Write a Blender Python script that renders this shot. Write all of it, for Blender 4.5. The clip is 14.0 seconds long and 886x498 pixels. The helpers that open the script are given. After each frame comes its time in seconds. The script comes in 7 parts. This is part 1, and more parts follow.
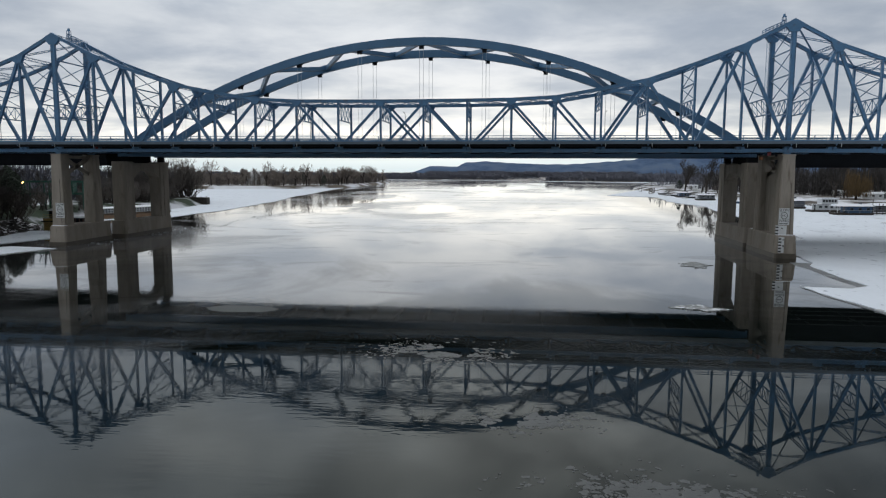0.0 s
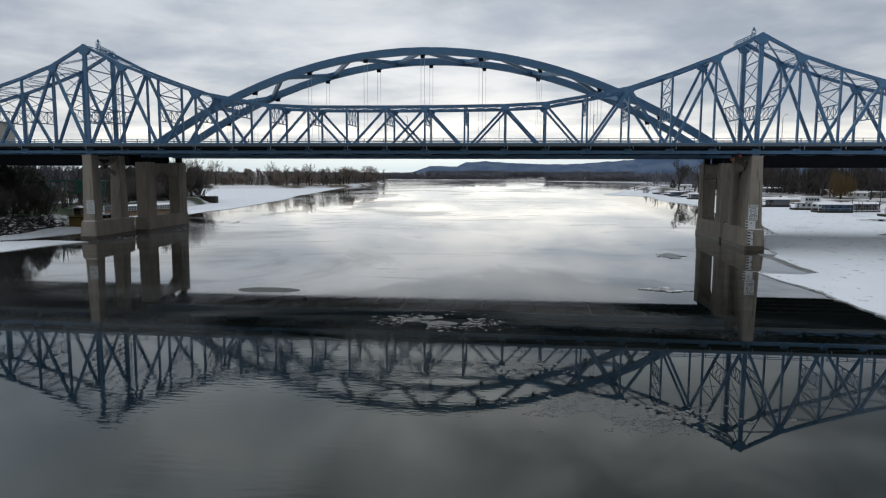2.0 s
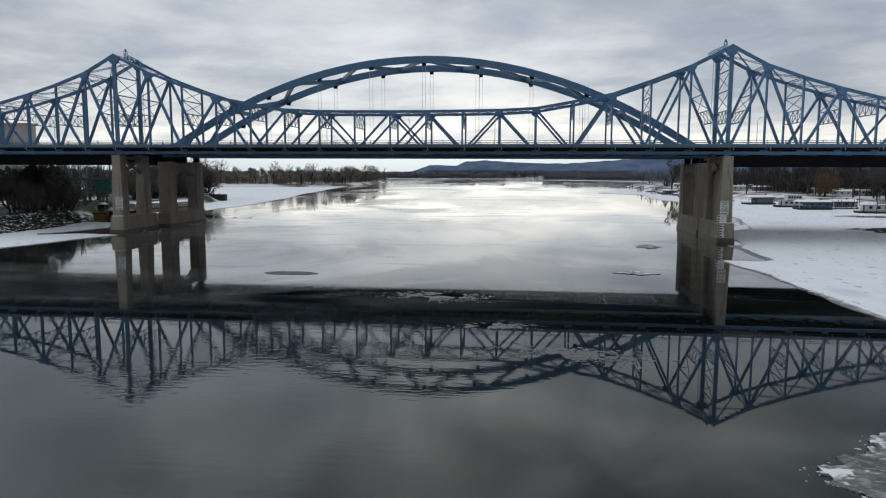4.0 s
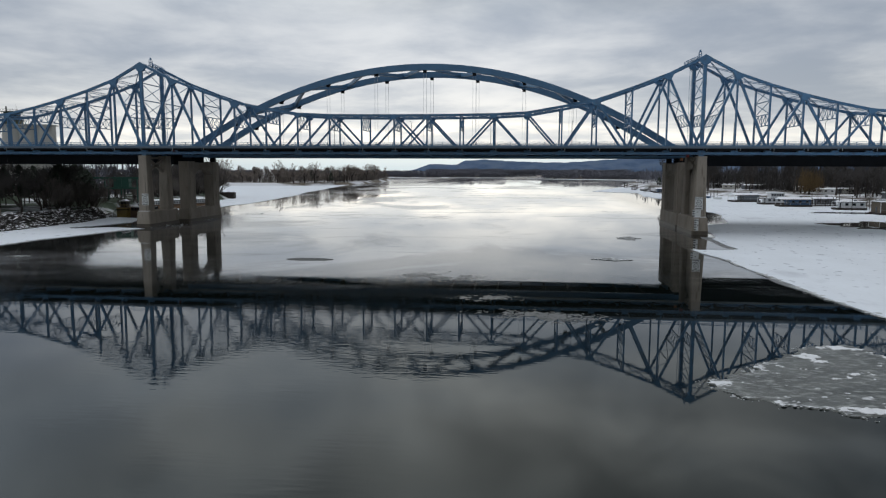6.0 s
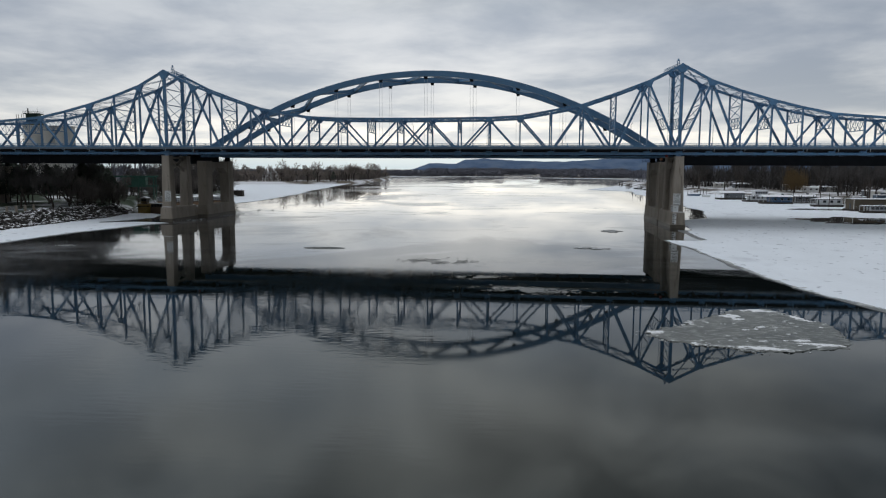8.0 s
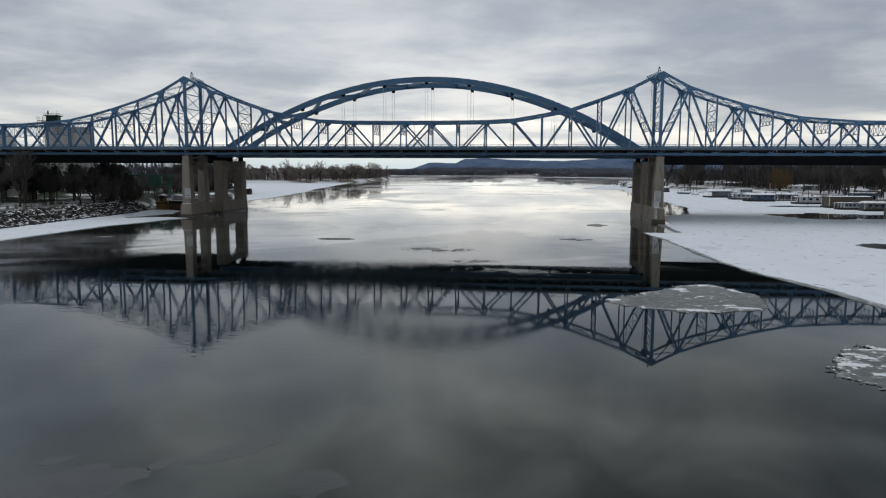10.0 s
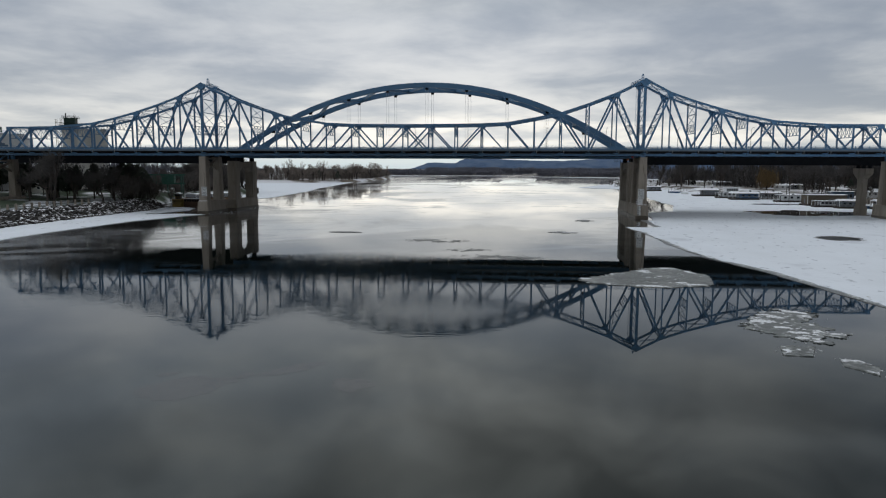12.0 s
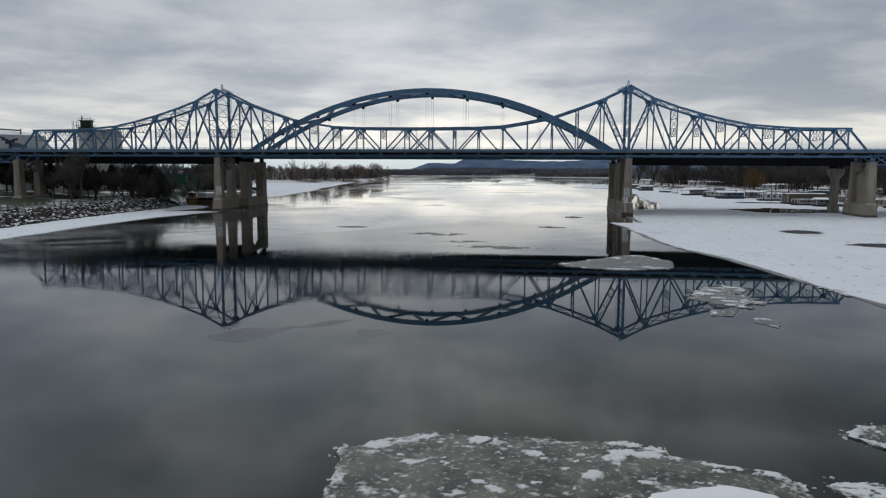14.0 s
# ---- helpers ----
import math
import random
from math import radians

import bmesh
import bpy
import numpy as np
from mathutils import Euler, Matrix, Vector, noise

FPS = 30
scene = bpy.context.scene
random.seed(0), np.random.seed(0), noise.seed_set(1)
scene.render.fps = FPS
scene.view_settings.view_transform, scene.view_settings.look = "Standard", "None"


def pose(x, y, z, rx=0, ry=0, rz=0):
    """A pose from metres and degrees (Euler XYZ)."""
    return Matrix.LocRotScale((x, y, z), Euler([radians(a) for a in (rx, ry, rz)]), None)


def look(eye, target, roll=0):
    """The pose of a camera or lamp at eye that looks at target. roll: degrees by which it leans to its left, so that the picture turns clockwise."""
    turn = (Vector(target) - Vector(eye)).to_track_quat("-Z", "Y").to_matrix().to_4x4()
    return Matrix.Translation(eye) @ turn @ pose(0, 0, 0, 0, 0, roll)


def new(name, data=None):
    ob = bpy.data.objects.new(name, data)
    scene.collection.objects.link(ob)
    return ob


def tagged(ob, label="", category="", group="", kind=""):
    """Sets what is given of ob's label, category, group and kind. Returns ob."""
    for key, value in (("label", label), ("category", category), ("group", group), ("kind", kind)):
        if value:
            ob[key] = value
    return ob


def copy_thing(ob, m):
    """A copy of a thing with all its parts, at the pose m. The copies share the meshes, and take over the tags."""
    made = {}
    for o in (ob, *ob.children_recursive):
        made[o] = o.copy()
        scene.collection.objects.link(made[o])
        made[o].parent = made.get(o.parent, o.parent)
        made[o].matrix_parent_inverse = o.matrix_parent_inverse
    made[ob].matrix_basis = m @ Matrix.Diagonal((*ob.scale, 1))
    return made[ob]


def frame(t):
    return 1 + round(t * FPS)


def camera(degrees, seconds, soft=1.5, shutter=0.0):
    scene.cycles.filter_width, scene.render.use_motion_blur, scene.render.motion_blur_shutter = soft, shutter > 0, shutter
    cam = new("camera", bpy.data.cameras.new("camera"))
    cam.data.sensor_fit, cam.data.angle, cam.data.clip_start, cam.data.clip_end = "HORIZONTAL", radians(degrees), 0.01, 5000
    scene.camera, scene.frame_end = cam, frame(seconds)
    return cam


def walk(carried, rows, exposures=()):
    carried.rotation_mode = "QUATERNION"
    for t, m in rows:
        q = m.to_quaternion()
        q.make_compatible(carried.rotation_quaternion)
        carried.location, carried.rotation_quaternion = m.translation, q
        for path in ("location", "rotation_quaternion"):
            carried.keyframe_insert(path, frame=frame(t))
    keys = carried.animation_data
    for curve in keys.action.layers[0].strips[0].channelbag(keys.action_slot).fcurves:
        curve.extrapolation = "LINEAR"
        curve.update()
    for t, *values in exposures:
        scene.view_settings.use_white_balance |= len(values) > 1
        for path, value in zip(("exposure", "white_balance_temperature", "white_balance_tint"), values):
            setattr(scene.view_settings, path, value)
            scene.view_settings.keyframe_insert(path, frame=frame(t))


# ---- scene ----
cam = camera(65.73, 14.0, soft=1.2)
ROWS = [
    (0.0, 23.0, -135.1, 16.1, 6.277, -6.55, -0.2),
    (0.5, 23.34, -138.08, 16.1, 6.273, -6.557, -0.2),
    (1.0, 23.69, -141.18, 16.1, 6.27, -6.55, -0.2),
    (1.5, 24.06, -144.36, 16.1, 6.27, -6.55, -0.2),
    (2.0, 24.43, -147.63, 16.1, 6.266, -6.557, -0.2),
    (2.5, 24.81, -150.99, 16.1, 6.263, -6.578, -0.2),
    (3.0, 25.21, -154.48, 16.1, 6.263, -6.592, -0.2),
    (5.5, 27.31, -172.9, 16.1, 6.238, -6.697, -0.2),
    (6.0, 27.75, -176.77, 16.1, 6.235, -6.711, -0.2),
    (6.5, 28.2, -180.66, 16.1, 6.221, -6.732, -0.2),
    (7.0, 28.65, -184.62, 16.1, 6.221, -6.767, -0.2),
    (7.5, 29.09, -188.52, 16.1, 6.221, -6.774, -0.2),
    (8.0, 29.54, -192.44, 16.1, 6.221, -6.788, -0.2),
    (10.5, 31.82, -212.43, 16.1, 6.196, -6.851, -0.2),
    (11.0, 32.27, -216.35, 16.1, 6.189, -6.858, -0.2),
    (11.5, 32.72, -220.29, 16.1, 6.175, -6.858, -0.2),
    (12.0, 33.17, -224.24, 16.1, 6.158, -6.844, -0.2),
    (12.5, 33.62, -228.22, 16.1, 6.144, -6.844, -0.2),
    (13.0, 34.08, -232.24, 16.1, 6.137, -6.823, -0.2),
    (13.5, 34.53, -236.22, 16.1, 6.126, -6.83, -0.2),
    (14.0, 34.99, -240.19, 16.1, 6.119, -6.816, -0.2),
]
walk(cam, [(t, pose(x, y, z, 90 + pitch, roll, yaw)) for t, x, y, z, yaw, pitch, roll in ROWS], [(0.0, 0.1), (3.0, 0.07), (6.5, -0.02), (11.0, -0.13), (14.0, -0.20)])


# ---- sky and sun: a grey winter overcast, brightest low over the river ahead ----
def make_world():
    world = bpy.data.worlds.new("overcast_sky")
    scene.world = world
    world.use_nodes = True
    nt = world.node_tree
    nt.nodes.clear()
    N, L = nt.nodes.new, nt.links.new
    out, bg = N("ShaderNodeOutputWorld"), N("ShaderNodeBackground")
    L(bg.outputs[0], out.inputs[0])
    bg.inputs[1].default_value = 1.0
    tc = N("ShaderNodeTexCoord")
    sep = N("ShaderNodeSeparateXYZ")
    L(tc.outputs["Generated"], sep.inputs[0])

    def math_node(op, a, b=None, c=None):
        n = N("ShaderNodeMath")
        n.operation = op
        for i, v in enumerate((a, b, c)):
            if v is None:
                continue
            if isinstance(v, (int, float)):
                n.inputs[i].default_value = v
            else:
                L(v, n.inputs[i])
        return n.outputs[0]

    # the cloud base as a flat layer seen in perspective
    up = math_node("MAXIMUM", sep.outputs[2], 0.0)
    den = math_node("ADD", up, 0.11)
    px, py = math_node("DIVIDE", sep.outputs[0], den), math_node("DIVIDE", sep.outputs[1], den)
    comb = N("ShaderNodeCombineXYZ")
    L(px, comb.inputs[0])
    L(py, comb.inputs[1])
    mp = N("ShaderNodeMapping")
    mp.inputs["Scale"].default_value = (0.62, 0.72, 1.0)
    mp.inputs["Rotation"].default_value = (0, 0, 0.18)
    mp.inputs["Location"].default_value = (2.3, 0.4, 0)
    L(comb.outputs[0], mp.inputs[0])
    big = N("ShaderNodeTexNoise")
    big.inputs["Scale"].default_value, big.inputs["Detail"].default_value, big.inputs["Roughness"].default_value = 0.95, 5.0, 0.48
    big.inputs["Distortion"].default_value = 0.15
    L(mp.outputs[0], big.inputs["Vector"])
    small = N("ShaderNodeTexNoise")
    small.inputs["Scale"].default_value, small.inputs["Detail"].default_value, small.inputs["Roughness"].default_value = 2.3, 8.0, 0.56
    small.inputs["Distortion"].default_value = 0.2
    mp2 = N("ShaderNodeMapping")
    mp2.inputs["Scale"].default_value, mp2.inputs["Location"].default_value = (0.62, 0.58, 1.0), (5.1, 1.7, 0)
    L(comb.outputs[0], mp2.inputs[0])
    L(mp2.outputs[0], small.inputs["Vector"])
    blend = math_node("MULTIPLY_ADD", small.outputs["Fac"], 0.5, math_node("MULTIPLY", big.outputs["Fac"], 0.5))
    ramp = N("ShaderNodeValToRGB")
    ramp.color_ramp.interpolation = "EASE"
    ramp.color_ramp.elements[0].position, ramp.color_ramp.elements[1].position = 0.38, 0.64
    L(blend, ramp.inputs[0])
    # brightness by height over the horizon
    grad = N("ShaderNodeValToRGB")
    cr = grad.color_ramp
    cr.elements[0].position, cr.elements[0].color = 0.0, (0.64, 0.73, 0.79, 1)
    cr.elements[1].position, cr.elements[1].color = 1.0, (0.98, 1.01, 1.05, 1)
    for p, c in ((0.018, (0.78, 0.85, 0.88)), (0.035, (1.05, 1.04, 1.0)), (0.055, (1.01, 1.0, 0.965)), (0.08, (0.76, 0.78, 0.80)), (0.11, (0.66, 0.69, 0.73)), (0.15, (0.62, 0.655, 0.71)), (0.20, (0.58, 0.62, 0.68)), (0.27, (0.58, 0.62, 0.645)), (0.36, (0.585, 0.62, 0.64)), (0.46, (0.56, 0.59, 0.61)), (0.62, (0.82, 0.85, 0.88))):
        e = cr.elements.new(p)
        e.color = (*c, 1)
    L(up, grad.inputs[0])
    # dark and light cloud
    cloud = N("ShaderNodeMix")
    cloud.data_type = "RGBA"
    cloud.inputs[6].default_value, cloud.inputs[7].default_value = (0.68, 0.73, 0.80, 1), (1.24, 1.23, 1.20, 1)
    L(ramp.outputs[0], cloud.inputs[0])
    mul = N("ShaderNodeMix")
    mul.data_type, mul.blend_type = "RGBA", "MULTIPLY"
    mul.inputs[0].default_value = 1.0
    L(grad.outputs[0], mul.inputs[6])
    # along the horizon the cloud thins to a pale clear strip
    strip = N("ShaderNodeMapRange")
    strip.inputs["From Min"].default_value, strip.inputs["From Max"].default_value = 0.034, 0.012
    L(up, strip.inputs[0])
    clear = N("ShaderNodeMix")
    clear.data_type = "RGBA"
    clear.inputs[7].default_value = (1.04, 1.07, 1.07, 1)
    L(strip.outputs[0], clear.inputs[0])
    L(cloud.outputs[2], clear.inputs[6])
    L(clear.outputs[2], mul.inputs[7])
    # overhead the clouds part into heavier and lighter banks, darker to the east
    high = N("ShaderNodeMapRange")
    high.inputs["From Min"].default_value, high.inputs["From Max"].default_value = 0.20, 0.34
    L(up, high.inputs[0])
    banks = N("ShaderNodeTexNoise")
    banks.inputs["Scale"].default_value, banks.inputs["Detail"].default_value, banks.inputs["Roughness"].default_value = 4.6, 4.0, 0.5
    banks.inputs["Distortion"].default_value = 0.5
    mp3 = N("ShaderNodeMapping")
    mp3.inputs["Scale"].default_value, mp3.inputs["Location"].default_value = (1.0, 1.0, 1.7), (1.3, 4.2, 0)
    L(tc.outputs["Generated"], mp3.inputs[0])
    L(mp3.outputs[0], banks.inputs["Vector"])
    spread = N("ShaderNodeMapRange")
    spread.inputs["From Min"].default_value, spread.inputs["From Max"].default_value = 0.34, 0.66
    spread.inputs["To Min"].default_value, spread.inputs["To Max"].default_value = -0.32, 0.32
    L(banks.outputs["Fac"], spread.inputs[0])
    lean = math_node("MULTIPLY_ADD", sep.outputs[0], -0.95, spread.outputs[0])
    shade = math_node("MULTIPLY_ADD", high.outputs[0], lean, 1.0)
    heavy = N("ShaderNodeMix")
    heavy.data_type, heavy.blend_type = "RGBA", "MULTIPLY"
    heavy.inputs[0].default_value = 1.0
    L(mul.outputs[2], heavy.inputs[6])
    L(math_node("MAXIMUM", shade, 0.35), heavy.inputs[7])
    mul = heavy
    # the glow of the hidden sun ahead
    facing = math_node("MULTIPLY_ADD", sep.outputs[0], -0.13, math_node("MULTIPLY", sep.outputs[1], 0.99))
    toward = math_node("POWER", math_node("MAXIMUM", facing, 0.0), 12.0)
    side = math_node("MULTIPLY_ADD", math_node("MAXIMUM", sep.outputs[0], 0.0), -0.10, 0.79)
    warm = N("ShaderNodeCombineXYZ")
    for k, gain in enumerate((0.33, 0.29, 0.24)):
        L(math_node("MULTIPLY_ADD", toward, gain, side), warm.inputs[k])
    behind = N("ShaderNodeMapRange")
    behind.inputs["From Min"].default_value, behind.inputs["From Max"].default_value = 0.0, -0.6
    behind.inputs["To Min"].default_value, behind.inputs["To Max"].default_value = 1.0, 0.68
    L(sep.outputs[1], behind.inputs[0])
    dull = N("ShaderNodeVectorMath")
    dull.operation = "SCALE"
    L(warm.outputs[0], dull.inputs[0])
    L(behind.outputs[0], dull.inputs["Scale"])
    ahead = dull.outputs[0]
    glow = N("ShaderNodeMix")
    glow.data_type, glow.blend_type = "RGBA", "MULTIPLY"
    glow.inputs[0].default_value = 1.0
    L(mul.outputs[2], glow.inputs[6])
    L(ahead, glow.inputs[7])
    # a little of the clear sky behind
    sky = N("ShaderNodeTexSky")
    sky.sky_type, sky.sun_disc = "NISHITA", False
    sky.sun_elevation, sky.sun_rotation = radians(62), radians(-8)
    dim = N("ShaderNodeMix")
    dim.data_type, dim.blend_type = "RGBA", "MULTIPLY"
    dim.inputs[0].default_value, dim.inputs[7].default_value = 1.0, (0.1, 0.1, 0.1, 1)
    L(sky.outputs[0], dim.inputs[6])
    mix = N("ShaderNodeMix")
    mix.data_type = "RGBA"
    mix.inputs[0].default_value = 0.06
    L(glow.outputs[2], mix.inputs[6])
    L(dim.outputs[2], mix.inputs[7])
    L(mix.outputs[2], bg.inputs[0])


make_world()
sun_data = bpy.data.lights.new("sun", "SUN")
sun_data.energy, sun_data.angle, sun_data.color = 0.42, radians(76), (1.0, 0.96, 0.9)
new("sun", sun_data).matrix_world = look((-5, 45, 300), (0, 0, 0))


# ---- materials ----
def material(name, base, rough=0.7, metal=0.0, vary=0.25, scale=1.0, fine=12.0, bump=0.1, second=None, second_at=0.55, second_soft=0.12,
             second_scale=0.3, stretch=(1, 1, 1), snow=0.0, spec=0.5, by_object=0.0, island=0.0, third=None, heap=None):
    """A surface with variation at two scales, an optional second colour in patches, and snow on faces that look up."""
    m = bpy.data.materials.new(name)
    m.use_nodes = True
    nt = m.node_tree
    N, L = nt.nodes.new, nt.links.new
    bsdf = nt.nodes["Principled BSDF"]
    bsdf.inputs["Roughness"].default_value, bsdf.inputs["Metallic"].default_value = rough, metal
    bsdf.inputs["Specular IOR Level"].default_value = spec
    tc = N("ShaderNodeTexCoord")
    geo = N("ShaderNodeNewGeometry")
    mp = N("ShaderNodeMapping")
    mp.inputs["Scale"].default_value = stretch
    L(geo.outputs["Position"], mp.inputs[0])

    def tex(s, detail=4.0):
        n = N("ShaderNodeTexNoise")
        n.inputs["Scale"].default_value, n.inputs["Detail"].default_value = s, detail
        L(mp.outputs[0], n.inputs["Vector"])
        return n.outputs["Fac"]

    def mixed(fac, a, b, kind="MIX"):
        n = N("ShaderNodeMix")
        n.data_type, n.blend_type = "RGBA", kind
        for i, v in ((0, fac), (6, a), (7, b)):
            if isinstance(v, (int, float)):
                n.inputs[i].default_value = v
            elif isinstance(v, tuple):
                n.inputs[i].default_value = v
            else:
                L(v, n.inputs[i])
        return n.outputs[2]

    def ramped(v, lo, hi):
        n = N("ShaderNodeMapRange")
        n.inputs["From Min"].default_value, n.inputs["From Max"].default_value = lo, hi
        L(v, n.inputs[0])
        return n.outputs[0]

    lo, hi = tuple(c * (1 - vary) for c in base), tuple(min(1, c * (1 + vary)) for c in base)
    coarse, grain = tex(scale), tex(fine)
    col = mixed(ramped(coarse, 0.3, 0.7), (*lo, 1), (*hi, 1))
    col = mixed(0.35, col, mixed(ramped(grain, 0.3, 0.7), (*lo, 1), (*hi, 1)))
    if by_object or island:
        info = N("ShaderNodeObjectInfo")
        src = info.outputs["Random"] if by_object else geo.outputs["Random Per Island"]
        k = max(by_object, island)
        col = mixed(1.0, col, mixed(src, (1 - k, 1 - k, 1 - k, 1), (1 + k, 1 + k, 1 + k, 1)), "MULTIPLY")
    if second:
        patch = ramped(tex(second_scale, 6.0), second_at - second_soft, second_at + second_soft)
        col = mixed(patch, col, (*second, 1))
    if third:
        colour, at_scale, at, width = third
        col = mixed(ramped(tex(at_scale, 5.0), at - width, at + width), col, (*colour, 1))
    if snow:
        sep = N("ShaderNodeSeparateXYZ")
        L(geo.outputs["Normal"], sep.inputs[0])
        add = N("ShaderNodeMath")
        add.operation = "MULTIPLY_ADD"
        L(tex(0.9 if fine > 3 else 0.2, 5.0), add.inputs[0])
        add.inputs[1].default_value = 1.1
        L(sep.outputs[2], add.inputs[2])
        col = mixed(ramped(add.outputs[0], 1.62 - snow, 1.78 - snow), col, (0.80, 0.82, 0.86, 1))
    if heap:
        colour, low, high = heap
        level = N("ShaderNodeSeparateXYZ")
        L(geo.outputs["Position"], level.inputs[0])
        crumb = N("ShaderNodeMath")
        crumb.operation = "MULTIPLY_ADD"
        L(tex(3.2, 8.0), crumb.inputs[0])
        crumb.inputs[1].default_value = 0.11
        L(level.outputs[2], crumb.inputs[2])
        dry = ramped(crumb.outputs[0], low + 0.055, high + 0.055)
        col = mixed(dry, col, (*colour, 1))
        matt = N("ShaderNodeMapRange")
        matt.inputs["To Min"].default_value, matt.inputs["To Max"].default_value = rough, 0.8
        L(dry, matt.inputs[0])
        L(matt.outputs[0], bsdf.inputs["Roughness"])
    L(col, bsdf.inputs["Base Color"])
    if bump:
        b = N("ShaderNodeBump")
        b.inputs["Strength"].default_value, b.inputs["Distance"].default_value = min(1.0, bump * 2), 0.05
        L(grain, b.inputs["Height"])
        L(b.outputs[0], bsdf.inputs["Normal"])
    return m


def water_material():
    m = bpy.data.materials.new("river_water")
    m.use_nodes = True
    nt = m.node_tree
    N, L = nt.nodes.new, nt.links.new
    bsdf = nt.nodes["Principled BSDF"]
    bsdf.inputs["Base Color"].default_value = (0.0035, 0.0055, 0.005, 1)
    bsdf.inputs["IOR"].default_value = 1.45
    bsdf.inputs["Specular Tint"].default_value = (0.87, 1.0, 0.91, 1)
    geo = N("ShaderNodeNewGeometry")

    def tex(s, detail, stretch, distortion=0.0, gain=0.5):
        mp = N("ShaderNodeMapping")
        mp.inputs["Scale"].default_value = stretch
        L(geo.outputs["Position"], mp.inputs[0])
        n = N("ShaderNodeTexNoise")
        n.inputs["Scale"].default_value, n.inputs["Detail"].default_value, n.inputs["Distortion"].default_value = s, detail, distortion
        n.inputs["Roughness"].default_value = gain
        L(mp.outputs[0], n.inputs["Vector"])
        return n.outputs["Fac"]

    def ramped(v, lo, hi, a=0.0, b=1.0):
        n = N("ShaderNodeMapRange")
        n.inputs["From Min"].default_value, n.inputs["From Max"].default_value = lo, hi
        n.inputs["To Min"].default_value, n.inputs["To Max"].default_value = a, b
        L(v, n.inputs[0])
        return n.outputs[0]

    # skim ice and open leads: patches that blur the mirror a little
    skim = ramped(tex(0.022, 6.0, (1.0, 0.8, 1), 0.6), 0.47, 0.58)
    film = ramped(tex(0.020, 12.0, (0.55, 0.55, 1), 1.1, 0.62), 0.50, 0.57)
    film2 = ramped(tex(0.07, 12.0, (0.35, 0.8, 1), 1.6, 0.62), 0.56, 0.63, 0.0, 0.8)
    place = N("ShaderNodeSeparateXYZ")
    L(geo.outputs["Position"], place.inputs[0])
    upstream = ramped(place.outputs[1], -25.0, 45.0)
    most = N("ShaderNodeMath")
    most.operation = "MAXIMUM"
    L(film, most.inputs[0])
    L(film2, most.inputs[1])
    cover = N("ShaderNodeMath")
    cover.operation = "MULTIPLY"
    L(most.outputs[0], cover.inputs[0])
    L(upstream, cover.inputs[1])
    # the film keeps to the channel, and lies frosted along the west bank
    channel = N("ShaderNodeMath")
    channel.operation = "MULTIPLY"
    L(cover.outputs[0], channel.inputs[0])
    L(ramped(place.outputs[0], 76.0, 66.0), channel.inputs[1])
    frost = N("ShaderNodeMath")
    frost.operation = "MULTIPLY"
    L(ramped(place.outputs[0], -34.0, -56.0), frost.inputs[0])
    shoal = N("ShaderNodeMath")
    shoal.operation = "MULTIPLY"
    L(ramped(place.outputs[1], -138.0, -112.0), shoal.inputs[0])
    L(ramped(place.outputs[1], -50.0, -68.0), shoal.inputs[1])
    L(shoal.outputs[0], frost.inputs[1])
    frost2 = N("ShaderNodeMath")
    frost2.operation = "MULTIPLY"
    L(frost.outputs[0], frost2.inputs[0])
    L(ramped(tex(0.05, 8.0, (0.6, 1.0, 1), 1.2, 0.6), 0.40, 0.58, 0.18, 0.62), frost2.inputs[1])
    wide = N("ShaderNodeMath")
    wide.operation = "MAXIMUM"
    L(channel.outputs[0], wide.inputs[0])
    L(frost2.outputs[0], wide.inputs[1])
    speck = ramped(tex(6.5, 4.0, (1, 1, 1)), 0.54, 0.62)
    streaks = ramped(tex(0.033, 6.0, (0.45, 1.3, 1), 1.4), 0.56, 0.68, 0.0, 1.0)
    # a wide band of grains comes down under the bridge along the west half
    band = N("ShaderNodeMath")
    band.operation = "MULTIPLY"
    L(ramped(place.outputs[1], -96.0, -82.0), band.inputs[0])
    L(ramped(place.outputs[1], -22.0, -48.0), band.inputs[1])
    band2 = N("ShaderNodeMath")
    band2.operation = "MULTIPLY"
    L(band.outputs[0], band2.inputs[0])
    L(ramped(place.outputs[0], 40.0, 10.0), band2.inputs[1])
    band3 = N("ShaderNodeMath")
    band3.operation = "MULTIPLY"
    L(band2.outputs[0], band3.inputs[0])
    L(ramped(tex(0.04, 8.0, (0.5, 1.2, 1), 1.6, 0.6), 0.42, 0.60), band3.inputs[1])
    drifting = N("ShaderNodeMath")
    drifting.operation = "MAXIMUM"
    upper = N("ShaderNodeMath")
    upper.operation = "MULTIPLY"
    L(streaks, upper.inputs[0])
    L(ramped(place.outputs[1], -104.0, -84.0), upper.inputs[1])
    L(upper.outputs[0], drifting.inputs[0])
    L(band3.outputs[0], drifting.inputs[1])
    drift = drifting.outputs[0]
    haze = N("ShaderNodeMath")
    haze.operation = "MULTIPLY"
    L(band3.outputs[0], haze.inputs[0])
    haze.inputs[1].default_value = 0.07
    wider = N("ShaderNodeMath")
    wider.operation = "MAXIMUM"
    # far upstream the river is white with rough drift ice
    reach_far = N("ShaderNodeMath")
    reach_far.operation = "MULTIPLY"
    L(ramped(place.outputs[1], 260.0, 720.0), reach_far.inputs[0])
    L(ramped(tex(0.012, 8.0, (0.5, 0.35, 1), 0.8, 0.6), 0.40, 0.60, 0.25, 1.0), reach_far.inputs[1])
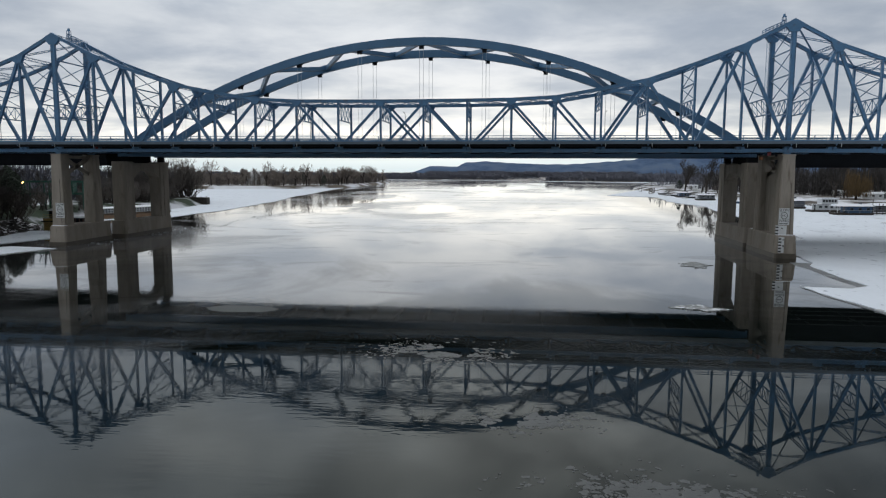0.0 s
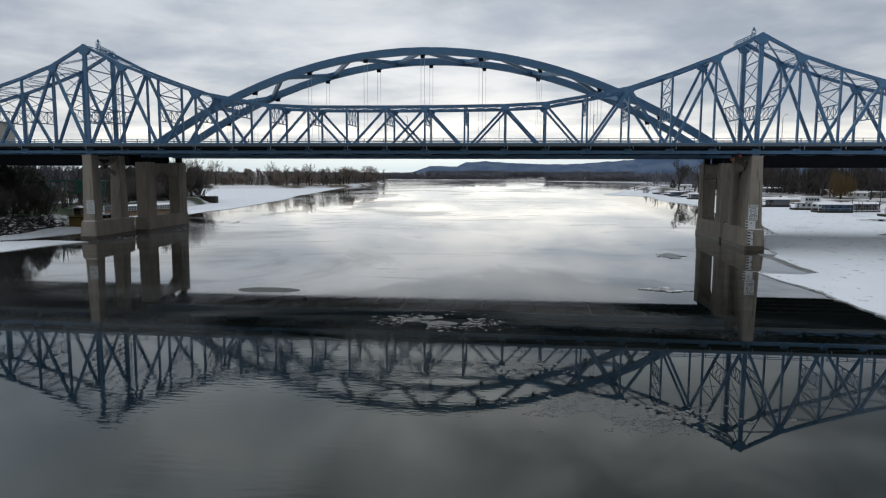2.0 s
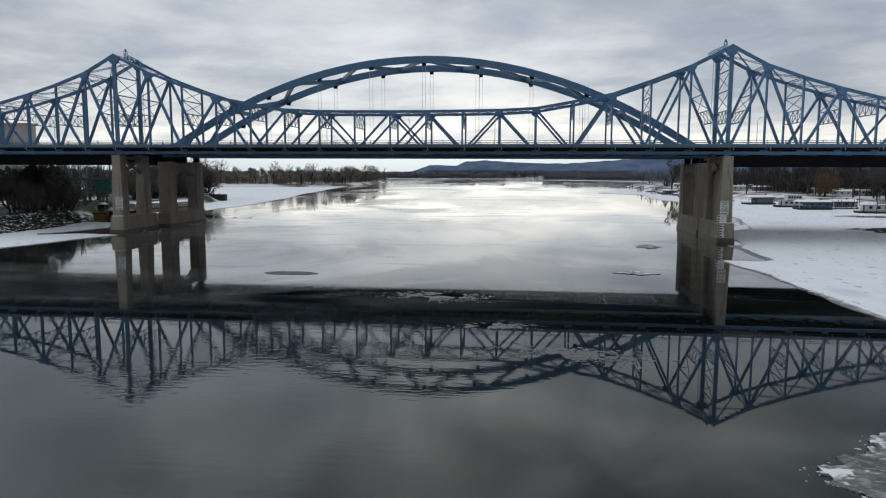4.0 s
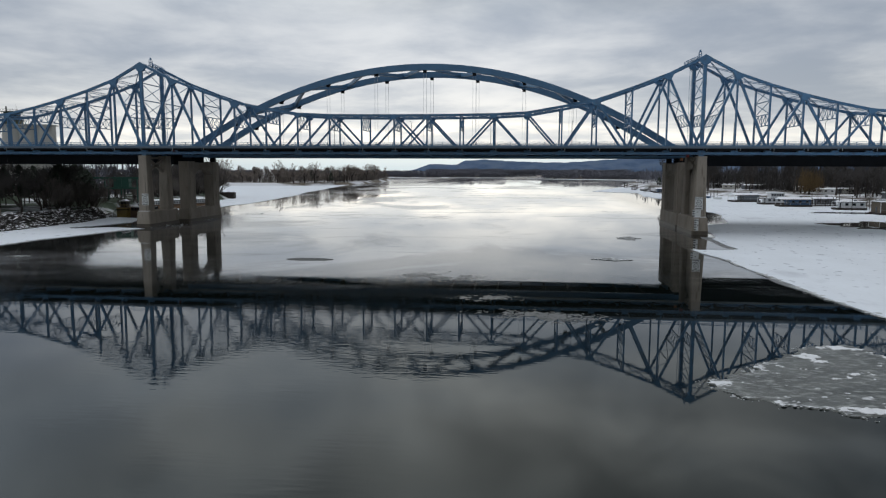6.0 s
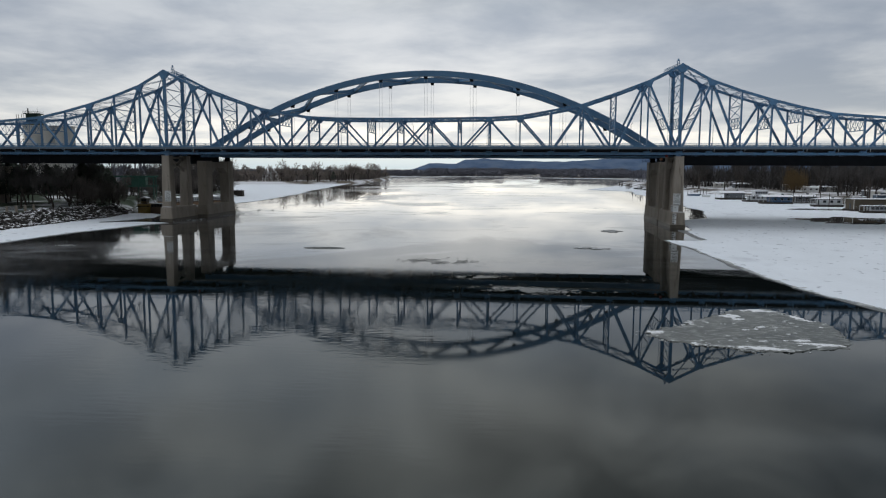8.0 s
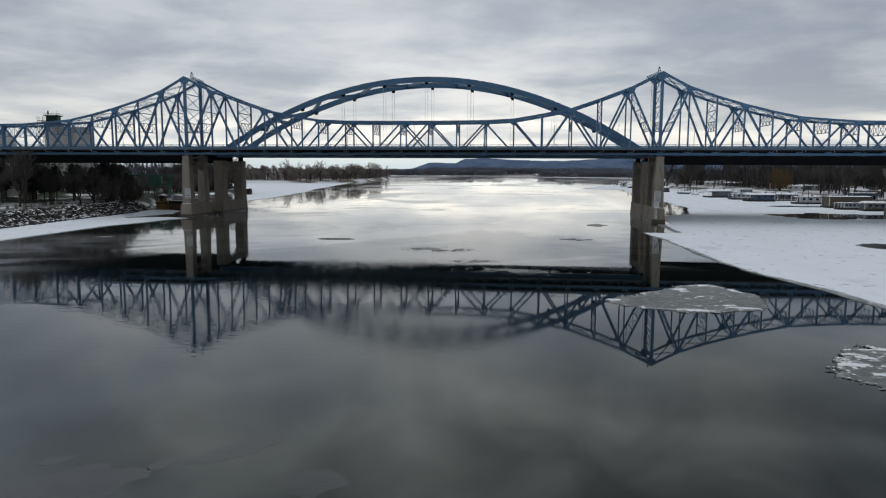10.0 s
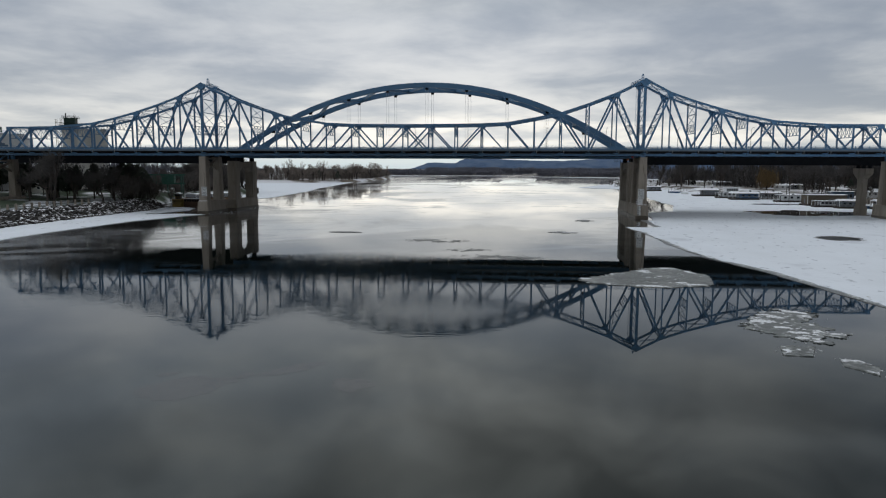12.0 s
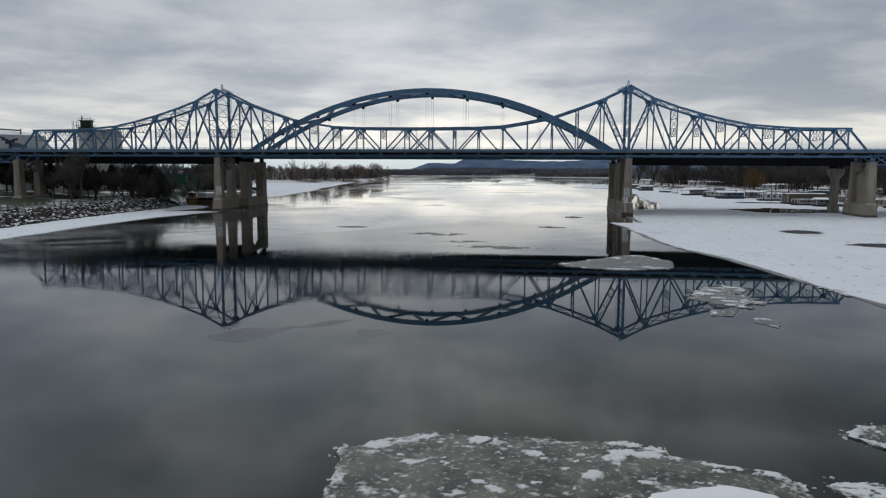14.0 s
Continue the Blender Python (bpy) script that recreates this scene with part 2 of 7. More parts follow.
    widest = N("ShaderNodeMath")
    widest.operation = "MAXIMUM"
    L(wide.outputs[0], widest.inputs[0])
    L(reach_far.outputs[0], widest.inputs[1])
    L(widest.outputs[0], wider.inputs[0])
    L(haze.outputs[0], wider.inputs[1])
    film = wider.outputs[0]
    rough = N("ShaderNodeMath")
    rough.operation = "MULTIPLY_ADD"
    L(skim, rough.inputs[0])
    rough.inputs[1].default_value, rough.inputs[2].default_value = 0.014, 0.008
    rough2 = N("ShaderNodeMath")
    rough2.operation = "MULTIPLY_ADD"
    L(film, rough2.inputs[0])
    rough2.inputs[1].default_value = 0.13
    L(rough.outputs[0], rough2.inputs[2])
    # breeze on the west half roughens the mirror in patches
    slant = N("ShaderNodeMath")
    slant.operation = "MULTIPLY_ADD"
    L(place.outputs[1], slant.inputs[0])
    slant.inputs[1].default_value = 0.25
    L(place.outputs[0], slant.inputs[2])
    west = ramped(slant.outputs[0], 1.0, -17.0, 0.0, 0.9)
    near = ramped(place.outputs[1], -168.0, -152.0)
    veil = ramped(place.outputs[1], -106.0, -128.0, 0.004, 0.018)
    breeze = N("ShaderNodeMath")
    breeze.operation = "MULTIPLY"
    L(west, breeze.inputs[0])
    L(ramped(tex(0.03, 4.0, (1.0, 0.7, 1), 1.0), 0.38, 0.56, 0.15, 1.0), breeze.inputs[1])
    breeze2 = N("ShaderNodeMath")
    breeze2.operation = "MULTIPLY"
    L(breeze.outputs[0], breeze2.inputs[0])
    L(near, breeze2.inputs[1])
    rough3 = N("ShaderNodeMath")
    rough3.operation = "MULTIPLY_ADD"
    L(breeze2.outputs[0], rough3.inputs[0])
    L(veil, rough3.inputs[1])
    L(rough2.outputs[0], rough3.inputs[2])
    # a misted patch below the arch dulls the mirror
    mist_x = N("ShaderNodeMath")
    mist_x.operation = "MULTIPLY_ADD"
    L(place.outputs[0], mist_x.inputs[0])
    mist_x.inputs[1].default_value, mist_x.inputs[2].default_value = 1 / 19, -23 / 19
    mist_y = N("ShaderNodeMath")
    mist_y.operation = "MULTIPLY_ADD"
    L(place.outputs[1], mist_y.inputs[0])
    mist_y.inputs[1].default_value, mist_y.inputs[2].default_value = 1 / 17, 146 / 17
    far_off = N("ShaderNodeVectorMath")
    far_off.operation = "LENGTH"
    offset = N("ShaderNodeCombineXYZ")
    L(mist_x.outputs[0], offset.inputs[0])
    L(mist_y.outputs[0], offset.inputs[1])
    L(offset.outputs[0], far_off.inputs[0])
    rough4 = N("ShaderNodeMath")
    L(ramped(far_off.outputs["Value"], 1.1, 0.35, 0.0, 0.055), rough4.inputs[0])
    L(rough3.outputs[0], rough4.inputs[1])
    rough5 = N("ShaderNodeMath")
    rough5.operation = "MULTIPLY_ADD"
    L(frost2.outputs[0], rough5.inputs[0])
    rough5.inputs[1].default_value = 0.25
    L(rough4.outputs[0], rough5.inputs[2])
    L(rough5.outputs[0], bsdf.inputs["Roughness"])
    # upstream a clear-ice coat, added to brighten the water: a second mirror over the first, thinner in patches
    glaze = N("ShaderNodeMath")
    glaze.operation = "MULTIPLY"
    thin_glaze = ramped(place.outputs[1], -102.0, -84.0, 0.0, 0.5)
    thick_glaze = ramped(place.outputs[1], -20.0, 70.0, 0.0, 0.5)
    both_glaze = N("ShaderNodeMath")
    L(thin_glaze, both_glaze.inputs[0])
    L(thick_glaze, both_glaze.inputs[1])
    L(both_glaze.outputs[0], glaze.inputs[0])
    L(ramped(most.outputs[0], 0.0, 1.0, 1.0, 0.0), glaze.inputs[1])
    glaze2 = N("ShaderNodeMath")
    glaze2.operation = "MULTIPLY"
    L(glaze.outputs[0], glaze2.inputs[0])
    L(ramped(place.outputs[0], -82.0, -55.0), glaze2.inputs[1])
    glaze3 = N("ShaderNodeMath")
    glaze3.operation = "MULTIPLY"
    L(glaze2.outputs[0], glaze3.inputs[0])
    L(ramped(place.outputs[0], 84.0, 74.0), glaze3.inputs[1])
    L(glaze3.outputs[0], bsdf.inputs["Coat Weight"])
    bsdf.inputs["Coat Roughness"].default_value, bsdf.inputs["Coat IOR"].default_value = 0.012, 1.5
    # grains of frazil ice drift in long streaks
    both = N("ShaderNodeMath")
    both.operation = "MULTIPLY"
    L(speck, both.inputs[0])
    L(drift, both.inputs[1])
    grain = N("ShaderNodeMath")
    grain.operation = "MULTIPLY"
    L(both.outputs[0], grain.inputs[0])
    grain.inputs[1].default_value = 0.8
    mix = N("ShaderNodeMix")
    mix.data_type = "RGBA"
    mix.inputs[6].default_value, mix.inputs[7].default_value = (0.0035, 0.0055, 0.005, 1), (0.16, 0.17, 0.175, 1)
    L(grain.outputs[0], mix.inputs[0])
    thin = N("ShaderNodeMix")
    thin.data_type = "RGBA"
    thin.inputs[7].default_value = (0.24, 0.24, 0.25, 1)
    L(film, thin.inputs[0])
    L(mix.outputs[2], thin.inputs[6])
    L(thin.outputs[2], bsdf.inputs["Base Color"])
    b = N("ShaderNodeBump")
    b.inputs["Distance"].default_value = 0.03
    calm = N("ShaderNodeMath")
    calm.operation = "MULTIPLY"
    L(ramped(tex(0.02, 3.0, (1, 1, 1), 0.5), 0.40, 0.58, 0.10, 1.0), calm.inputs[0])
    L(ramped(place.outputs[0], 40.0, -30.0, 0.05, 0.12), calm.inputs[1])
    still = N("ShaderNodeMath")
    still.operation = "MULTIPLY"
    L(calm.outputs[0], still.inputs[0])
    L(ramped(place.outputs[1], -152.0, -116.0, 0.08, 1.0), still.inputs[1])
    L(still.outputs[0], b.inputs["Strength"])
    L(tex(1.7, 3.0, (0.6, 1.3, 1)), b.inputs["Height"])
    b2 = N("ShaderNodeBump")
    b2.inputs["Distance"].default_value, b2.inputs["Strength"].default_value = 0.02, 0.06
    L(both.outputs[0], b2.inputs["Height"])
    L(b.outputs[0], b2.inputs["Normal"])
    ripple = N("ShaderNodeBump")
    ripple.inputs["Distance"].default_value = 0.02
    force = N("ShaderNodeMath")
    force.operation = "MULTIPLY"
    L(breeze2.outputs[0], force.inputs[0])
    force.inputs[1].default_value = 0.42
    L(force.outputs[0], ripple.inputs["Strength"])
    L(tex(1.2, 2.0, (0.35, 1.6, 1)), ripple.inputs["Height"])
    L(b2.outputs[0], ripple.inputs["Normal"])
    L(ripple.outputs[0], bsdf.inputs["Normal"])
    return m


def glass_material():
    m = bpy.data.materials.new("dark_window_glass")
    m.use_nodes = True
    b = m.node_tree.nodes["Principled BSDF"]
    b.inputs["Base Color"].default_value = (0.015, 0.018, 0.022, 1)
    b.inputs["Roughness"].default_value = 0.06
    return m


def glow_material():
    m = bpy.data.materials.new("lit_amber_lamp")
    m.use_nodes = True
    b = m.node_tree.nodes["Principled BSDF"]
    b.inputs["Base Color"].default_value = (0.8, 0.5, 0.2, 1)
    b.inputs["Emission Color"].default_value, b.inputs["Emission Strength"].default_value = (1.0, 0.55, 0.2, 1), 6.0
    return m


LAMP_GLOW = glow_material()
WATER, GLASS = water_material(), glass_material()
BLUE = material("blue_steel_paint", (0.088, 0.21, 0.37), 0.42, vary=0.16, scale=0.5, fine=6, bump=0.04, second=(0.10, 0.13, 0.17), second_at=0.68, second_scale=1.2)
BLUE_DEEP = material("blue_arch_paint", (0.084, 0.195, 0.335), 0.38, vary=0.1, scale=0.3, fine=5, bump=0.03)
# real dark steel, and also under-deck steel with its shade put into the colour
DARK_STEEL = material("dark_and_shaded_steel", (0.012, 0.013, 0.016), 0.75, vary=0.25, scale=0.4, fine=4, spec=0.15)
CONCRETE = material("weathered_concrete", (0.315, 0.275, 0.232), 0.85, vary=0.16, scale=0.35, fine=5, bump=0.15, second=(0.235, 0.205, 0.17), second_at=0.57, second_scale=0.5, stretch=(1, 1, 0.22), third=((0.19, 0.16, 0.125), 1.1, 0.65, 0.06))
CONCRETE_WET = material("stained_wet_concrete", (0.085, 0.07, 0.052), 0.55, vary=0.3, scale=0.5, fine=5, bump=0.2, stretch=(1, 1, 0.5))
DECK_CONCRETE = material("deck_edge_concrete", (0.21, 0.235, 0.245), 0.8, vary=0.12, scale=0.4, fine=5)
DECK_BLUE = material("blue_grey_deck_edge", (0.115, 0.155, 0.20), 0.7, vary=0.15, scale=0.4, fine=5)
ASPHALT = material("asphalt", (0.06, 0.06, 0.06), 0.85, vary=0.2, scale=0.5, fine=9)
GALV = material("galvanised_steel", (0.42, 0.44, 0.45), 0.45, metal=0.6, vary=0.15, scale=2, fine=15)
CABLE = material("cable_steel", (0.6, 0.62, 0.65), 0.5, metal=0.3, vary=0.1)
SNOW = material("snow", (0.765, 0.815, 0.875), 0.75, vary=0.05, scale=0.12, fine=1.6, bump=0.25, second=(0.58, 0.62, 0.68), second_at=0.69, second_scale=0.08, second_soft=0.06, stretch=(1, 0.7, 1), spec=0.3, third=((0.44, 0.48, 0.54), 0.5, 0.655, 0.02))
ROOF_SNOW = material("roof_snow", (0.82, 0.84, 0.88), 0.8, vary=0.04, scale=0.3, fine=3, bump=0.2)
GREY_ICE = material("grey_river_ice", (0.026, 0.032, 0.027), 0.24, vary=0.45, scale=0.5, fine=4.0, bump=0.3, second=(0.125, 0.132, 0.108), second_at=0.51, second_soft=0.12, second_scale=0.45, third=((0.22, 0.23, 0.21), 1.6, 0.60, 0.07), spec=0.35, heap=((0.68, 0.70, 0.72), 0.07, 0.11))
PALE_ICE = material("pale_river_ice", (0.06, 0.067, 0.063), 0.3, vary=0.3, scale=0.3, fine=4.0, bump=0.3, second=(0.115, 0.124, 0.117), second_at=0.52, second_soft=0.12, second_scale=0.35, third=((0.26, 0.275, 0.265), 1.5, 0.59, 0.08), spec=0.4, stretch=(0.7, 1.2, 1), heap=((0.74, 0.76, 0.79), 0.07, 0.11))
SLUSH = material("white_slush_ice", (0.47, 0.49, 0.50), 0.6, vary=0.3, scale=0.8, fine=4, bump=0.3)
WET_ICE = material("wet_ice_apron", (0.19, 0.20, 0.205), 0.4, vary=0.25, scale=0.3, fine=3, bump=0.2, second=(0.10, 0.105, 0.105), second_at=0.54, second_scale=0.5)
DARK_ICE = material("dark_bare_ice", (0.022, 0.023, 0.024), 0.3, vary=0.3, scale=0.3, fine=3, bump=0.1, spec=0.06)
SKIN_ICE = material("new_skin_ice", (0.02, 0.022, 0.022), 0.16, vary=0.35, scale=0.9, fine=5, bump=0.15, second=(0.012, 0.014, 0.014), second_at=0.56, second_scale=0.8, second_soft=0.06, spec=0.4)
FRAZIL = material("matte_frazil_ice", (0.075, 0.08, 0.08), 0.28, vary=0.2, scale=0.4, fine=5, bump=0.1, second=(0.07, 0.075, 0.075), second_at=0.58, second_scale=0.5)
OVAL_ICE = material("thin_grey_ice", (0.045, 0.052, 0.05), 0.5, vary=0.2, scale=0.3, fine=2, bump=0.12)
BANK = material("winter_bank", (0.11, 0.088, 0.06), 0.95, vary=0.35, scale=0.15, fine=1.5, bump=0.3, second=(0.78, 0.80, 0.84), second_at=0.58, second_scale=0.05, second_soft=0.05, stretch=(0.7, 1.3, 1))
ISLE = material("snowy_island_bank", (0.13, 0.11, 0.085), 0.95, vary=0.35, scale=0.15, fine=1.5, bump=0.3, second=(0.74, 0.76, 0.80), second_at=0.53, second_scale=0.035, second_soft=0.05)
LAWN = material("winter_lawn", (0.026, 0.044, 0.022), 0.95, vary=0.3, scale=0.1, fine=2.0, bump=0.3, second=(0.60, 0.62, 0.66), second_at=0.55, second_scale=0.055, second_soft=0.05)
SNOWY_LAND = material("snowy_land", (0.70, 0.72, 0.76), 0.9, vary=0.08, scale=0.05, fine=0.8, bump=0.3, second=(0.085, 0.072, 0.058), second_at=0.49, second_scale=0.06, second_soft=0.06)
ROCK = material("riprap_stone", (0.034, 0.031, 0.029), 0.85, vary=0.5, scale=1.2, fine=6, bump=0.4, snow=0.24, island=0.5)
ROCK_OBJECT = material("riprap_boulder", (0.034, 0.031, 0.029), 0.85, vary=0.5, scale=1.2, fine=6, bump=0.4, snow=0.24, by_object=0.5)
BARK = material("grey_brown_bark", (0.048, 0.039, 0.034), 0.95, vary=0.25, scale=0.6, fine=4, bump=0.3, by_object=0.35)
TWIGS = material("bare_twigs", (0.072, 0.066, 0.063), 0.95, vary=0.25, scale=0.15, fine=2, bump=0.0, by_object=0.4)
FAR_TWIGS = material("dark_bare_twigs", (0.066, 0.060, 0.058), 0.95, vary=0.25, scale=0.15, fine=2, bump=0.0, by_object=0.4)
DARK_GREEN = material("dark_green_cladding", (0.016, 0.045, 0.034), 0.6, vary=0.25, scale=0.5, fine=4)
BRUSH = material("brown_brush_twigs", (0.125, 0.110, 0.100), 0.95, vary=0.25, scale=0.15, fine=2, bump=0.0, by_object=0.35)
# island twigs: paler than BRUSH, with distance haze put into the colour
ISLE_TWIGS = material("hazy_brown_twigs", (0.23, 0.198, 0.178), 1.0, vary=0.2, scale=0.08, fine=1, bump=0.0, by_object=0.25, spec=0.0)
OCHRE = material("orange_brown_steel", (0.26, 0.155, 0.085), 0.75, vary=0.3, scale=0.6, fine=4, second=(0.14, 0.10, 0.07), second_at=0.6, second_scale=0.6)
NEEDLES = material("dark_pine_needles", (0.030, 0.042, 0.030), 0.9, vary=0.35, scale=0.4, fine=2, bump=0.0, island=0.4)
WILLOW = material("ochre_willow_twigs", (0.14, 0.092, 0.04), 0.9, vary=0.3, scale=0.4, fine=2, bump=0.0, island=0.35)
# pale blue-grey: the haze of distance is mixed into the woods' colour
FAR_WOOD = material("hazed_bare_woods", (0.14, 0.143, 0.168), 1.0, vary=0.2, scale=0.02, fine=0.2, bump=0.0, island=0.05, spec=0.0)
# the bluff's blue is distance haze painted into its base colour
BLUFF = material("haze_blue_wooded_bluff", (0.092, 0.138, 0.225), 1.0, vary=0.25, scale=0.012, fine=0.05, bump=0.0, second=(0.125, 0.168, 0.24), second_at=0.57, second_scale=0.012, second_soft=0.1, spec=0.0, stretch=(1, 0.6, 2.5))
CREAM = material("cream_painted_concrete", (0.62, 0.61, 0.57), 0.85, vary=0.08, scale=0.1, fine=2, second=(0.52, 0.51, 0.47), second_at=0.62, second_scale=0.12, stretch=(1, 1, 0.2))
WHITE_PAINT = material("white_paint", (0.72, 0.73, 0.74), 0.6, vary=0.06, scale=0.5, fine=5)
# boat and dock white: WHITE_PAINT darkened to carry the dim light on walls
BOAT_WHITE = material("dimmed_white_siding", (0.56, 0.57, 0.58), 0.65, vary=0.12, scale=0.6, fine=4)
GREEN_STEEL = material("green_painted_steel", (0.022, 0.085, 0.062), 0.55, vary=0.2, scale=0.4, fine=4)
OLIVE = material("olive_painted_steel", (0.11, 0.11, 0.055), 0.6, vary=0.25, scale=0.8, fine=4)
YELLOW = material("worn_yellow_steel", (0.27, 0.185, 0.04), 0.6, vary=0.3, scale=0.8, fine=4, second=(0.10, 0.06, 0.035), second_at=0.62, second_scale=0.8)
RUST = material("rusty_barge_steel", (0.12, 0.07, 0.045), 0.8, vary=0.35, scale=0.6, fine=4)
RED = material("red_lamp_glass", (0.16, 0.015, 0.015), 0.4, vary=0.1)
AMBER = material("amber_lamp_glass", (0.2, 0.07, 0.02), 0.4, vary=0.1)
TAN = material("tan_siding", (0.11, 0.09, 0.065), 0.8, vary=0.1, scale=0.6, fine=5)
GREY_SIDING = material("grey_siding", (0.13, 0.14, 0.155), 0.75, vary=0.1, scale=0.6, fine=5)
NAVY = material("navy_siding", (0.04, 0.075, 0.12), 0.6, vary=0.15, scale=0.6, fine=5)
TEAL = material("dark_blue_siding", (0.028, 0.075, 0.15), 0.6, vary=0.15, scale=0.6, fine=5)
DARK_WOOD = material("dark_wet_wood", (0.042, 0.034, 0.028), 0.85, vary=0.3, scale=1, fine=6, bump=0.2)
BRICK = material("red_brown_brick", (0.22, 0.10, 0.07), 0.85, vary=0.2, scale=0.5, fine=4)
BLACK = material("black_paint", (0.015, 0.015, 0.016), 0.6, vary=0.2)
SIGN_WHITE = material("sign_white", (0.62, 0.63, 0.63), 0.5, vary=0.08, scale=1, fine=6)
EMBLEM_PALE = material("grey_blue_sign_paint", (0.12, 0.18, 0.26), 0.6, vary=0.15)
EMBLEM = material("dark_blue_sign_paint", (0.03, 0.06, 0.12), 0.6, vary=0.15)


# ---- mesh building ----
class Shape:
    """Collects boxes, beams, prisms and tubes into one mesh."""

    def __init__(self):
        self.v, self.f = [], []

    def add(self, verts, faces):
        n = len(self.v)
        self.v.extend(tuple(p) for p in verts)
        self.f.extend(tuple(i + n for i in q) for q in faces)
        return self

    def box(self, x0, y0, z0, x1, y1, z1):
        return self.add([(x, y, z) for z in (z0, z1) for x, y in ((x0, y0), (x1, y0), (x1, y1), (x0, y1))],
                        [(3, 2, 1, 0), (4, 5, 6, 7), (0, 1, 5, 4), (1, 2, 6, 5), (2, 3, 7, 6), (3, 0, 4, 7)])

    def beam(self, a, b, w, h, side=None):
        """A square bar from a to b: w across (along side), h the other way."""
        a, b = Vector(a), Vector(b)
        d = (b - a).normalized()
        s = Vector(side) if side else (Vector((0, 1, 0)) if abs(d.y) < 0.9 else Vector((1, 0, 0)))
        s = (s - d * s.dot(d)).normalized()
        u = d.cross(s)
        q = [(-w, -h), (w, -h), (w, h), (-w, h)]
        vs = [p + s * (i / 2) + u * (j / 2) for p in (a, b) for i, j in q]
        return self.add(vs, [(0, 1, 2, 3), (7, 6, 5, 4), (0, 4, 5, 1), (1, 5, 6, 2), (2, 6, 7, 3), (3, 7, 4, 0)])

    def channel(self, a, b, w, h, t=0.07):
        """A built-up member: two webs and a cover plate set in, so that its edges show."""
        self.beam(a, b, w, h * 0.72)
        av, bv = Vector(a), Vector(b)
        d = (bv - av).normalized()
        s = Vector((0, 1, 0))
        s = (s - d * s.dot(d)).normalized()
        u = d.cross(s)
        for k in (-1, 1):
            self.beam(av + u * (k * (h / 2 - t / 2)), bv + u * (k * (h / 2 - t / 2)), w + 0.1, t)
        return self

    def laced(self, a, b, w, gap, t=0.12, pitch=None):
        """Two flanges with zigzag lacing between, lying across y when the bar runs along x or z."""
        a, b = Vector(a), Vector(b)
        d = (b - a).normalized()
        s = Vector((0, 0, 1)) if abs(d.z) < 0.7 else Vector((1, 0, 0))
        s = (s - d * s.dot(d)).normalized()
        for k in (-1, 1):
            self.beam(a + s * (k * gap / 2), b + s * (k * gap / 2), w, t)
        n = max(2, int((b - a).length / (pitch or gap)))
        for i in range(n):
            p, q = a.lerp(b, i / n), a.lerp(b, (i + 1) / n)
            k = 1 if i % 2 else -1
            self.beam(p + s * (k * gap / 2), q - s * (k * gap / 2), t * 0.7, t * 0.5)
        return self

    def prism(self, poly, z0, z1, top=1.0):
        n = len(poly)
        cx, cy = sum(p[0] for p in poly) / n, sum(p[1] for p in poly) / n
        vs = [(x, y, z0) for x, y in poly] + [(cx + (x - cx) * top, cy + (y - cy) * top, z1) for x, y in poly]
        return self.add(vs, [tuple(range(n - 1, -1, -1)), tuple(range(n, 2 * n))] + [(i, (i + 1) % n, n + (i + 1) % n, n + i) for i in range(n)])

    def plate(self, poly, y0, y1):
        """A polygon in the x-z plane, from y0 to y1."""
        n = len(poly)
        vs = [(x, y0, z) for x, z in poly] + [(x, y1, z) for x, z in poly]
        return self.add(vs, [tuple(range(n)), tuple(range(2 * n - 1, n - 1, -1))] + [((i + 1) % n, i, n + i, n + (i + 1) % n) for i in range(n)])

    def tube(self, a, b, r0, r1=None, n=6):
        a, b = Vector(a), Vector(b)
        r1 = r0 if r1 is None else r1
        d = (b - a).normalized()
        s = d.orthogonal().normalized()
        u = d.cross(s)
        ring = [(math.cos(2 * math.pi * i / n), math.sin(2 * math.pi * i / n)) for i in range(n)]
        vs = [p + s * (c * r) + u * (e * r) for p, r in ((a, r0), (b, r1)) for c, e in ring]
        return self.add(vs, [tuple(range(n - 1, -1, -1)), tuple(range(n, 2 * n))] + [(i, (i + 1) % n, n + (i + 1) % n, n + i) for i in range(n)])

    def mesh(self, name, mat):
        me = bpy.data.meshes.new(name)
        me.from_pydata(self.v, [], self.f)
        me.materials.append(mat)
        return me


def part(name, shape, mat, parent, label=""):
    ob = new(name, shape if isinstance(shape, bpy.types.Mesh) else shape.mesh(name, mat))
    ob.parent = parent
    return tagged(ob, label)


def thing(name, label, category, group="", kind="", at=(0, 0, 0), turn=0.0):
    ob = new(name)
    ob.empty_display_size = 0.5
    ob.matrix_basis = pose(*at, 0, 0, turn)
    return tagged(ob, label, category, group, kind)


def solid(name, shape, mat, label, category, group="", kind=""):
    return tagged(new(name, shape.mesh(name, mat)), label, category, group, kind)


def smooth(ob):
    for p in ob.data.polygons:
        p.use_smooth = True
    return ob


def octagon(x0, y0, x1, y1, c):
    return [(x0 + c, y0), (x1 - c, y0), (x1, y0 + c), (x1, y1 - c), (x1 - c, y1), (x0 + c, y1), (x0, y1 - c), (x0, y0 + c)]


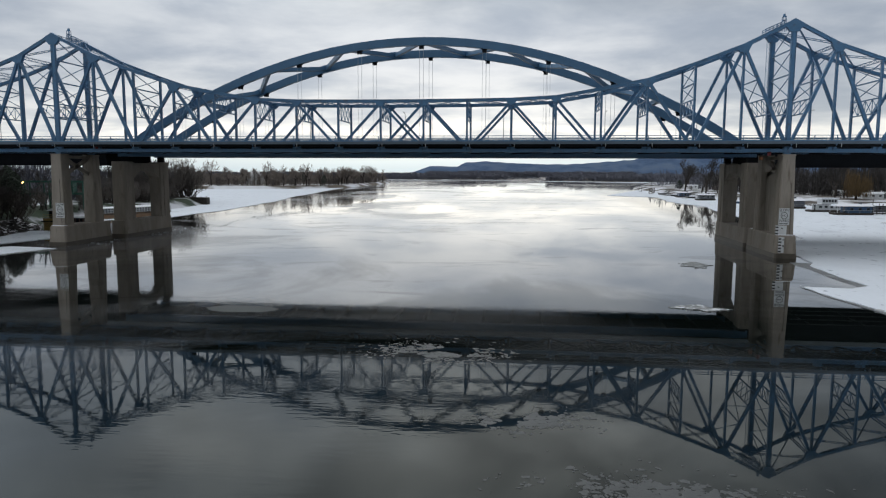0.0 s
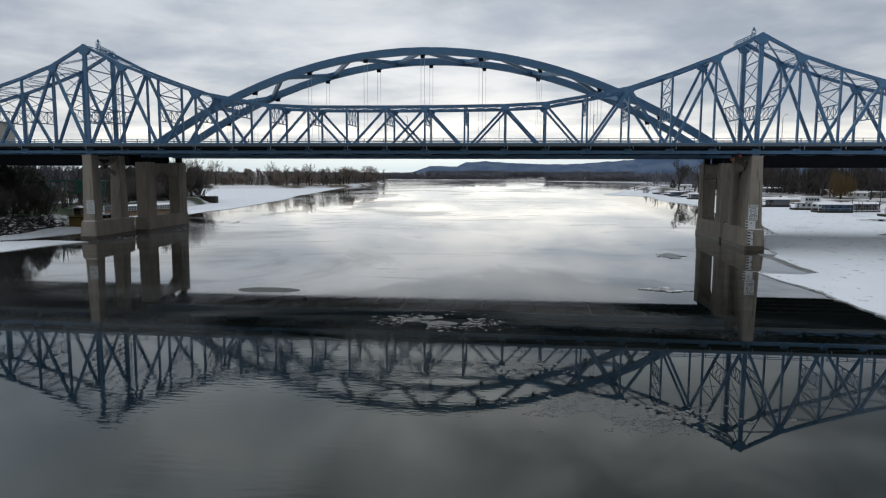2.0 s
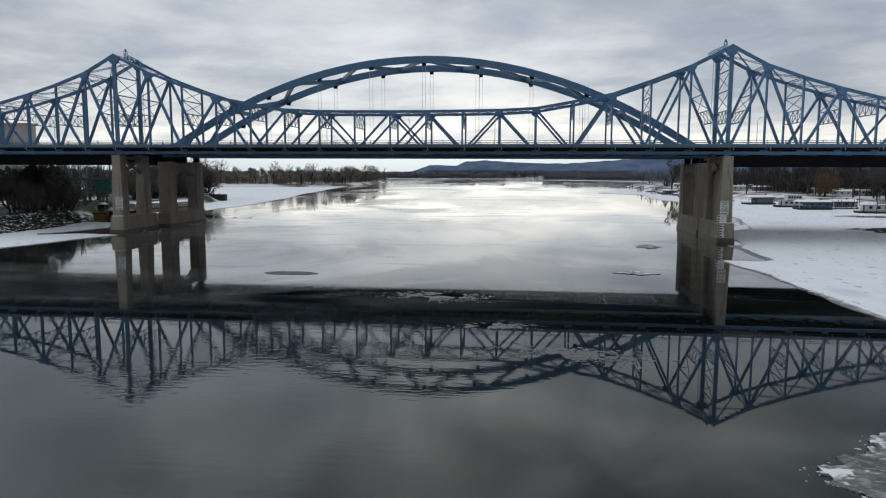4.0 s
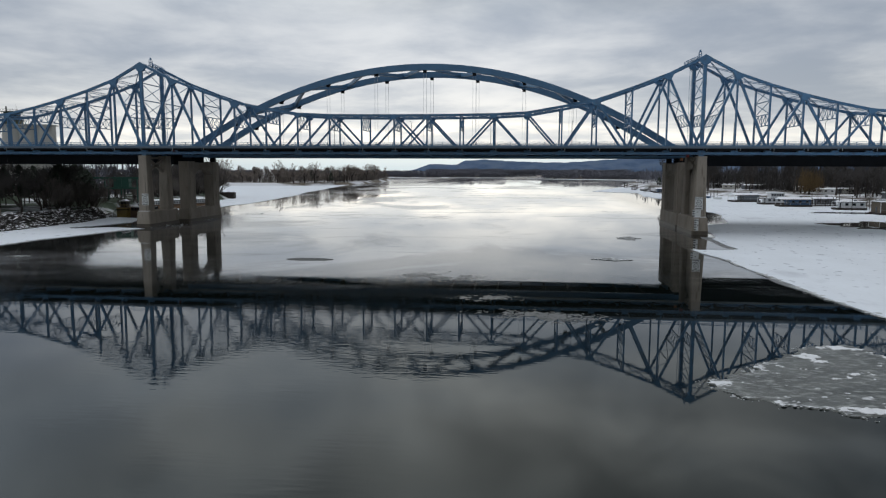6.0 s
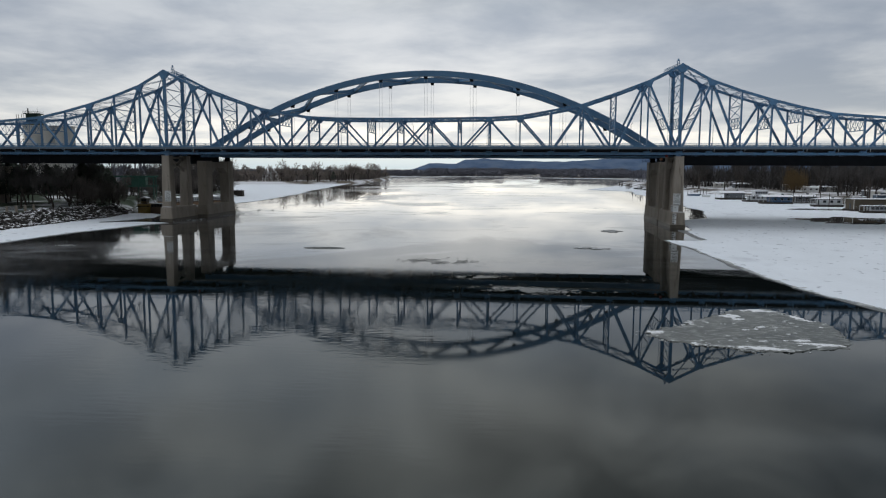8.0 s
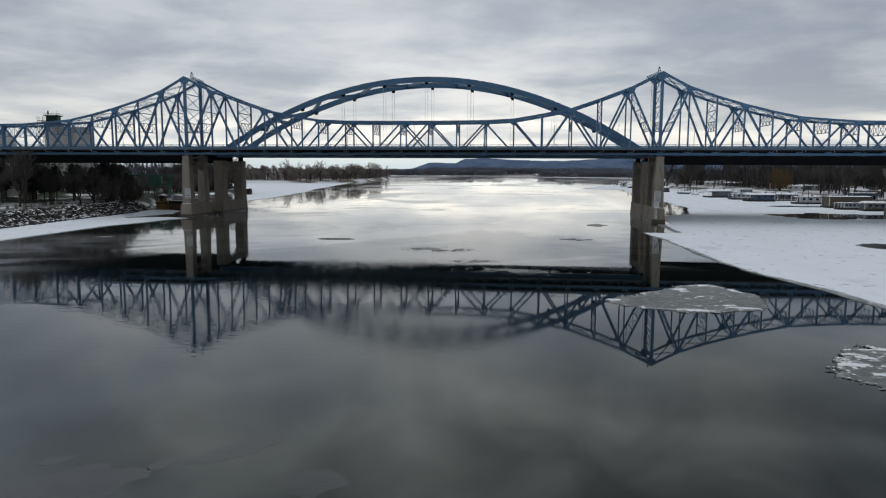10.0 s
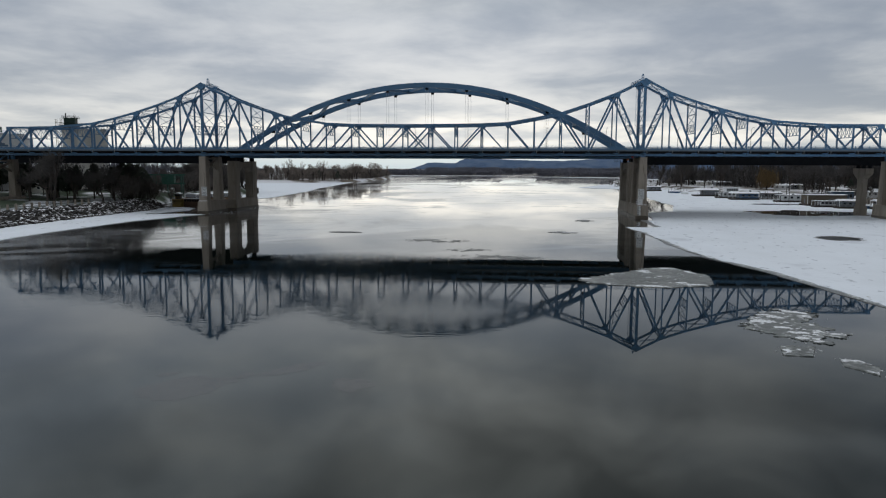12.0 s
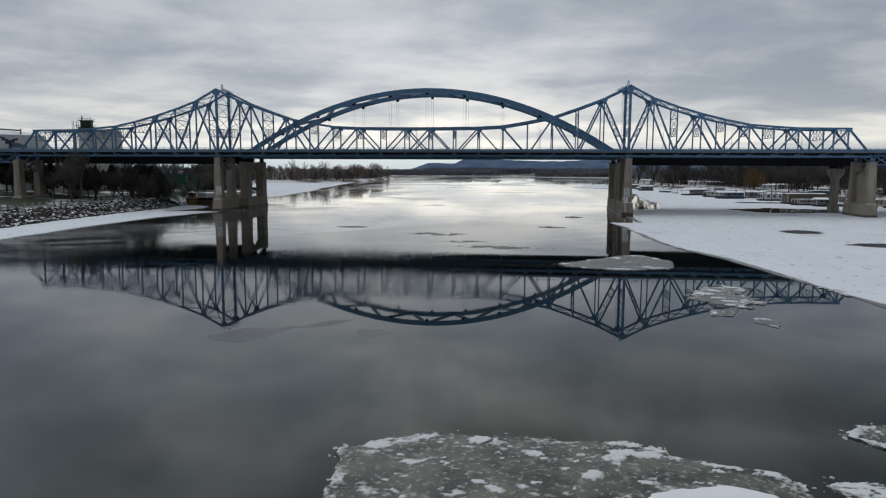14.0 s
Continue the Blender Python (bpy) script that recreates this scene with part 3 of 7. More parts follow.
def wavy(points, step, amount, seed, scale=0.08):
    """A closed outline through the points, cut finer and roughened."""
    out = []
    n = len(points)
    for i in range(n):
        a, b = Vector((*points[i], 0)), Vector((*points[(i + 1) % n], 0))
        m = max(1, int((b - a).length / step))
        for k in range(m):
            p = a.lerp(b, k / m)
            w = noise.noise_vector(p * scale + Vector((seed, 0, 0))) * amount + noise.noise_vector(p * scale * 5 + Vector((0, seed, 0))) * amount * 0.3
            out.append((p.x + w.x, p.y + w.y))
    return out


# ---- river, banks and distance ----
water = Shape()
water.add([(-4500, -1500, 0), (4500, -1500, 0), (4500, 4600, 0), (-4500, 4600, 0)], [(0, 1, 2, 3)])
solid("water", water, WATER, "dark calm half-frozen river water mirroring a grey sky", "river", kind="structure")


def inside_distance(px, py, poly):
    """For arrays of points: the distance to a polygon's edge, positive inside."""
    inside = np.zeros(px.shape, bool)
    best = np.full(px.shape, 1e9)
    n = len(poly)
    for i in range(n):
        (x0, y0), (x1, y1) = poly[i], poly[(i + 1) % n]
        dx, dy = x1 - x0, y1 - y0
        k = np.clip(((px - x0) * dx + (py - y0) * dy) / (dx * dx + dy * dy + 1e-9), 0, 1)
        best = np.minimum(best, np.hypot(px - x0 - k * dx, py - y0 - k * dy))
        if y0 != y1:
            cross = ((y0 > py) != (y1 > py)) & (px < dx * (py - y0) / dy + x0)
            inside ^= cross
    return np.where(inside, best, -best)


def land(name, poly, height, slope, bounds, step, mat, label, roughness=0.35, kind="structure", inland=0.0):
    """A bank that rises from under the water to its height, with an uneven surface."""
    x0, y0, x1, y1 = bounds
    nx, ny = int((x1 - x0) / step) + 1, int((y1 - y0) / step) + 1
    gx, gy = np.meshgrid(np.linspace(x0, x1, nx), np.linspace(y0, y1, ny))
    d = inside_distance(gx, gy, poly)
    k = np.clip(d / slope, -0.6, 1)
    z = np.where(k > 0, height * (k * k * (3 - 2 * k)) ** 0.8, k * 3.0)
    k2 = np.clip((d - 28) / 30, 0, 1)
    z = z + inland * k2 * k2 * (3 - 2 * k2)
    bump = np.array([noise.noise(Vector((a * 0.05, b * 0.05, 3))) + 0.5 * noise.noise(Vector((a * 0.21, b * 0.21, 7))) for a, b in zip(gx.ravel(), gy.ravel())]).reshape(gx.shape)
    z = z + bump * roughness * np.clip(k + 0.2, 0, 1)
    keep = d > -step * 2.5
    idx = np.arange(nx * ny).reshape(ny, nx)
    faces = []
    for j in range(ny - 1):
        for i in range(nx - 1):
            if keep[j:j + 2, i:i + 2].all():
                faces.append((idx[j, i], idx[j, i + 1], idx[j + 1, i + 1], idx[j + 1, i]))
    me = bpy.data.meshes.new(name)
    me.from_pydata(np.stack([gx.ravel(), gy.ravel(), z.ravel()], 1).tolist(), [], [tuple(int(a) for a in f) for f in faces])
    me.materials.append(mat)
    return smooth(tagged(new(name, me), label, "ground", kind=kind))


WEST = [(-92, -420), (-94, -110), (-100, -60), (-101, -20), (-100, 10), (-105, 31), (-114, 46), (-122, 66), (-119, 100), (-116, 132), (-120, 164), (-132, 192), (-152, 208), (-200, 222), (-420, 245), (-420, -420)]
land("ground_west", WEST, 3.1, 7.0, (-420, -420, -93, 245), 3.0, LAWN, "winter park bank of brown grass with patches of thin snow", 0.3, inland=1.0)


def west_z(x, y):
    d = float(inside_distance(np.array([x]), np.array([y]), WEST)[0])
    k, k2 = max(0.0, min(1.0, d / 7.0)), max(0.0, min(1.0, (d - 28) / 30))
    return 3.1 * (k * k * (3 - 2 * k)) ** 0.8 + k2 * k2 * (3 - 2 * k2) - 0.1


ISLAND = [(-430, 395), (-225, 404), (-160, 430), (-134, 470), (-128, 540), (-134, 700), (-150, 800), (-230, 870), (-430, 900)]
land("ground_island", ISLAND, 2.4, 8.0, (-440, 380, -110, 910), 2.0, ISLE, "low snowy river island with bare trees", 0.15)
EAST = [(200, -420), (196, 0), (190, 60), (184, 110), (172, 165), (156, 215), (134, 300), (124, 400), (128, 520), (170, 700), (300, 800), (700, 840), (700, -420)]
land("ground_east", EAST, 2.4, 12.0, (110, -420, 700, 850), 6.0, SNOWY_LAND, "snow-covered marina bank with bare trees")
FAR_W = [(-1600, 960), (-330, 1000), (-120, 1010), (-60, 1030), (8, 1042), (20, 1100), (-40, 1500), (-1600, 1900)]
FAR_E = [(62, 930), (140, 900), (260, 860), (1800, 840), (1800, 1900), (120, 1900), (50, 1300)]
land("ground_far_west", FAR_W, 0.8, 15, (-1600, 940, 40, 1900), 40.0, BANK, "far low river bank under bare woods")
land("ground_far_east", FAR_E, 0.8, 15, (40, 820, 1800, 1900), 40.0, BANK, "far low river bank under bare woods")


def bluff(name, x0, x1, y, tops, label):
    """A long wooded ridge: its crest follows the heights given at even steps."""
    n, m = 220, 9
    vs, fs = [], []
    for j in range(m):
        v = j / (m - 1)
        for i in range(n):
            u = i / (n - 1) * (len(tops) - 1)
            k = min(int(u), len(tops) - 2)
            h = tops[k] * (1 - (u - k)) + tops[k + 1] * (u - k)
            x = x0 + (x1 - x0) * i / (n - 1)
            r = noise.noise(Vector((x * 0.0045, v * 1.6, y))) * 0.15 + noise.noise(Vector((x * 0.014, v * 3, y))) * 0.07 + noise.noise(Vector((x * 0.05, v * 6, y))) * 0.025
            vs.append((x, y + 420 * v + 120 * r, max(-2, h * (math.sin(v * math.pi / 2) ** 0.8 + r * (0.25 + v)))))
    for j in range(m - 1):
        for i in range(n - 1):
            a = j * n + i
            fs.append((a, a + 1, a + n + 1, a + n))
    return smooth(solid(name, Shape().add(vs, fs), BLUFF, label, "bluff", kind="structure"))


bluff("backdrop_bluff", -400, 2500, 3600, (3, 60, 66, 66, 64, 61, 58, 57, 60, 68, 78, 88, 95, 100, 104, 106, 104, 102, 100, 97, 94, 92, 90, 88, 88, 89, 90, 91, 92, 92), "long wooded river bluff, hazed blue-grey in the distance")
bluff("backdrop_bluff_far", -640, 860, 3900, (0, 24, 41, 43, 43, 42, 42, 41, 41, 40, 40, 39, 39, 38, 38, 37, 37, 36, 36, 35, 35, 34, 34, 33, 33, 32, 32, 31, 31, 30, 30), "low wooded bluff, hazed blue-grey far beyond the river")



# ---- the old truss bridge: two planes of truss, deck between, walkway outside ----
HALF, PANEL, SIDE = 72.55, 145.1 / 17, 7.8
NEAR, FAR = 0.0, 10.66
BOTTOM = 19.95
MAIN_TOP = [43.4, 39.2, 36.0, 33.15, 31.55, 30.1, 29.7, 29.6, 29.55]
SIDE_TOP = [43.4, 39.2, 36.4, 34.05, 32.05, 30.4, 29.75, 29.2, 29.1, 29.05]
# panel points from one end to the other: x, height of the top chord, kind of point
NODES = []
for k in range(10, 0, -1):
    NODES.append((-HALF - SIDE * k, SIDE_TOP[k] if k < 10 else None, "end" if k == 10 else ("joint" if k % 2 else "post")))
for k in range(18):
    j = min(k, 17 - k)
    NODES.append((-HALF + PANEL * k, MAIN_TOP[j], "tower" if j == 0 else ("joint" if j in (1, 3, 5, 6, 8) else "post")))
for k in range(1, 11):
    NODES.append((HALF + SIDE * k, SIDE_TOP[k] if k < 10 else None, "end" if k == 10 else ("joint" if k % 2 else "post")))

truss = thing("truss_bridge", "blue-painted steel cantilever truss road bridge over the river", "bridge")


def gusset(x, z, y, size):
    w = size
    if w > 1.5:
        poly = [(x, z + 0.42), (x + w * 0.95, z - 0.48), (x + w * 0.9, z - 0.95), (x + w * 0.42, z - w * 1.15), (x - w * 0.42, z - w * 1.15), (x - w * 0.9, z - 0.95), (x - w * 0.95, z - 0.48)]
        return Shape().plate(poly, y - 0.38, y + 0.38)
    left, right = 0.0, 0.0
    for a, b in zip(NODES, NODES[1:]):
        if a[1] and b[1] and abs(b[0] - x) < 0.01:
            left = (b[1] - a[1]) / (b[0] - a[0])
        if a[1] and b[1] and abs(a[0] - x) < 0.01:
            right = (b[1] - a[1]) / (b[0] - a[0])
    poly = [(x - w, z - left * w + 0.3), (x, z + 0.3), (x + w, z + right * w + 0.3), (x + w * 0.95, z + right * w - 0.42), (x + w * 0.45, z - w), (x - w * 0.45, z - w), (x - w * 0.95, z - left * w - 0.42)]
    return Shape().plate(poly, y - 0.38, y + 0.38)


for y in (NEAR, FAR):
    for i, (x, z, kind) in enumerate(NODES):
        nxt = NODES[i + 1] if i + 1 < len(NODES) else None
        if nxt:
            part("bottom_chord", Shape().channel((x, y, BOTTOM), (nxt[0], y, BOTTOM), 0.6, 0.7), BLUE, truss)
            if z and nxt[1]:
                part("top_chord", Shape().channel((x, y, z), (nxt[0], y, nxt[1]), 0.6, 0.62), BLUE, truss)
            else:
                part("end_post", Shape().channel((x, y, z or BOTTOM), (nxt[0], y, nxt[1] or BOTTOM), 0.56, 0.56), BLUE, truss)
        if z:
            thick = {"tower": 0.86, "joint": 0.36, "post": 0.36}[kind]
            part("post", Shape().channel((x, y, BOTTOM), (x, y, z), 0.5, thick), BLUE, truss)
            if kind in ("tower", "joint"):
                part("gusset_plate", gusset(x, z, y, {"tower": 1.7, "joint": 1.35 if z > 31 else 1.0}[kind]), BLUE, truss)
            part("gusset_plate", Shape().plate([(x - 1.0, BOTTOM - 0.38), (x + 1.0, BOTTOM - 0.38), (x + 0.7, BOTTOM + 0.9), (x - 0.7, BOTTOM + 0.9)], y - 0.36, y + 0.36), BLUE, truss)
    # diagonals fall from each joint to the panel points beside it
    for i, (x, z, kind) in enumerate(NODES):
        if kind != "joint":
            continue
        main = abs(x) < HALF - 1
        for j in (i - 1, i + 1):
            x2, z2, kind2 = NODES[j]
            k = round((HALF - abs(x)) / PANEL) if main else 0
            inward = abs(x2) < abs(x)
            if kind2 == "end" or (main and k == 5 and inward):
                continue
            t = 0.54 if z > 33 else 0.44
            part("diagonal", Shape().channel((x, y, z - 0.3), (x2, y, BOTTOM + 0.2), 0.5, t), BLUE, truss)


# cross bracing between the two truss planes
def sway(x, z):
    """A portal of lacing with crossed bars above it."""
    low, high = 26.8, 29.5
    s = Shape()
    if z < 33:
        low, high = z - 3.6, z - 0.4
    for h in (low, high):
        s.beam((x, NEAR, h), (x, FAR, h), 0.22, 0.22, (1, 0, 0))
    n = 4
    for i in range(n):
        a, b = NEAR + FAR * i / n, NEAR + FAR * (i + 1) / n
        s.beam((x, a, low), (x, b, high), 0.1, 0.1, (1, 0, 0))
        s.beam((x, a, high), (x, b, low), 0.1, 0.1, (1, 0, 0))
        s.beam((x, b, low), (x, b, high), 0.1, 0.1, (1, 0, 0))
    return s


def upper_bracing(x, z):
    """The crossed bars above a portal, one shape each."""
    bars = []
    low = 29.5
    n = 1 if z < 35 else (2 if z < 40 else 3)
    for i in range(n):
        a, b = low + (z - 0.5 - low) * i / n, low + (z - 0.5 - low) * (i + 1) / n
        bars.append(Shape().beam((x, NEAR, a), (x, FAR, b), 0.13, 0.13, (1, 0, 0)))
        bars.append(Shape().beam((x, NEAR, b), (x, FAR, a), 0.13, 0.13, (1, 0, 0)))
        if i:
            bars.append(Shape().beam((x, NEAR, a), (x, FAR, a), 0.2, 0.24, (1, 0, 0)))
    return bars


for i, (x, z, kind) in enumerate(NODES):
    if not z:
        continue
    if not (kind == "joint" and z > 38):
        part("sway_frame", sway(x, z), BLUE, truss)
    if z >= 33 and not (kind == "joint" and z > 38):
        for bar in upper_bracing(x, z):
            part("sway_brace", bar, BLUE, truss)
    # laced strut across the top and crossed laterals to the next point
    strut = Shape()
    for dz in (-0.28, 0.28):
        strut.beam((x, NEAR, z + dz - 0.1), (x, FAR, z + dz - 0.1), 0.2, 0.1, (1, 0, 0))
    for k in range(12):
        a, b = FAR * k / 12, FAR * (k + 1) / 12
        e = 1 if k % 2 else -1
        strut.beam((x, a, z - 0.1 + 0.28 * e), (x, b, z - 0.1 - 0.28 * e), 0.07, 0.07, (1, 0, 0))
    part("top_strut", strut, BLUE, truss)
    if i + 1 < len(NODES) and NODES[i + 1][1]:
        x2, z2 = NODES[i + 1][:2]
        for a, b in ((NEAR, FAR), (FAR, NEAR)):
            lat = Shape()
            for dz in (-0.2, 0.12):
                lat.beam((x, a, z + dz), (x2, b, z2 + dz), 0.14, 0.09)
            n = 10
            for k in range(n):
                p, q = Vector((x, a, z)).lerp(Vector((x2, b, z2)), k / n), Vector((x, a, z)).lerp(Vector((x2, b, z2)), (k + 1) / n)
                e = 1 if k % 2 else -1
                lat.beam(p + Vector((0, 0, -0.04 + 0.16 * e)), q + Vector((0, 0, -0.04 - 0.16 * e)), 0.06, 0.06)
            part("top_lateral", lat, BLUE, truss)
for i in range(len(NODES) - 1):
    x, x2 = NODES[i][0], NODES[i + 1][0]
    # bottom laterals in near-black, which paints in the shade below the deck
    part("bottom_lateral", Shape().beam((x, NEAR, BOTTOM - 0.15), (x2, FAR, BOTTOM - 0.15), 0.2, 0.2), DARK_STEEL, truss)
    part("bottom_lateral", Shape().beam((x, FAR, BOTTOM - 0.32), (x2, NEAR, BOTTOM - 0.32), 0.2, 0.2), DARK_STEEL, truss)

# portals in the plane of the diagonals beside each tower
for s in (-1, 1):
    for off, z in ((PANEL, MAIN_TOP[1]), (-SIDE, SIDE_TOP[1])):
        foot, head = s * HALF, s * (HALF - off)
        slant = lambda h: foot + (head - foot) * (h - BOTTOM) / (z - BOTTOM)
        pf = Shape()
        for h in (26.8, 29.5, 33.0):
            pf.beam((slant(h), NEAR, h), (slant(h), FAR, h), 0.22, 0.22, (1, 0, 0))
        for i in range(4):
            a, b = FAR * i / 4, FAR * (i + 1) / 4
            pf.beam((slant(26.8), a, 26.8), (slant(29.5), b, 29.5), 0.1, 0.1, (1, 0, 0))
            pf.beam((slant(29.5), a, 29.5), (slant(26.8), b, 26.8), 0.1, 0.1, (1, 0, 0))
        for h, h2 in ((29.5, 33.0), (33.0, z - 0.6)):
            pf.beam((slant(h), NEAR, h), (slant(h2), FAR, h2), 0.13, 0.13, (1, 0, 0))
            pf.beam((slant(h2), NEAR, h2), (slant(h), FAR, h), 0.13, 0.13, (1, 0, 0))
        part("sway_frame", pf, BLUE, truss)

# floor: slab, cross beams, stringers, walkway brackets
REACH = 262.0
WALK0, WALK1 = NEAR - 2.3, FAR + 2.3
part("deck_slab", Shape().box(-REACH, WALK0 + 0.1, 21.16, REACH, WALK1 - 0.1, 21.5), ASPHALT, truss, "asphalt roadway slab")
for y0, y1 in ((WALK0, WALK0 + 0.34), (WALK1 - 0.34, WALK1)):
    part("deck_edge", Shape().box(-REACH, y0, 21.12, REACH, y1, 21.62), DECK_BLUE, truss, "blue-grey deck edge beam")
# stringers and floor beams near-black: the slab's shade is in their colour
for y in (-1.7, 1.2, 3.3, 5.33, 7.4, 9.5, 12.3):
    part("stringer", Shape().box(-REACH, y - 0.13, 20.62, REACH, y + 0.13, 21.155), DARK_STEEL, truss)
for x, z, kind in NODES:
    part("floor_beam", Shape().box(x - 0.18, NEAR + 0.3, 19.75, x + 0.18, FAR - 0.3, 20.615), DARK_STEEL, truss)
    for y, e in ((NEAR, -1), (FAR, 1)):
        br = Shape().beam((x, y + e * 0.31, 20.1), (x, y + e * 2.0, 20.98), 0.12, 0.16, (1, 0, 0))
        br.beam((x, y + e * 0.31, 20.98), (x, y + e * 2.1, 20.98), 0.2, 0.14, (1, 0, 0))
        part("walkway_bracket", br, BLUE, truss)
    part("drain_pipe", Shape().tube((x + 0.7, WALK0 - 0.06, 20.5), (x + 0.7, WALK0 - 0.06, 21.2), 0.06), GALV, truss, "short grey drain pipe")
for y in (WALK0 + 0.16, WALK1 - 0.16):
    for z, h in ((22.68, 0.11), (22.30, 0.08), (21.72, 0.2)):
        part("rail", Shape().box(-REACH, y - 0.05, z - h / 2, REACH, y + 0.05, z + h / 2), BLUE, truss)
for y in (NEAR + 0.95, FAR - 0.95):
    for z in (21.95, 22.25):
        part("traffic_rail", Shape().box(-REACH, y - 0.08, z - 0.09, REACH, y + 0.08, z + 0.09), BLUE, truss)
rail_post = Shape().box(-0.07, -0.07, 0, 0.07, 0.07, 1.12).box(-0.11, -0.11, 0, 0.11, 0.11, 0.06).mesh("rail_post", BLUE)
rail_x = [a + (b - a) * f for a, b in zip([n[0] for n in NODES], [n[0] for n in NODES][1:]) for f in (0.0, 0.5)]
rail_x += [s * (150.55 + 4.0 * k) for s in (-1, 1) for k in range(28)]
for x in rail_x:
    ob = part("rail_post", rail_post, BLUE, truss)
    ob.location = (x, WALK0 + 0.16, 21.623)

# inspection platforms with a beacon at the two tower tops
for s in (-1, 1):
    x0, x1 = s * (HALF - 0.2), s * (HALF - 3.6)
    z0, z1 = 43.2, 41.7
    part("platform", Shape().beam((x0, 5.3, z0 - 0.3), (x1, 5.3, z1 - 0.3), 1.7, 0.1), BLUE, truss)
    p = Shape()
    for y in (4.55, 6.05):
        for dz in (0.35, 0.75, 1.15):
            p.beam((x0, y, z0 + dz), (x1, y, z1 + dz), 0.09, 0.09)
        for k in range(6):
            xx, zz = x0 + (x1 - x0) * k / 5, z0 + (z1 - z0) * k / 5
            p.beam((xx, y, zz - 0.3), (xx, y, zz + 1.15), 0.09, 0.09, (1, 0, 0))
    part("platform_rail", p, BLUE, truss, "blue steel platform railing")
    b = Shape()
    bx = s * HALF
    for dx in (-0.35, 0.35):
        for dy in (-0.35, 0.35):
            b.beam((bx + dx, 5.3 + dy, 42.5), (bx + dx * 0.8, 5.3 + dy * 0.8, 45.3), 0.09, 0.09, (1, 0, 0))
    for z in (43.6, 44.6):
        for dx in (-0.34, 0.34):
            b.beam((bx + dx, 4.96, z), (bx + dx, 5.64, z), 0.07, 0.07, (1, 0, 0))
        for dy in (-0.34, 0.34):
            b.beam((bx - 0.34, 5.3 + dy, z), (bx + 0.34, 5.3 + dy, z), 0.07, 0.07)
    b.tube((bx, 5.3, 45.2), (bx, 5.3, 45.75), 0.3, 0.2, 8)
    part("beacon_mast", b, BLUE, truss, "small steel beacon mast")
    part("ladder", Shape().laced((s * (HALF - 0.75), FAR + 0.3, 21.5), (s * (HALF - 0.75), FAR + 0.3, 42.5), 0.05, 0.5, 0.06, 0.45), BLUE, truss)

# the approach spans beyond the end posts: a shallower truss under the deck
for s in (-1, 1):
    for y in (NEAR + 0.8, FAR - 0.8):
        xs = [s * (HALF + SIDE * 10 + 1.2 + 8.5 * k) for k in range(13)]
        for k in range(12):
            a, b = xs[k], xs[k + 1]
            part("bottom_chord", Shape().channel((a, y, 17.4), (b, y, 17.4), 0.4, 0.4), BLUE, truss)
            part("top_chord", Shape().channel((a, y, 20.3), (b, y, 20.3), 0.4, 0.5), BLUE, truss)
            m = (a + b) / 2
            part("diagonal", Shape().channel((a, y, 20.2), (m, y, 17.5), 0.3, 0.32), BLUE, truss)
            part("diagonal", Shape().channel((b, y, 20.2), (m, y, 17.5), 0.3, 0.32), BLUE, truss)
            part("post", Shape().channel((a, y, 17.4), (a, y, 20.3), 0.3, 0.3), BLUE, truss)

# ---- the newer arch bridge behind ----
arch = thing("arch_bridge", "blue steel tied-arch road bridge behind the truss bridge", "bridge")
RIB_Y = (20.9, 37.3)
CX = 0.9


def rib_z(x):
    return 44.65 - 0.00472 * (x - CX) ** 2


STEPS = 28
rib_x = [CX - 71.5 + 143.0 * k / STEPS for k in range(STEPS + 1)]
for y in RIB_Y:
    for a, b in zip(rib_x, rib_x[1:]):
        s = Shape().beam((a, y, rib_z(a)), (b, y, rib_z(b)), 1.15, 1.75)
        part("arch_rib", s, BLUE_DEEP, arch)
    part("tie_girder", Shape().box(CX - 73, y - 0.5, 19.19, CX + 73, y + 0.5, 20.55), BLUE_DEEP, arch)
    for z in (19.105, 20.555):
        part("girder_flange", Shape().box(CX - 73, y - 0.62, z, CX + 73, y + 0.62, z + 0.085), BLUE_DEEP, arch)
    for k in range(-4, 5):
        x = CX + 14.1 * k
        z = rib_z(x) - 0.85
        part("hanger_anchor", Shape().box(x - 0.5, y - 0.42, z - 0.75, x + 0.5, y + 0.42, z + 0.15).box(x - 0.7, y - 0.5, z - 0.1, x + 0.7, y + 0.5, z + 0.1), DARK_STEEL, arch, "dark steel hanger anchor block")
        for dx in (-0.42, 0.42):
            for dy in (-0.2, 0.2):
                part("hanger", Shape().tube((x + dx, y + dy, 20.6), (x + dx, y + dy, z), 0.02, n=5), CABLE, arch, "thin steel hanger cable")
# diagonal box braces between the ribs
brace_x = [CX + 14.1 * k for k in (-3.7, -2.5, -1.25, 0.0, 1.25, 2.5, 3.7)]
for a, b in zip(brace_x, brace_x[1:]):
    m = (a + b) / 2
    for x, y in ((a, RIB_Y[0]), (b, RIB_Y[0])):
        part("rib_brace", Shape().beam((x, y, rib_z(x)), (m, RIB_Y[1], rib_z(m)), 0.8, 0.9), BLUE_DEEP, arch)
for s in (-1, 1):
    x = CX + s * 52.5
    part("rib_brace", Shape().beam((x, RIB_Y[0], rib_z(x)), (x, RIB_Y[1], rib_z(x)), 1.0, 1.0), BLUE_DEEP, arch)
part("deck_slab", Shape().box(-REACH, 18.4, 20.75, REACH, 40.6, 21.05), ASPHALT, arch, "asphalt roadway slab")
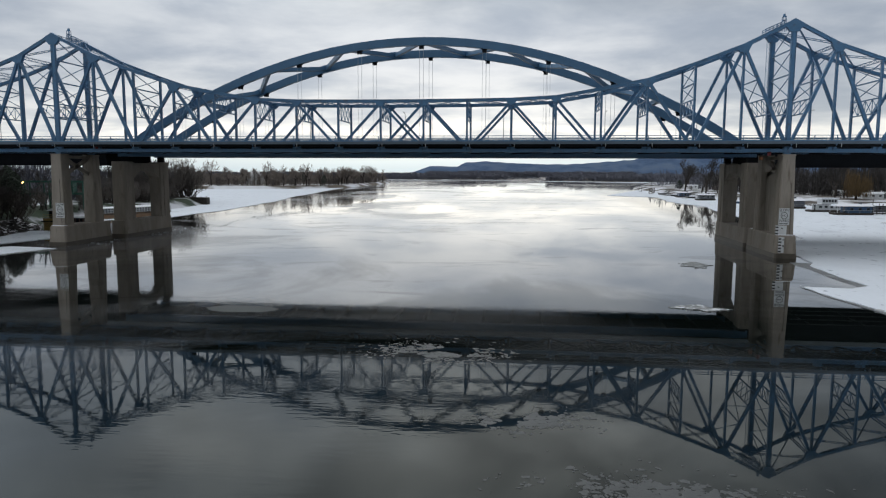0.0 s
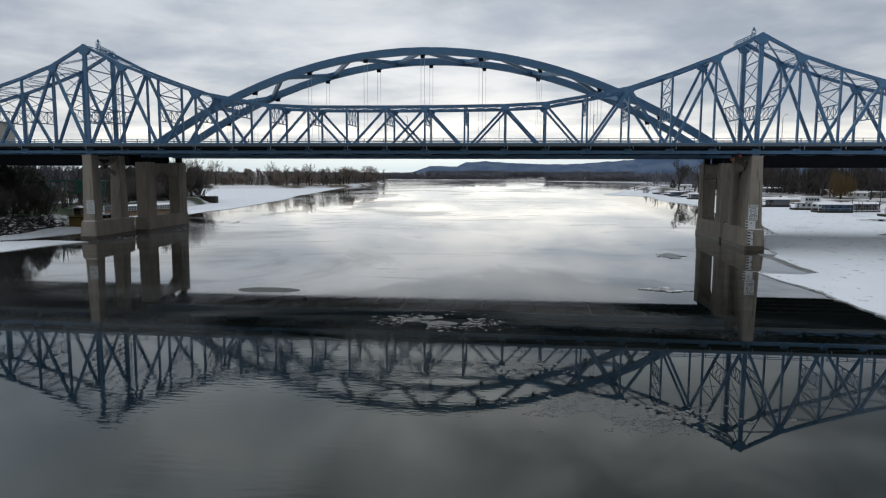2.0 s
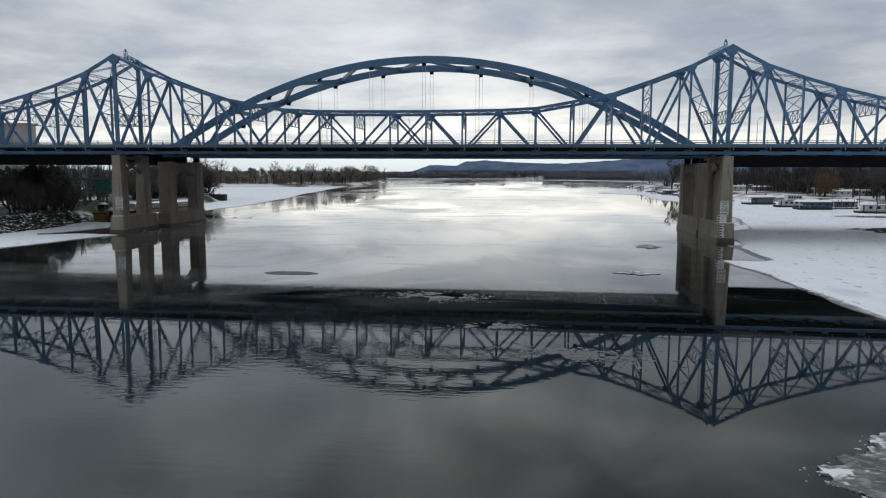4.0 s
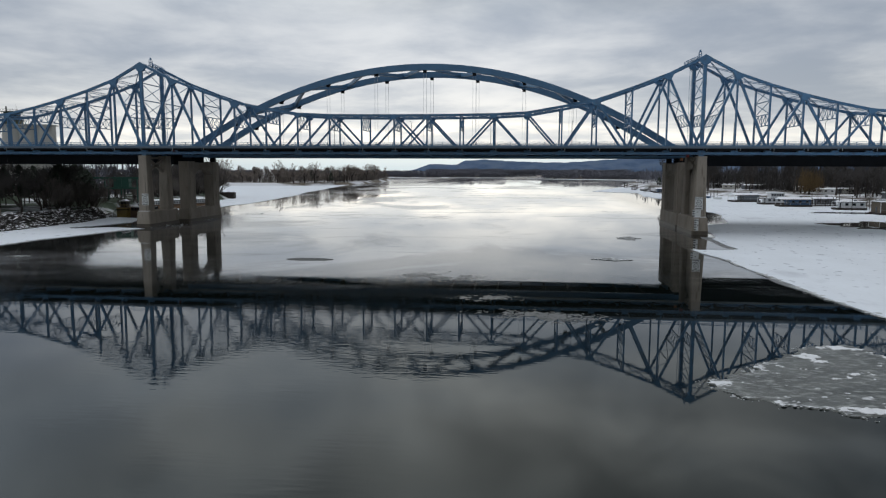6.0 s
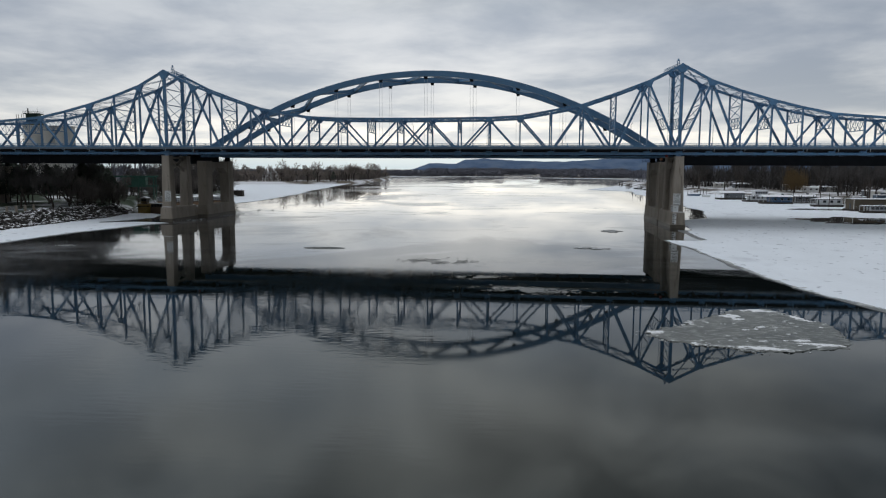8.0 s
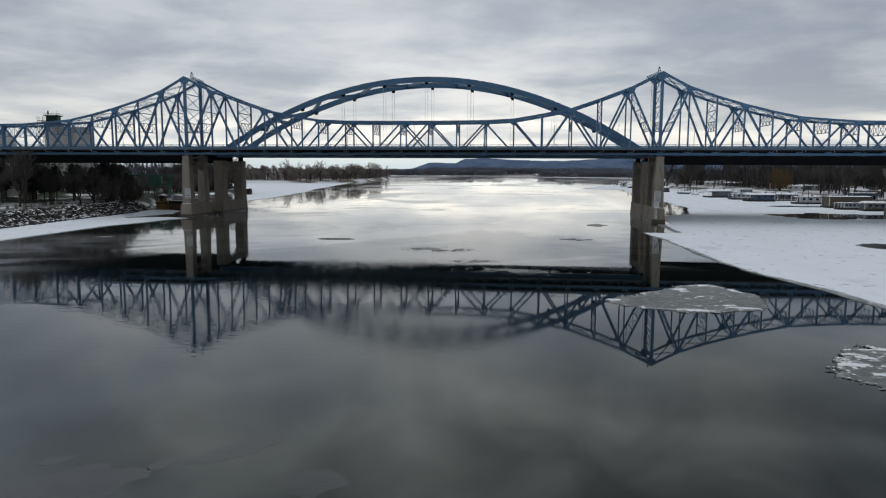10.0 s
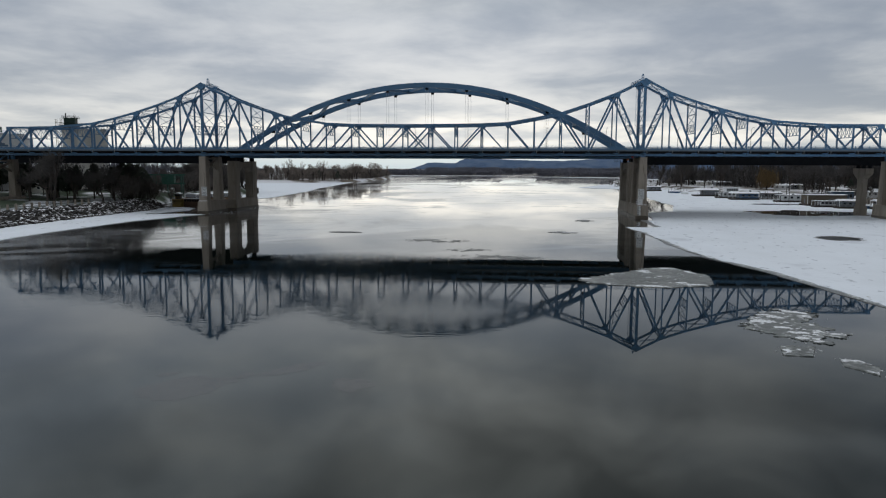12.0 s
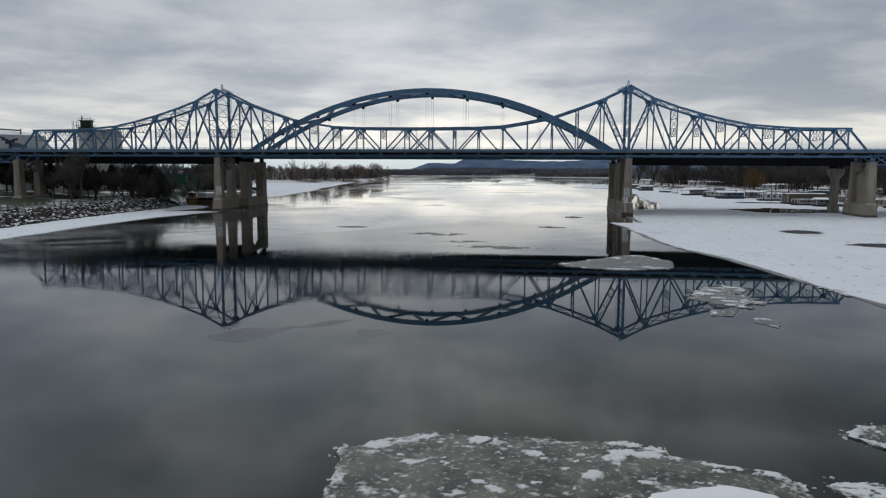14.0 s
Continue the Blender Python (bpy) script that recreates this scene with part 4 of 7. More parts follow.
for y in (18.3, 40.35):
    part("parapet", Shape().box(-REACH, y, 20.5, REACH, y + 0.3, 21.75), DECK_CONCRETE, arch, "grey concrete parapet")
# arch floor beams and stringers also carry under-deck shade as near-black colour
for k in range(21):
    x = CX - 70.5 + 7.05 * k
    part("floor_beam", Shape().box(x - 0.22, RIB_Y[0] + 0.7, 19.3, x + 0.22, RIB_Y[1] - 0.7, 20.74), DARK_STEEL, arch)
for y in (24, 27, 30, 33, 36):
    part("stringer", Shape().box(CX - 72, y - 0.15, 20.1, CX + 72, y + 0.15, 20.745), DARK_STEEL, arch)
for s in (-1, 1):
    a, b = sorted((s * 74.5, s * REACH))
    # approach girders: dark paint, with the shade under the deck added to it
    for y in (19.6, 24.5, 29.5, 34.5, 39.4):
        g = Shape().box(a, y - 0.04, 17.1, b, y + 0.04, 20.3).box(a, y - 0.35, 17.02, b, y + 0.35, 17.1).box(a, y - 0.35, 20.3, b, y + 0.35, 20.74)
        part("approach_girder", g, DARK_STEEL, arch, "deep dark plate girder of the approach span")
    for k in range(16):
        x = s * (76 + 11.5 * k)
        part("cross_frame", Shape().beam((x, 19.7, 17.4), (x, 39.3, 17.4), 0.15, 0.15, (1, 0, 0)).beam((x, 19.7, 19.9), (x, 39.3, 19.9), 0.15, 0.15, (1, 0, 0)), DARK_STEEL, arch)
    cat = Shape()
    for z in (18.5, 18.95):
        cat.beam((s * 66.5, 20.2, z), (s * 73.5, 20.2, z), 0.06, 0.06)
    for k in range(8):
        cat.beam((s * (66.5 + k), 20.2, 18.0), (s * (66.5 + k), 20.2, 18.95), 0.06, 0.06, (1, 0, 0))
    cat.box(min(s * 66.5, s * 73.5), 19.9, 17.95, max(s * 66.5, s * 73.5), 20.5, 18.02)
    part("catwalk", cat, DARK_STEEL, arch, "small steel inspection catwalk")

# street lamps along the arch bridge's far parapet
for k, x in enumerate((-118, -92, -31, -6, 19, 44, 66, 92, 118, 144)):
    lamp = thing("street_lamp", "slim grey street lamp with one arm, on the bridge parapet", "street lamp", group="lamps on the bridge", at=(x, 40.5, 21.75))
    part("pole", Shape().tube((0, 0, 0), (0, 0, 8.2), 0.11, 0.07, 8), GALV, lamp)
    part("arm", Shape().tube((0, 0, 8.1), (0, -1.0, 8.7), 0.05, n=6).tube((0, -1.0, 8.7), (0, -2.1, 8.8), 0.05, n=6), GALV, lamp)
    part("lamp_head", Shape().box(-0.16, -2.8, 8.72, 0.16, -2.0, 8.86), GALV, lamp)


# ---- piers ----
def tapered(shape, poly, z0, z1, grow):
    """A shaft that grows wider downwards by so many metres a side."""
    n = len(poly)
    cx, cy = sum(p[0] for p in poly) / n, sum(p[1] for p in poly) / n
    low = [(x + math.copysign(grow, x - cx), y + math.copysign(grow * 0.8, y - cy)) for x, y in poly]
    vs = [(x, y, z0) for x, y in low] + [(x, y, z1) for x, y in poly]
    return shape.add(vs, [tuple(range(n - 1, -1, -1)), tuple(range(n, 2 * n))] + [(i, (i + 1) % n, n + (i + 1) % n, n + i) for i in range(n)])


def truss_pier(x, ground, plinth, label, in_water=True, web=False, head=18.95):
    p = thing("bridge_pier", label, "bridge pier", group="truss bridge piers", at=(x, 0, ground))
    top = head - ground
    part("plinth", tapered(Shape(), octagon(-1.75, -2.1, 1.75, 13.9, 0.25), plinth * 0.22, plinth, 0.2), CONCRETE, p)
    part("plinth_cap", tapered(Shape(), octagon(-1.6, -1.95, 1.6, 13.75, 0.3), plinth, plinth + 0.22, 0.12), CONCRETE, p)
    part("footing", tapered(Shape(), octagon(-1.96, -2.28, 1.96, 14.1, 0.25), -1.5, plinth * 0.22, 0.15), CONCRETE_WET if in_water else CONCRETE, p, "dark stained waterline course" if in_water else "")
    for y in (NEAR, FAR):
        part("shaft", tapered(Shape(), octagon(-1.12, y - 1.3, 1.12, y + 1.3, 0.12), plinth + 0.22, top, 0.32), CONCRETE, p)
        part("pilaster", tapered(Shape(), octagon(-1.3, y - 0.8, 1.3, y + 0.8, 0.08), plinth + 0.22, top - 4.2, 0.28), CONCRETE, p)
        part("shaft_cap", Shape().prism(octagon(-1.2, y - 1.35, 1.2, y + 1.35, 0.12), top, top + 0.3), CONCRETE, p)
        part("bearing", Shape().box(-0.55, y - 0.45, top + 0.3, 0.55, y + 0.45, BOTTOM - 0.38 - ground), BLUE, p, "blue steel bearing shoe")
    # the crossed concrete strut between the shafts, high up
    lo, hi = top - 4.1, top - 0.5
    strut = Shape()
    for a, b in ((lo, hi), (hi, lo)):
        strut.beam((0, NEAR + 1.1, a), (0, FAR - 1.1, b), 0.5, 0.8, (1, 0, 0))
    strut.box(-0.45, NEAR + 1.1, hi - 0.1, 0.45, FAR - 1.1, hi + 0.5)
    part("crossed_strut", strut, CONCRETE, p)
    for y in (NEAR, FAR):
        part("ledge_snow", Shape().prism(octagon(-1.55, y - 2.0 if y == NEAR else y - 0.5, 1.55, y + 0.4 if y == NEAR else y + 2.9, 0.3), plinth + 0.2, plinth + 0.29, 0.97), ROOF_SNOW, p, "thin snow on the plinth ledge")
    part("conduit", Shape().beam((0.75, -1.62, plinth + 0.3), (0.62, -1.42, top - 5.0), 0.07, 0.05, (1, 0, 0)), CONCRETE_WET, p, "thin conduit on the shaft")
    if web:
        part("web_wall", Shape().box(-0.25, NEAR + 1.2, plinth + 0.2, 0.25, FAR - 1.2, top - 3.0), CONCRETE, p, "recessed concrete wall between the shafts")
    return p


truss_pier(-HALF, 0, 4.1, "tan weathered concrete river pier with two shafts and a crossed strut")
truss_pier(HALF, 0, 4.1, "tan weathered concrete river pier with two shafts and a recessed wall", web=True)
truss_pier(-150.6, 3.9, 0.6, "tan weathered concrete land pier with two shafts standing in the park", False, head=17.95)
truss_pier(150.6, 0, 4.3, "tan weathered concrete pier with two shafts standing in the marina ice", web=True, head=17.95)


def arch_pier(x, label):
    p = thing("bridge_pier", label, "bridge pier", group="arch bridge piers", at=(x, 0, 0))
    part("plinth", tapered(Shape(), octagon(-1.7, 16.3, 1.7, 37.9, 0.3), 0.95, 4.1, 0.1), CONCRETE, p)
    part("footing", tapered(Shape(), octagon(-1.9, 16.1, 1.9, 38.1, 0.3), -1.5, 0.95, 0.05), CONCRETE_WET, p, "dark stained waterline course")
    for y in (19.2, 35.6):
        part("shaft", Shape().prism(octagon(-1.55, y - 2.2, 1.55, y + 2.2, 0.2), 4.1, 17.9), CONCRETE, p)
        part("pilaster", Shape().prism(octagon(-1.72, y - 0.9, 1.72, y + 0.9, 0.3), 4.1, 14.6, 0.985), CONCRETE, p)
        part("bearing", Shape().box(-0.7, y + 0.6, 17.9, 0.7, y + 1.85, 19.1), DARK_STEEL, p, "dark steel bearing")
    # cap beam with a haunch at each end
    part("cap_beam", Shape().box(-1.3, 21.05, 15.6, 1.3, 33.75, 17.6), CONCRETE, p)
    for y, e in ((21.1, 1), (33.7, -1)):
        h = Shape()
        h.add([(-1.3, y, 13.6), (1.3, y, 13.6), (-1.3, y, 15.62), (1.3, y, 15.62), (-1.3, y + e * 3.2, 15.62), (1.3, y + e * 3.2, 15.62)],
              [(0, 1, 3, 2), (2, 3, 5, 4), (0, 4, 5, 1), (0, 2, 4), (1, 5, 3)])
        part("haunch", h, CONCRETE, p)
    return p


arch_pier(-70.3, "tan concrete portal pier of the arch bridge standing in the river")
arch_pier(72.6, "tan concrete portal pier of the arch bridge standing in the river")


def hammerhead(x, y, ground, label):
    p = thing("bridge_pier", label, "bridge pier", group="approach piers", at=(x, y, ground))
    top = 16.0 - ground
    part("footing", Shape().prism(octagon(-1.3, -2.2, 1.3, 2.2, 0.3), -1.2, 3.0), CONCRETE, p)
    part("shaft", Shape().prism(octagon(-1.0, -1.8, 1.0, 1.8, 0.3), 3.0, top - 3.6), CONCRETE, p)
    head = Shape()
    corners = ((-1, -1), (1, -1), (1, 1), (-1, 1))
    head.add([(e * 1.0, s * 1.8, top - 3.6) for e, s in corners] + [(e * 1.25, s * 4.4, top - 1.7) for e, s in corners] + [(e * 1.25, s * 4.7, top) for e, s in corners],
             [(3, 2, 1, 0), (8, 9, 10, 11)] + [(i + o, (i + 1) % 4 + o, (i + 1) % 4 + 4 + o, i + 4 + o) for o in (0, 4) for i in range(4)])
    part("flared_head", head, CONCRETE, p)
    for yy in (-4.2, 0.0, 3.6):
        part("bearing", Shape().box(-0.5, yy - 0.4, top, 0.5, yy + 0.4, top + 1.02), DARK_STEEL, p, "dark steel bearing")
    return p


hammerhead(150.8, 26.0, 0, "pale concrete pier with a flared head standing in the ice")
hammerhead(-150, 30.0, 3.9, "pale concrete pier with a flared head in the park")


def letters(text, size, mat, parent, at, name="lettering"):
    cu = bpy.data.curves.new(name, "FONT")
    cu.body, cu.size, cu.extrude, cu.align_x, cu.align_y = text, size, 0.01, "CENTER", "CENTER"
    tmp = new(name + "_curve", cu)
    me = bpy.data.meshes.new_from_object(tmp.evaluated_get(bpy.context.evaluated_depsgraph_get()))
    bpy.data.objects.remove(tmp)
    me.materials.append(mat)
    ob = new(name, me)
    ob.parent = parent
    ob.matrix_basis = pose(*at, 90, 0, 0)
    return ob


def no_wake_sign(x, z):
    s = thing("no_wake_sign", "white sign lettered slow no wake, fixed to the pier", "sign", group="no wake signs", at=(x, -1.62, z))
    s.scale = (1.12, 1.0, 1.24)
    part("board", Shape().box(-0.85, 0, -1.25, 0.85, 0.06, 1.25), SIGN_WHITE, s)
    letters("SLOW", 0.58, BLACK, s, (0, -0.012, 0.95))
    letters("NO", 0.42, BLACK, s, (0, -0.012, 0.15))
    letters("WAKE", 0.56, BLACK, s, (0, -0.012, -0.62))
    ring = Shape()
    n = 24
    circle = [(math.cos(2 * math.pi * k / n), math.sin(2 * math.pi * k / n)) for k in range(n)]
    ring.add([(r * c, y, 0.15 + r * e) for y in (-0.02, 0.0) for r in (0.46, 0.54) for c, e in circle],
             [q for k in range(n) for m in [(k + 1) % n] for q in ((k, m, n + m, n + k), (2 * n + m, 2 * n + k, 3 * n + k, 3 * n + m), (n + k, n + m, 3 * n + m, 3 * n + k), (m, k, 2 * n + k, 2 * n + m))])
    part("ring", ring, BLACK, s)
    part("small_print", Shape().box(-0.7, -0.012, -1.12, -0.15, 0, -1.0).box(-0.05, -0.012, -1.12, 0.6, 0, -1.0), BLACK, s, "unreadable line of small print")
    return s


no_wake_sign(HALF - 0.4, 7.75)
no_wake_sign(-HALF + 0.5, 7.5)
gauge = thing("water_gauge", "black and white stepped water gauge board on the pier", "water gauge", at=(HALF - 0.85, -1.75, 0))
part("upper_board", Shape().box(-1.0, 0, 4.4, 0.95, 0.08, 6.1), SIGN_WHITE, gauge)
part("lower_board", Shape().box(-0.7, -0.95, 1.1, 0.3, -0.87, 4.0), SIGN_WHITE, gauge)
for z0, n, x0, y0 in ((4.45, 3, -1.0, -0.015), (1.2, 5, -0.7, -0.965)):
    for k in range(n):
        part("bar", Shape().box(x0, y0, z0 + k * 0.58, x0 + 0.5, y0 + 0.015, z0 + k * 0.58 + 0.29), BLACK, gauge, "black gauge bar")
for z in (5.4, 2.2, 3.4):
    part("figure", Shape().box(0.02, -0.015 if z > 5 else -0.965, z, 0.14, 0 if z > 5 else -0.95, z + 0.3).box(0.18, -0.015 if z > 5 else -0.965, z, 0.26, 0 if z > 5 else -0.95, z + 0.3), BLACK, gauge, "unreadable gauge figure")
for x, mat, z, name in ((-64.0, RED, 20.6, "red"), (69.2, RED, 19.3, "red"), (67.8, AMBER, 18.5, "amber")):
    l = thing("navigation_light", name + " navigation lamp hung under the truss bridge", "navigation light", at=(x, -0.55, z))
    part("lens", Shape().tube((0, 0, -0.3), (0, 0, 0.3), 0.36, 0.36, 10), mat, l)
    part("cap", Shape().tube((0, 0, 0.3), (0, 0, 0.42), 0.42, 0.3, 10), DARK_STEEL, l)


# ---- ice ----
def sheet(name, outline, thick, mat, label, z=0.0, kind="structure", step=4.0, rough=1.2, seed=1.0):
    o = wavy(outline, step, rough, seed)
    bm = bmesh.new()
    vs = [bm.verts.new((x, y, z + thick)) for x, y in o]
    face = bm.faces.new(vs)
    if face.normal.z < 0:
        face.normal_flip()
    ext = bmesh.ops.extrude_face_region(bm, geom=[face])
    for v in [g for g in ext["geom"] if isinstance(g, bmesh.types.BMVert)]:
        v.co.z = z + thick
    for v in vs:
        v.co.z = z - 0.05
    bmesh.ops.triangulate(bm, faces=bm.faces[:])
    bmesh.ops.recalc_face_normals(bm, faces=bm.faces[:])
    me = bpy.data.meshes.new(name)
    bm.to_mesh(me)
    bm.free()
    me.materials.append(mat)
    return tagged(new(name, me), label, "ice", kind=kind)


EAST_ICE = [(76, -2.5), (75.2, -9), (72.6, -13), (72.0, -24), (72.0, -34.5), (68.9, -37.0), (63.5, -35.8), (63.6, -42.8), (65.3, -52), (65.5, -75), (68.5, -102), (72.5, -114), (75, -132), (78.3, -156), (83, -190), (92, -240), (105, -330),
            (230, -330), (215, 0), (205, 120), (170, 240), (140, 400), (122, 455), (80, 322), (108, 296), (101, 240), (108, 186), (101, 140), (99, 72), (90, 36), (76.2, 22), (76.5, 8)]
sheet("ice_sheet_east", EAST_ICE, 0.14, SNOW, "broad snow-covered ice sheet along the marina shore", seed=2.0, step=1.2, rough=1.3)
WEST_ICE = [(-76.5, -103), (-77, -150), (-82, -330), (-112, -330), (-106, -20), (-104, 12), (-108, 29), (-99, 30.5), (-93.5, 29), (-88.5, 25), (-84.5, 12), (-87.5, -1), (-91, -6), (-88.6, -9.2), (-81, -4.4), (-75, -5.2), (-70.3, -6.0), (-70.6, -8.2), (-73, -13.5), (-75.1, -26), (-77.8, -37), (-78.4, -54), (-78.5, -70)]
sheet("ice_sheet_west", WEST_ICE, 0.12, SNOW, "narrow snow-covered shelf of ice along the rocky bank", seed=5.0, step=1.2, rough=0.8)
BAY_ICE = [(-93, 78), (-93.5, 96), (-92.5, 118), (-95, 155), (-100, 200), (-111, 270), (-120, 350), (-128, 420), (-134, 472), (-140, 480), (-230, 420), (-420, 400), (-420, 230), (-190, 196), (-128, 166), (-120, 130), (-122, 90), (-118, 60)]
sheet("ice_sheet_bay", BAY_ICE, 0.12, SNOW, "smooth snow-covered ice of the bay behind the piers", seed=8.0, step=4, rough=1.5)
sheet("thin_ice", [(71.2, -8.5), (74.5, -9.3), (72.9, -14), (72.4, -24), (72.8, -35), (70.6, -35.6), (70.4, -27), (70.8, -18), (70.6, -12)], 0.03, WET_ICE, "grey wet thin ice beside the pier", seed=3.0, step=0.8, rough=0.6)


sheet("ice_sheet_far_east", [(40, 936), (62, 926), (140, 897), (260, 857), (520, 850), (520, 770), (250, 790), (140, 842), (70, 890)], 0.1, SNOW, "snowy shore ice below the far woods", seed=13.0, step=8, rough=6.0)
sheet("ice_sheet_far_west", [(-330, 990), (-120, 1004), (-60, 1024), (8, 1036), (34, 1030), (0, 990), (-120, 962), (-330, 950)], 0.1, SNOW, "snowy shore ice below the far woods", seed=14.0, step=8, rough=6.0)


def blob(cx, cy, a, b, turn, seed, n=110, rough=0.28):
    out = []
    for k in range(n):
        t = 2 * math.pi * k / n
        r = 1 + rough * noise.noise(Vector((math.cos(t) * 1.3 + seed, math.sin(t) * 1.3, seed))) + rough * 0.6 * noise.noise(Vector((math.cos(t) * 5 + seed, math.sin(t) * 5, 2))) + rough * 0.25 * noise.noise(Vector((math.cos(t) * 17 + seed, math.sin(t) * 17, 5)))
        x, y = a * r * math.cos(t), b * r * math.sin(t)
        c, s = math.cos(radians(turn)), math.sin(radians(turn))
        out.append((cx + x * c - y * s, cy + x * s + y * c))
    return out


def fleck(shape, rng, x, y, z, r, flat=0.13):
    """One thin broken plate of ice."""
    t0, long = rng.uniform(0, 3.14), rng.uniform(0.35, 0.9)
    c, s = math.cos(t0), math.sin(t0)
    pts = []
    for k in range(6):
        t = 1.047 * k + rng.uniform(-0.3, 0.3)
        u, v = r * rng.uniform(0.6, 1.2) * math.cos(t), r * long * rng.uniform(0.5, 1.2) * math.sin(t)
        pts.append((x + u * c - v * s, y + u * s + v * c))
    shape.prism(pts, z - 0.03, z + r * flat * rng.uniform(0.1, 1.0), rng.uniform(0.7, 0.95))


def speck(p):
    return math.sin(p.x * 12.9898 + p.y * 78.233) * 43758.5453 % 1.0


def floe(outline, seed, label, cell=0.2, ragged=0.5, crust=0.35, run=0.0, ice=None, spots=()):
    """A floating pan of grey ice: ragged edge, broken white crust in runs along the rim, plates and snow spots proud of the pan."""
    reach = 1.0
    x0, x1 = min(p[0] for p in outline) - reach, max(p[0] for p in outline) + reach
    y0, y1 = min(p[1] for p in outline) - reach, max(p[1] for p in outline) + reach
    gx, gy = np.meshgrid(np.arange(x0, x1, cell), np.arange(y0, y1, cell))

    def field(f, octaves, k):
        return np.array([noise.fractal(Vector((a * f, b * f, seed + k)), 0.8, 2.0, octaves) for a, b in zip(gx.ravel(), gy.ravel())]).reshape(gx.shape)

    d = inside_distance(gx, gy, outline) + ragged * field(0.55, 5, 0)
    gy_d, gx_d = np.gradient(d, cell)
    length = np.maximum(gx_d ** 2 + gy_d ** 2, 0.3)
    pull = np.where(d < 0, np.clip(-d, 0, cell * 1.3), 0)
    px, py = gx + pull * gx_d / length ** 0.5, gy + pull * gy_d / length ** 0.5
    z = np.where(d > 0, 0.02 + 0.04 * np.clip(d / 0.4, 0, 1), -0.006)
    # crust along the rim
    rim_runs = np.clip(field(0.22, 2, 7) * 2.2 + run, 0, 1.3)
    white = rim_runs * np.exp(-np.maximum(d, 0) / 0.45) * (0.75 + 0.9 * field(1.7, 4, 3)) + 0.7 * np.exp(-np.maximum(d, 0) / 0.13)
    # loose plates frozen into the pan
    patch = field(0.35, 4, 11)
    plate = np.zeros(gx.shape)
    flat_x, flat_y, flat_p, out = gx.ravel(), gy.ravel(), patch.ravel(), plate.ravel()
    for k in range(flat_x.size):
        for s, share in ((0.8, 0.42), (2.1, 0.55)):
            dist, at = noise.voronoi(Vector((flat_x[k] * s, flat_y[k] * s * 1.5, seed)))
            chance = speck(at[0])
            if chance < share * crust * (1 + 2.2 * flat_p[k]) and dist[1] - dist[0] > 0.12:
                out[k] = max(out[k], 0.2 + 0.8 * speck(at[0] * 1.7))
    white = np.maximum(white, out.reshape(gx.shape))
    for sx, sy, a, b, turn in spots:
        c, e = math.cos(radians(turn)), math.sin(radians(turn))
        u, v = ((gx - sx) * c + (gy - sy) * e) / a, ((gy - sy) * c - (gx - sx) * e) / b
        white = np.maximum(white, np.clip((1.0 - u * u - v * v + 1.1 * field(1.1, 5, 5)) * 1.6, 0, 1.2))
    white = np.clip(white + 0.25 * field(3.1, 3, 13) * (white > 0.1), 0, 1.4)
    z = z + np.where(d > 0, 0.07 * white, 0)
    ny, nx = gx.shape
    idx = np.arange(nx * ny).reshape(ny, nx)
    wet = d > 0
    fs = [(int(idx[j, i]), int(idx[j, i + 1]), int(idx[j + 1, i + 1]), int(idx[j + 1, i])) for j in range(ny - 1) for i in range(nx - 1) if wet[j:j + 2, i:i + 2].any()]
    used = sorted({k for q in fs for k in q})
    number = {k: n for n, k in enumerate(used)}
    vs = np.stack([px.ravel(), py.ravel(), z.ravel()], 1)[used].tolist()
    f = thing("ice_floe", label, "ice floe", group="drifting floes")
    part("pan", Shape().add(vs, [tuple(number[k] for k in q) for q in fs]), ice or PALE_ICE, f)
    # crumbs broken off the rim
    rng = random.Random(seed)
    crumbs = Shape()
    edge = np.argwhere((d > -0.5) & (d < 0.25) & (rim_runs > 0.25))
    for k in range(min(len(edge), int(len(outline) * 4))):
        j, i = edge[rng.randrange(len(edge))]
        fleck(crumbs, rng, gx[j, i] + rng.uniform(-0.3, 0.3), gy[j, i] + rng.uniform(-0.3, 0.3), 0.03, 0.11 * min(2.5, rng.lognormvariate(-0.3, 0.6)), 0.07)
    if crumbs.v:
        tagged(part("crumbled_edge", crumbs, SLUSH, f, "crumbs of white ice broken off the rim"), kind="stuff")
    return f


floe([(41.7, -124.7), (46, -121.4), (49.2, -117.7), (51.3, -115.4), (54.5, -111.9), (58.3, -111.7), (60.2, -116), (62, -119.5), (61.3, -121.6), (61, -124), (60, -127.7), (58, -129.1), (53.7, -130.2), (51.5, -131), (48.4, -129.9), (46, -129.2), (43.6, -127.6)],
     3, "large grey ice floe with a broken white rim", 0.2, 0.8, 0.07, 0.25,
     spots=((51.5, -129.7, 2.6, 0.7, -8), (57.6, -127.8, 2.2, 0.5, -14), (56.2, -126.4, 1.0, 0.4, 0), (43, -124.7, 1.2, 0.6, 20), (56.8, -112.7, 1.9, 0.7, 0), (60, -116.4, 0.6, 1.6, 25), (52.8, -116, 1.2, 0.8, 30), (45.2, -128.4, 1.2, 0.4, -30)))
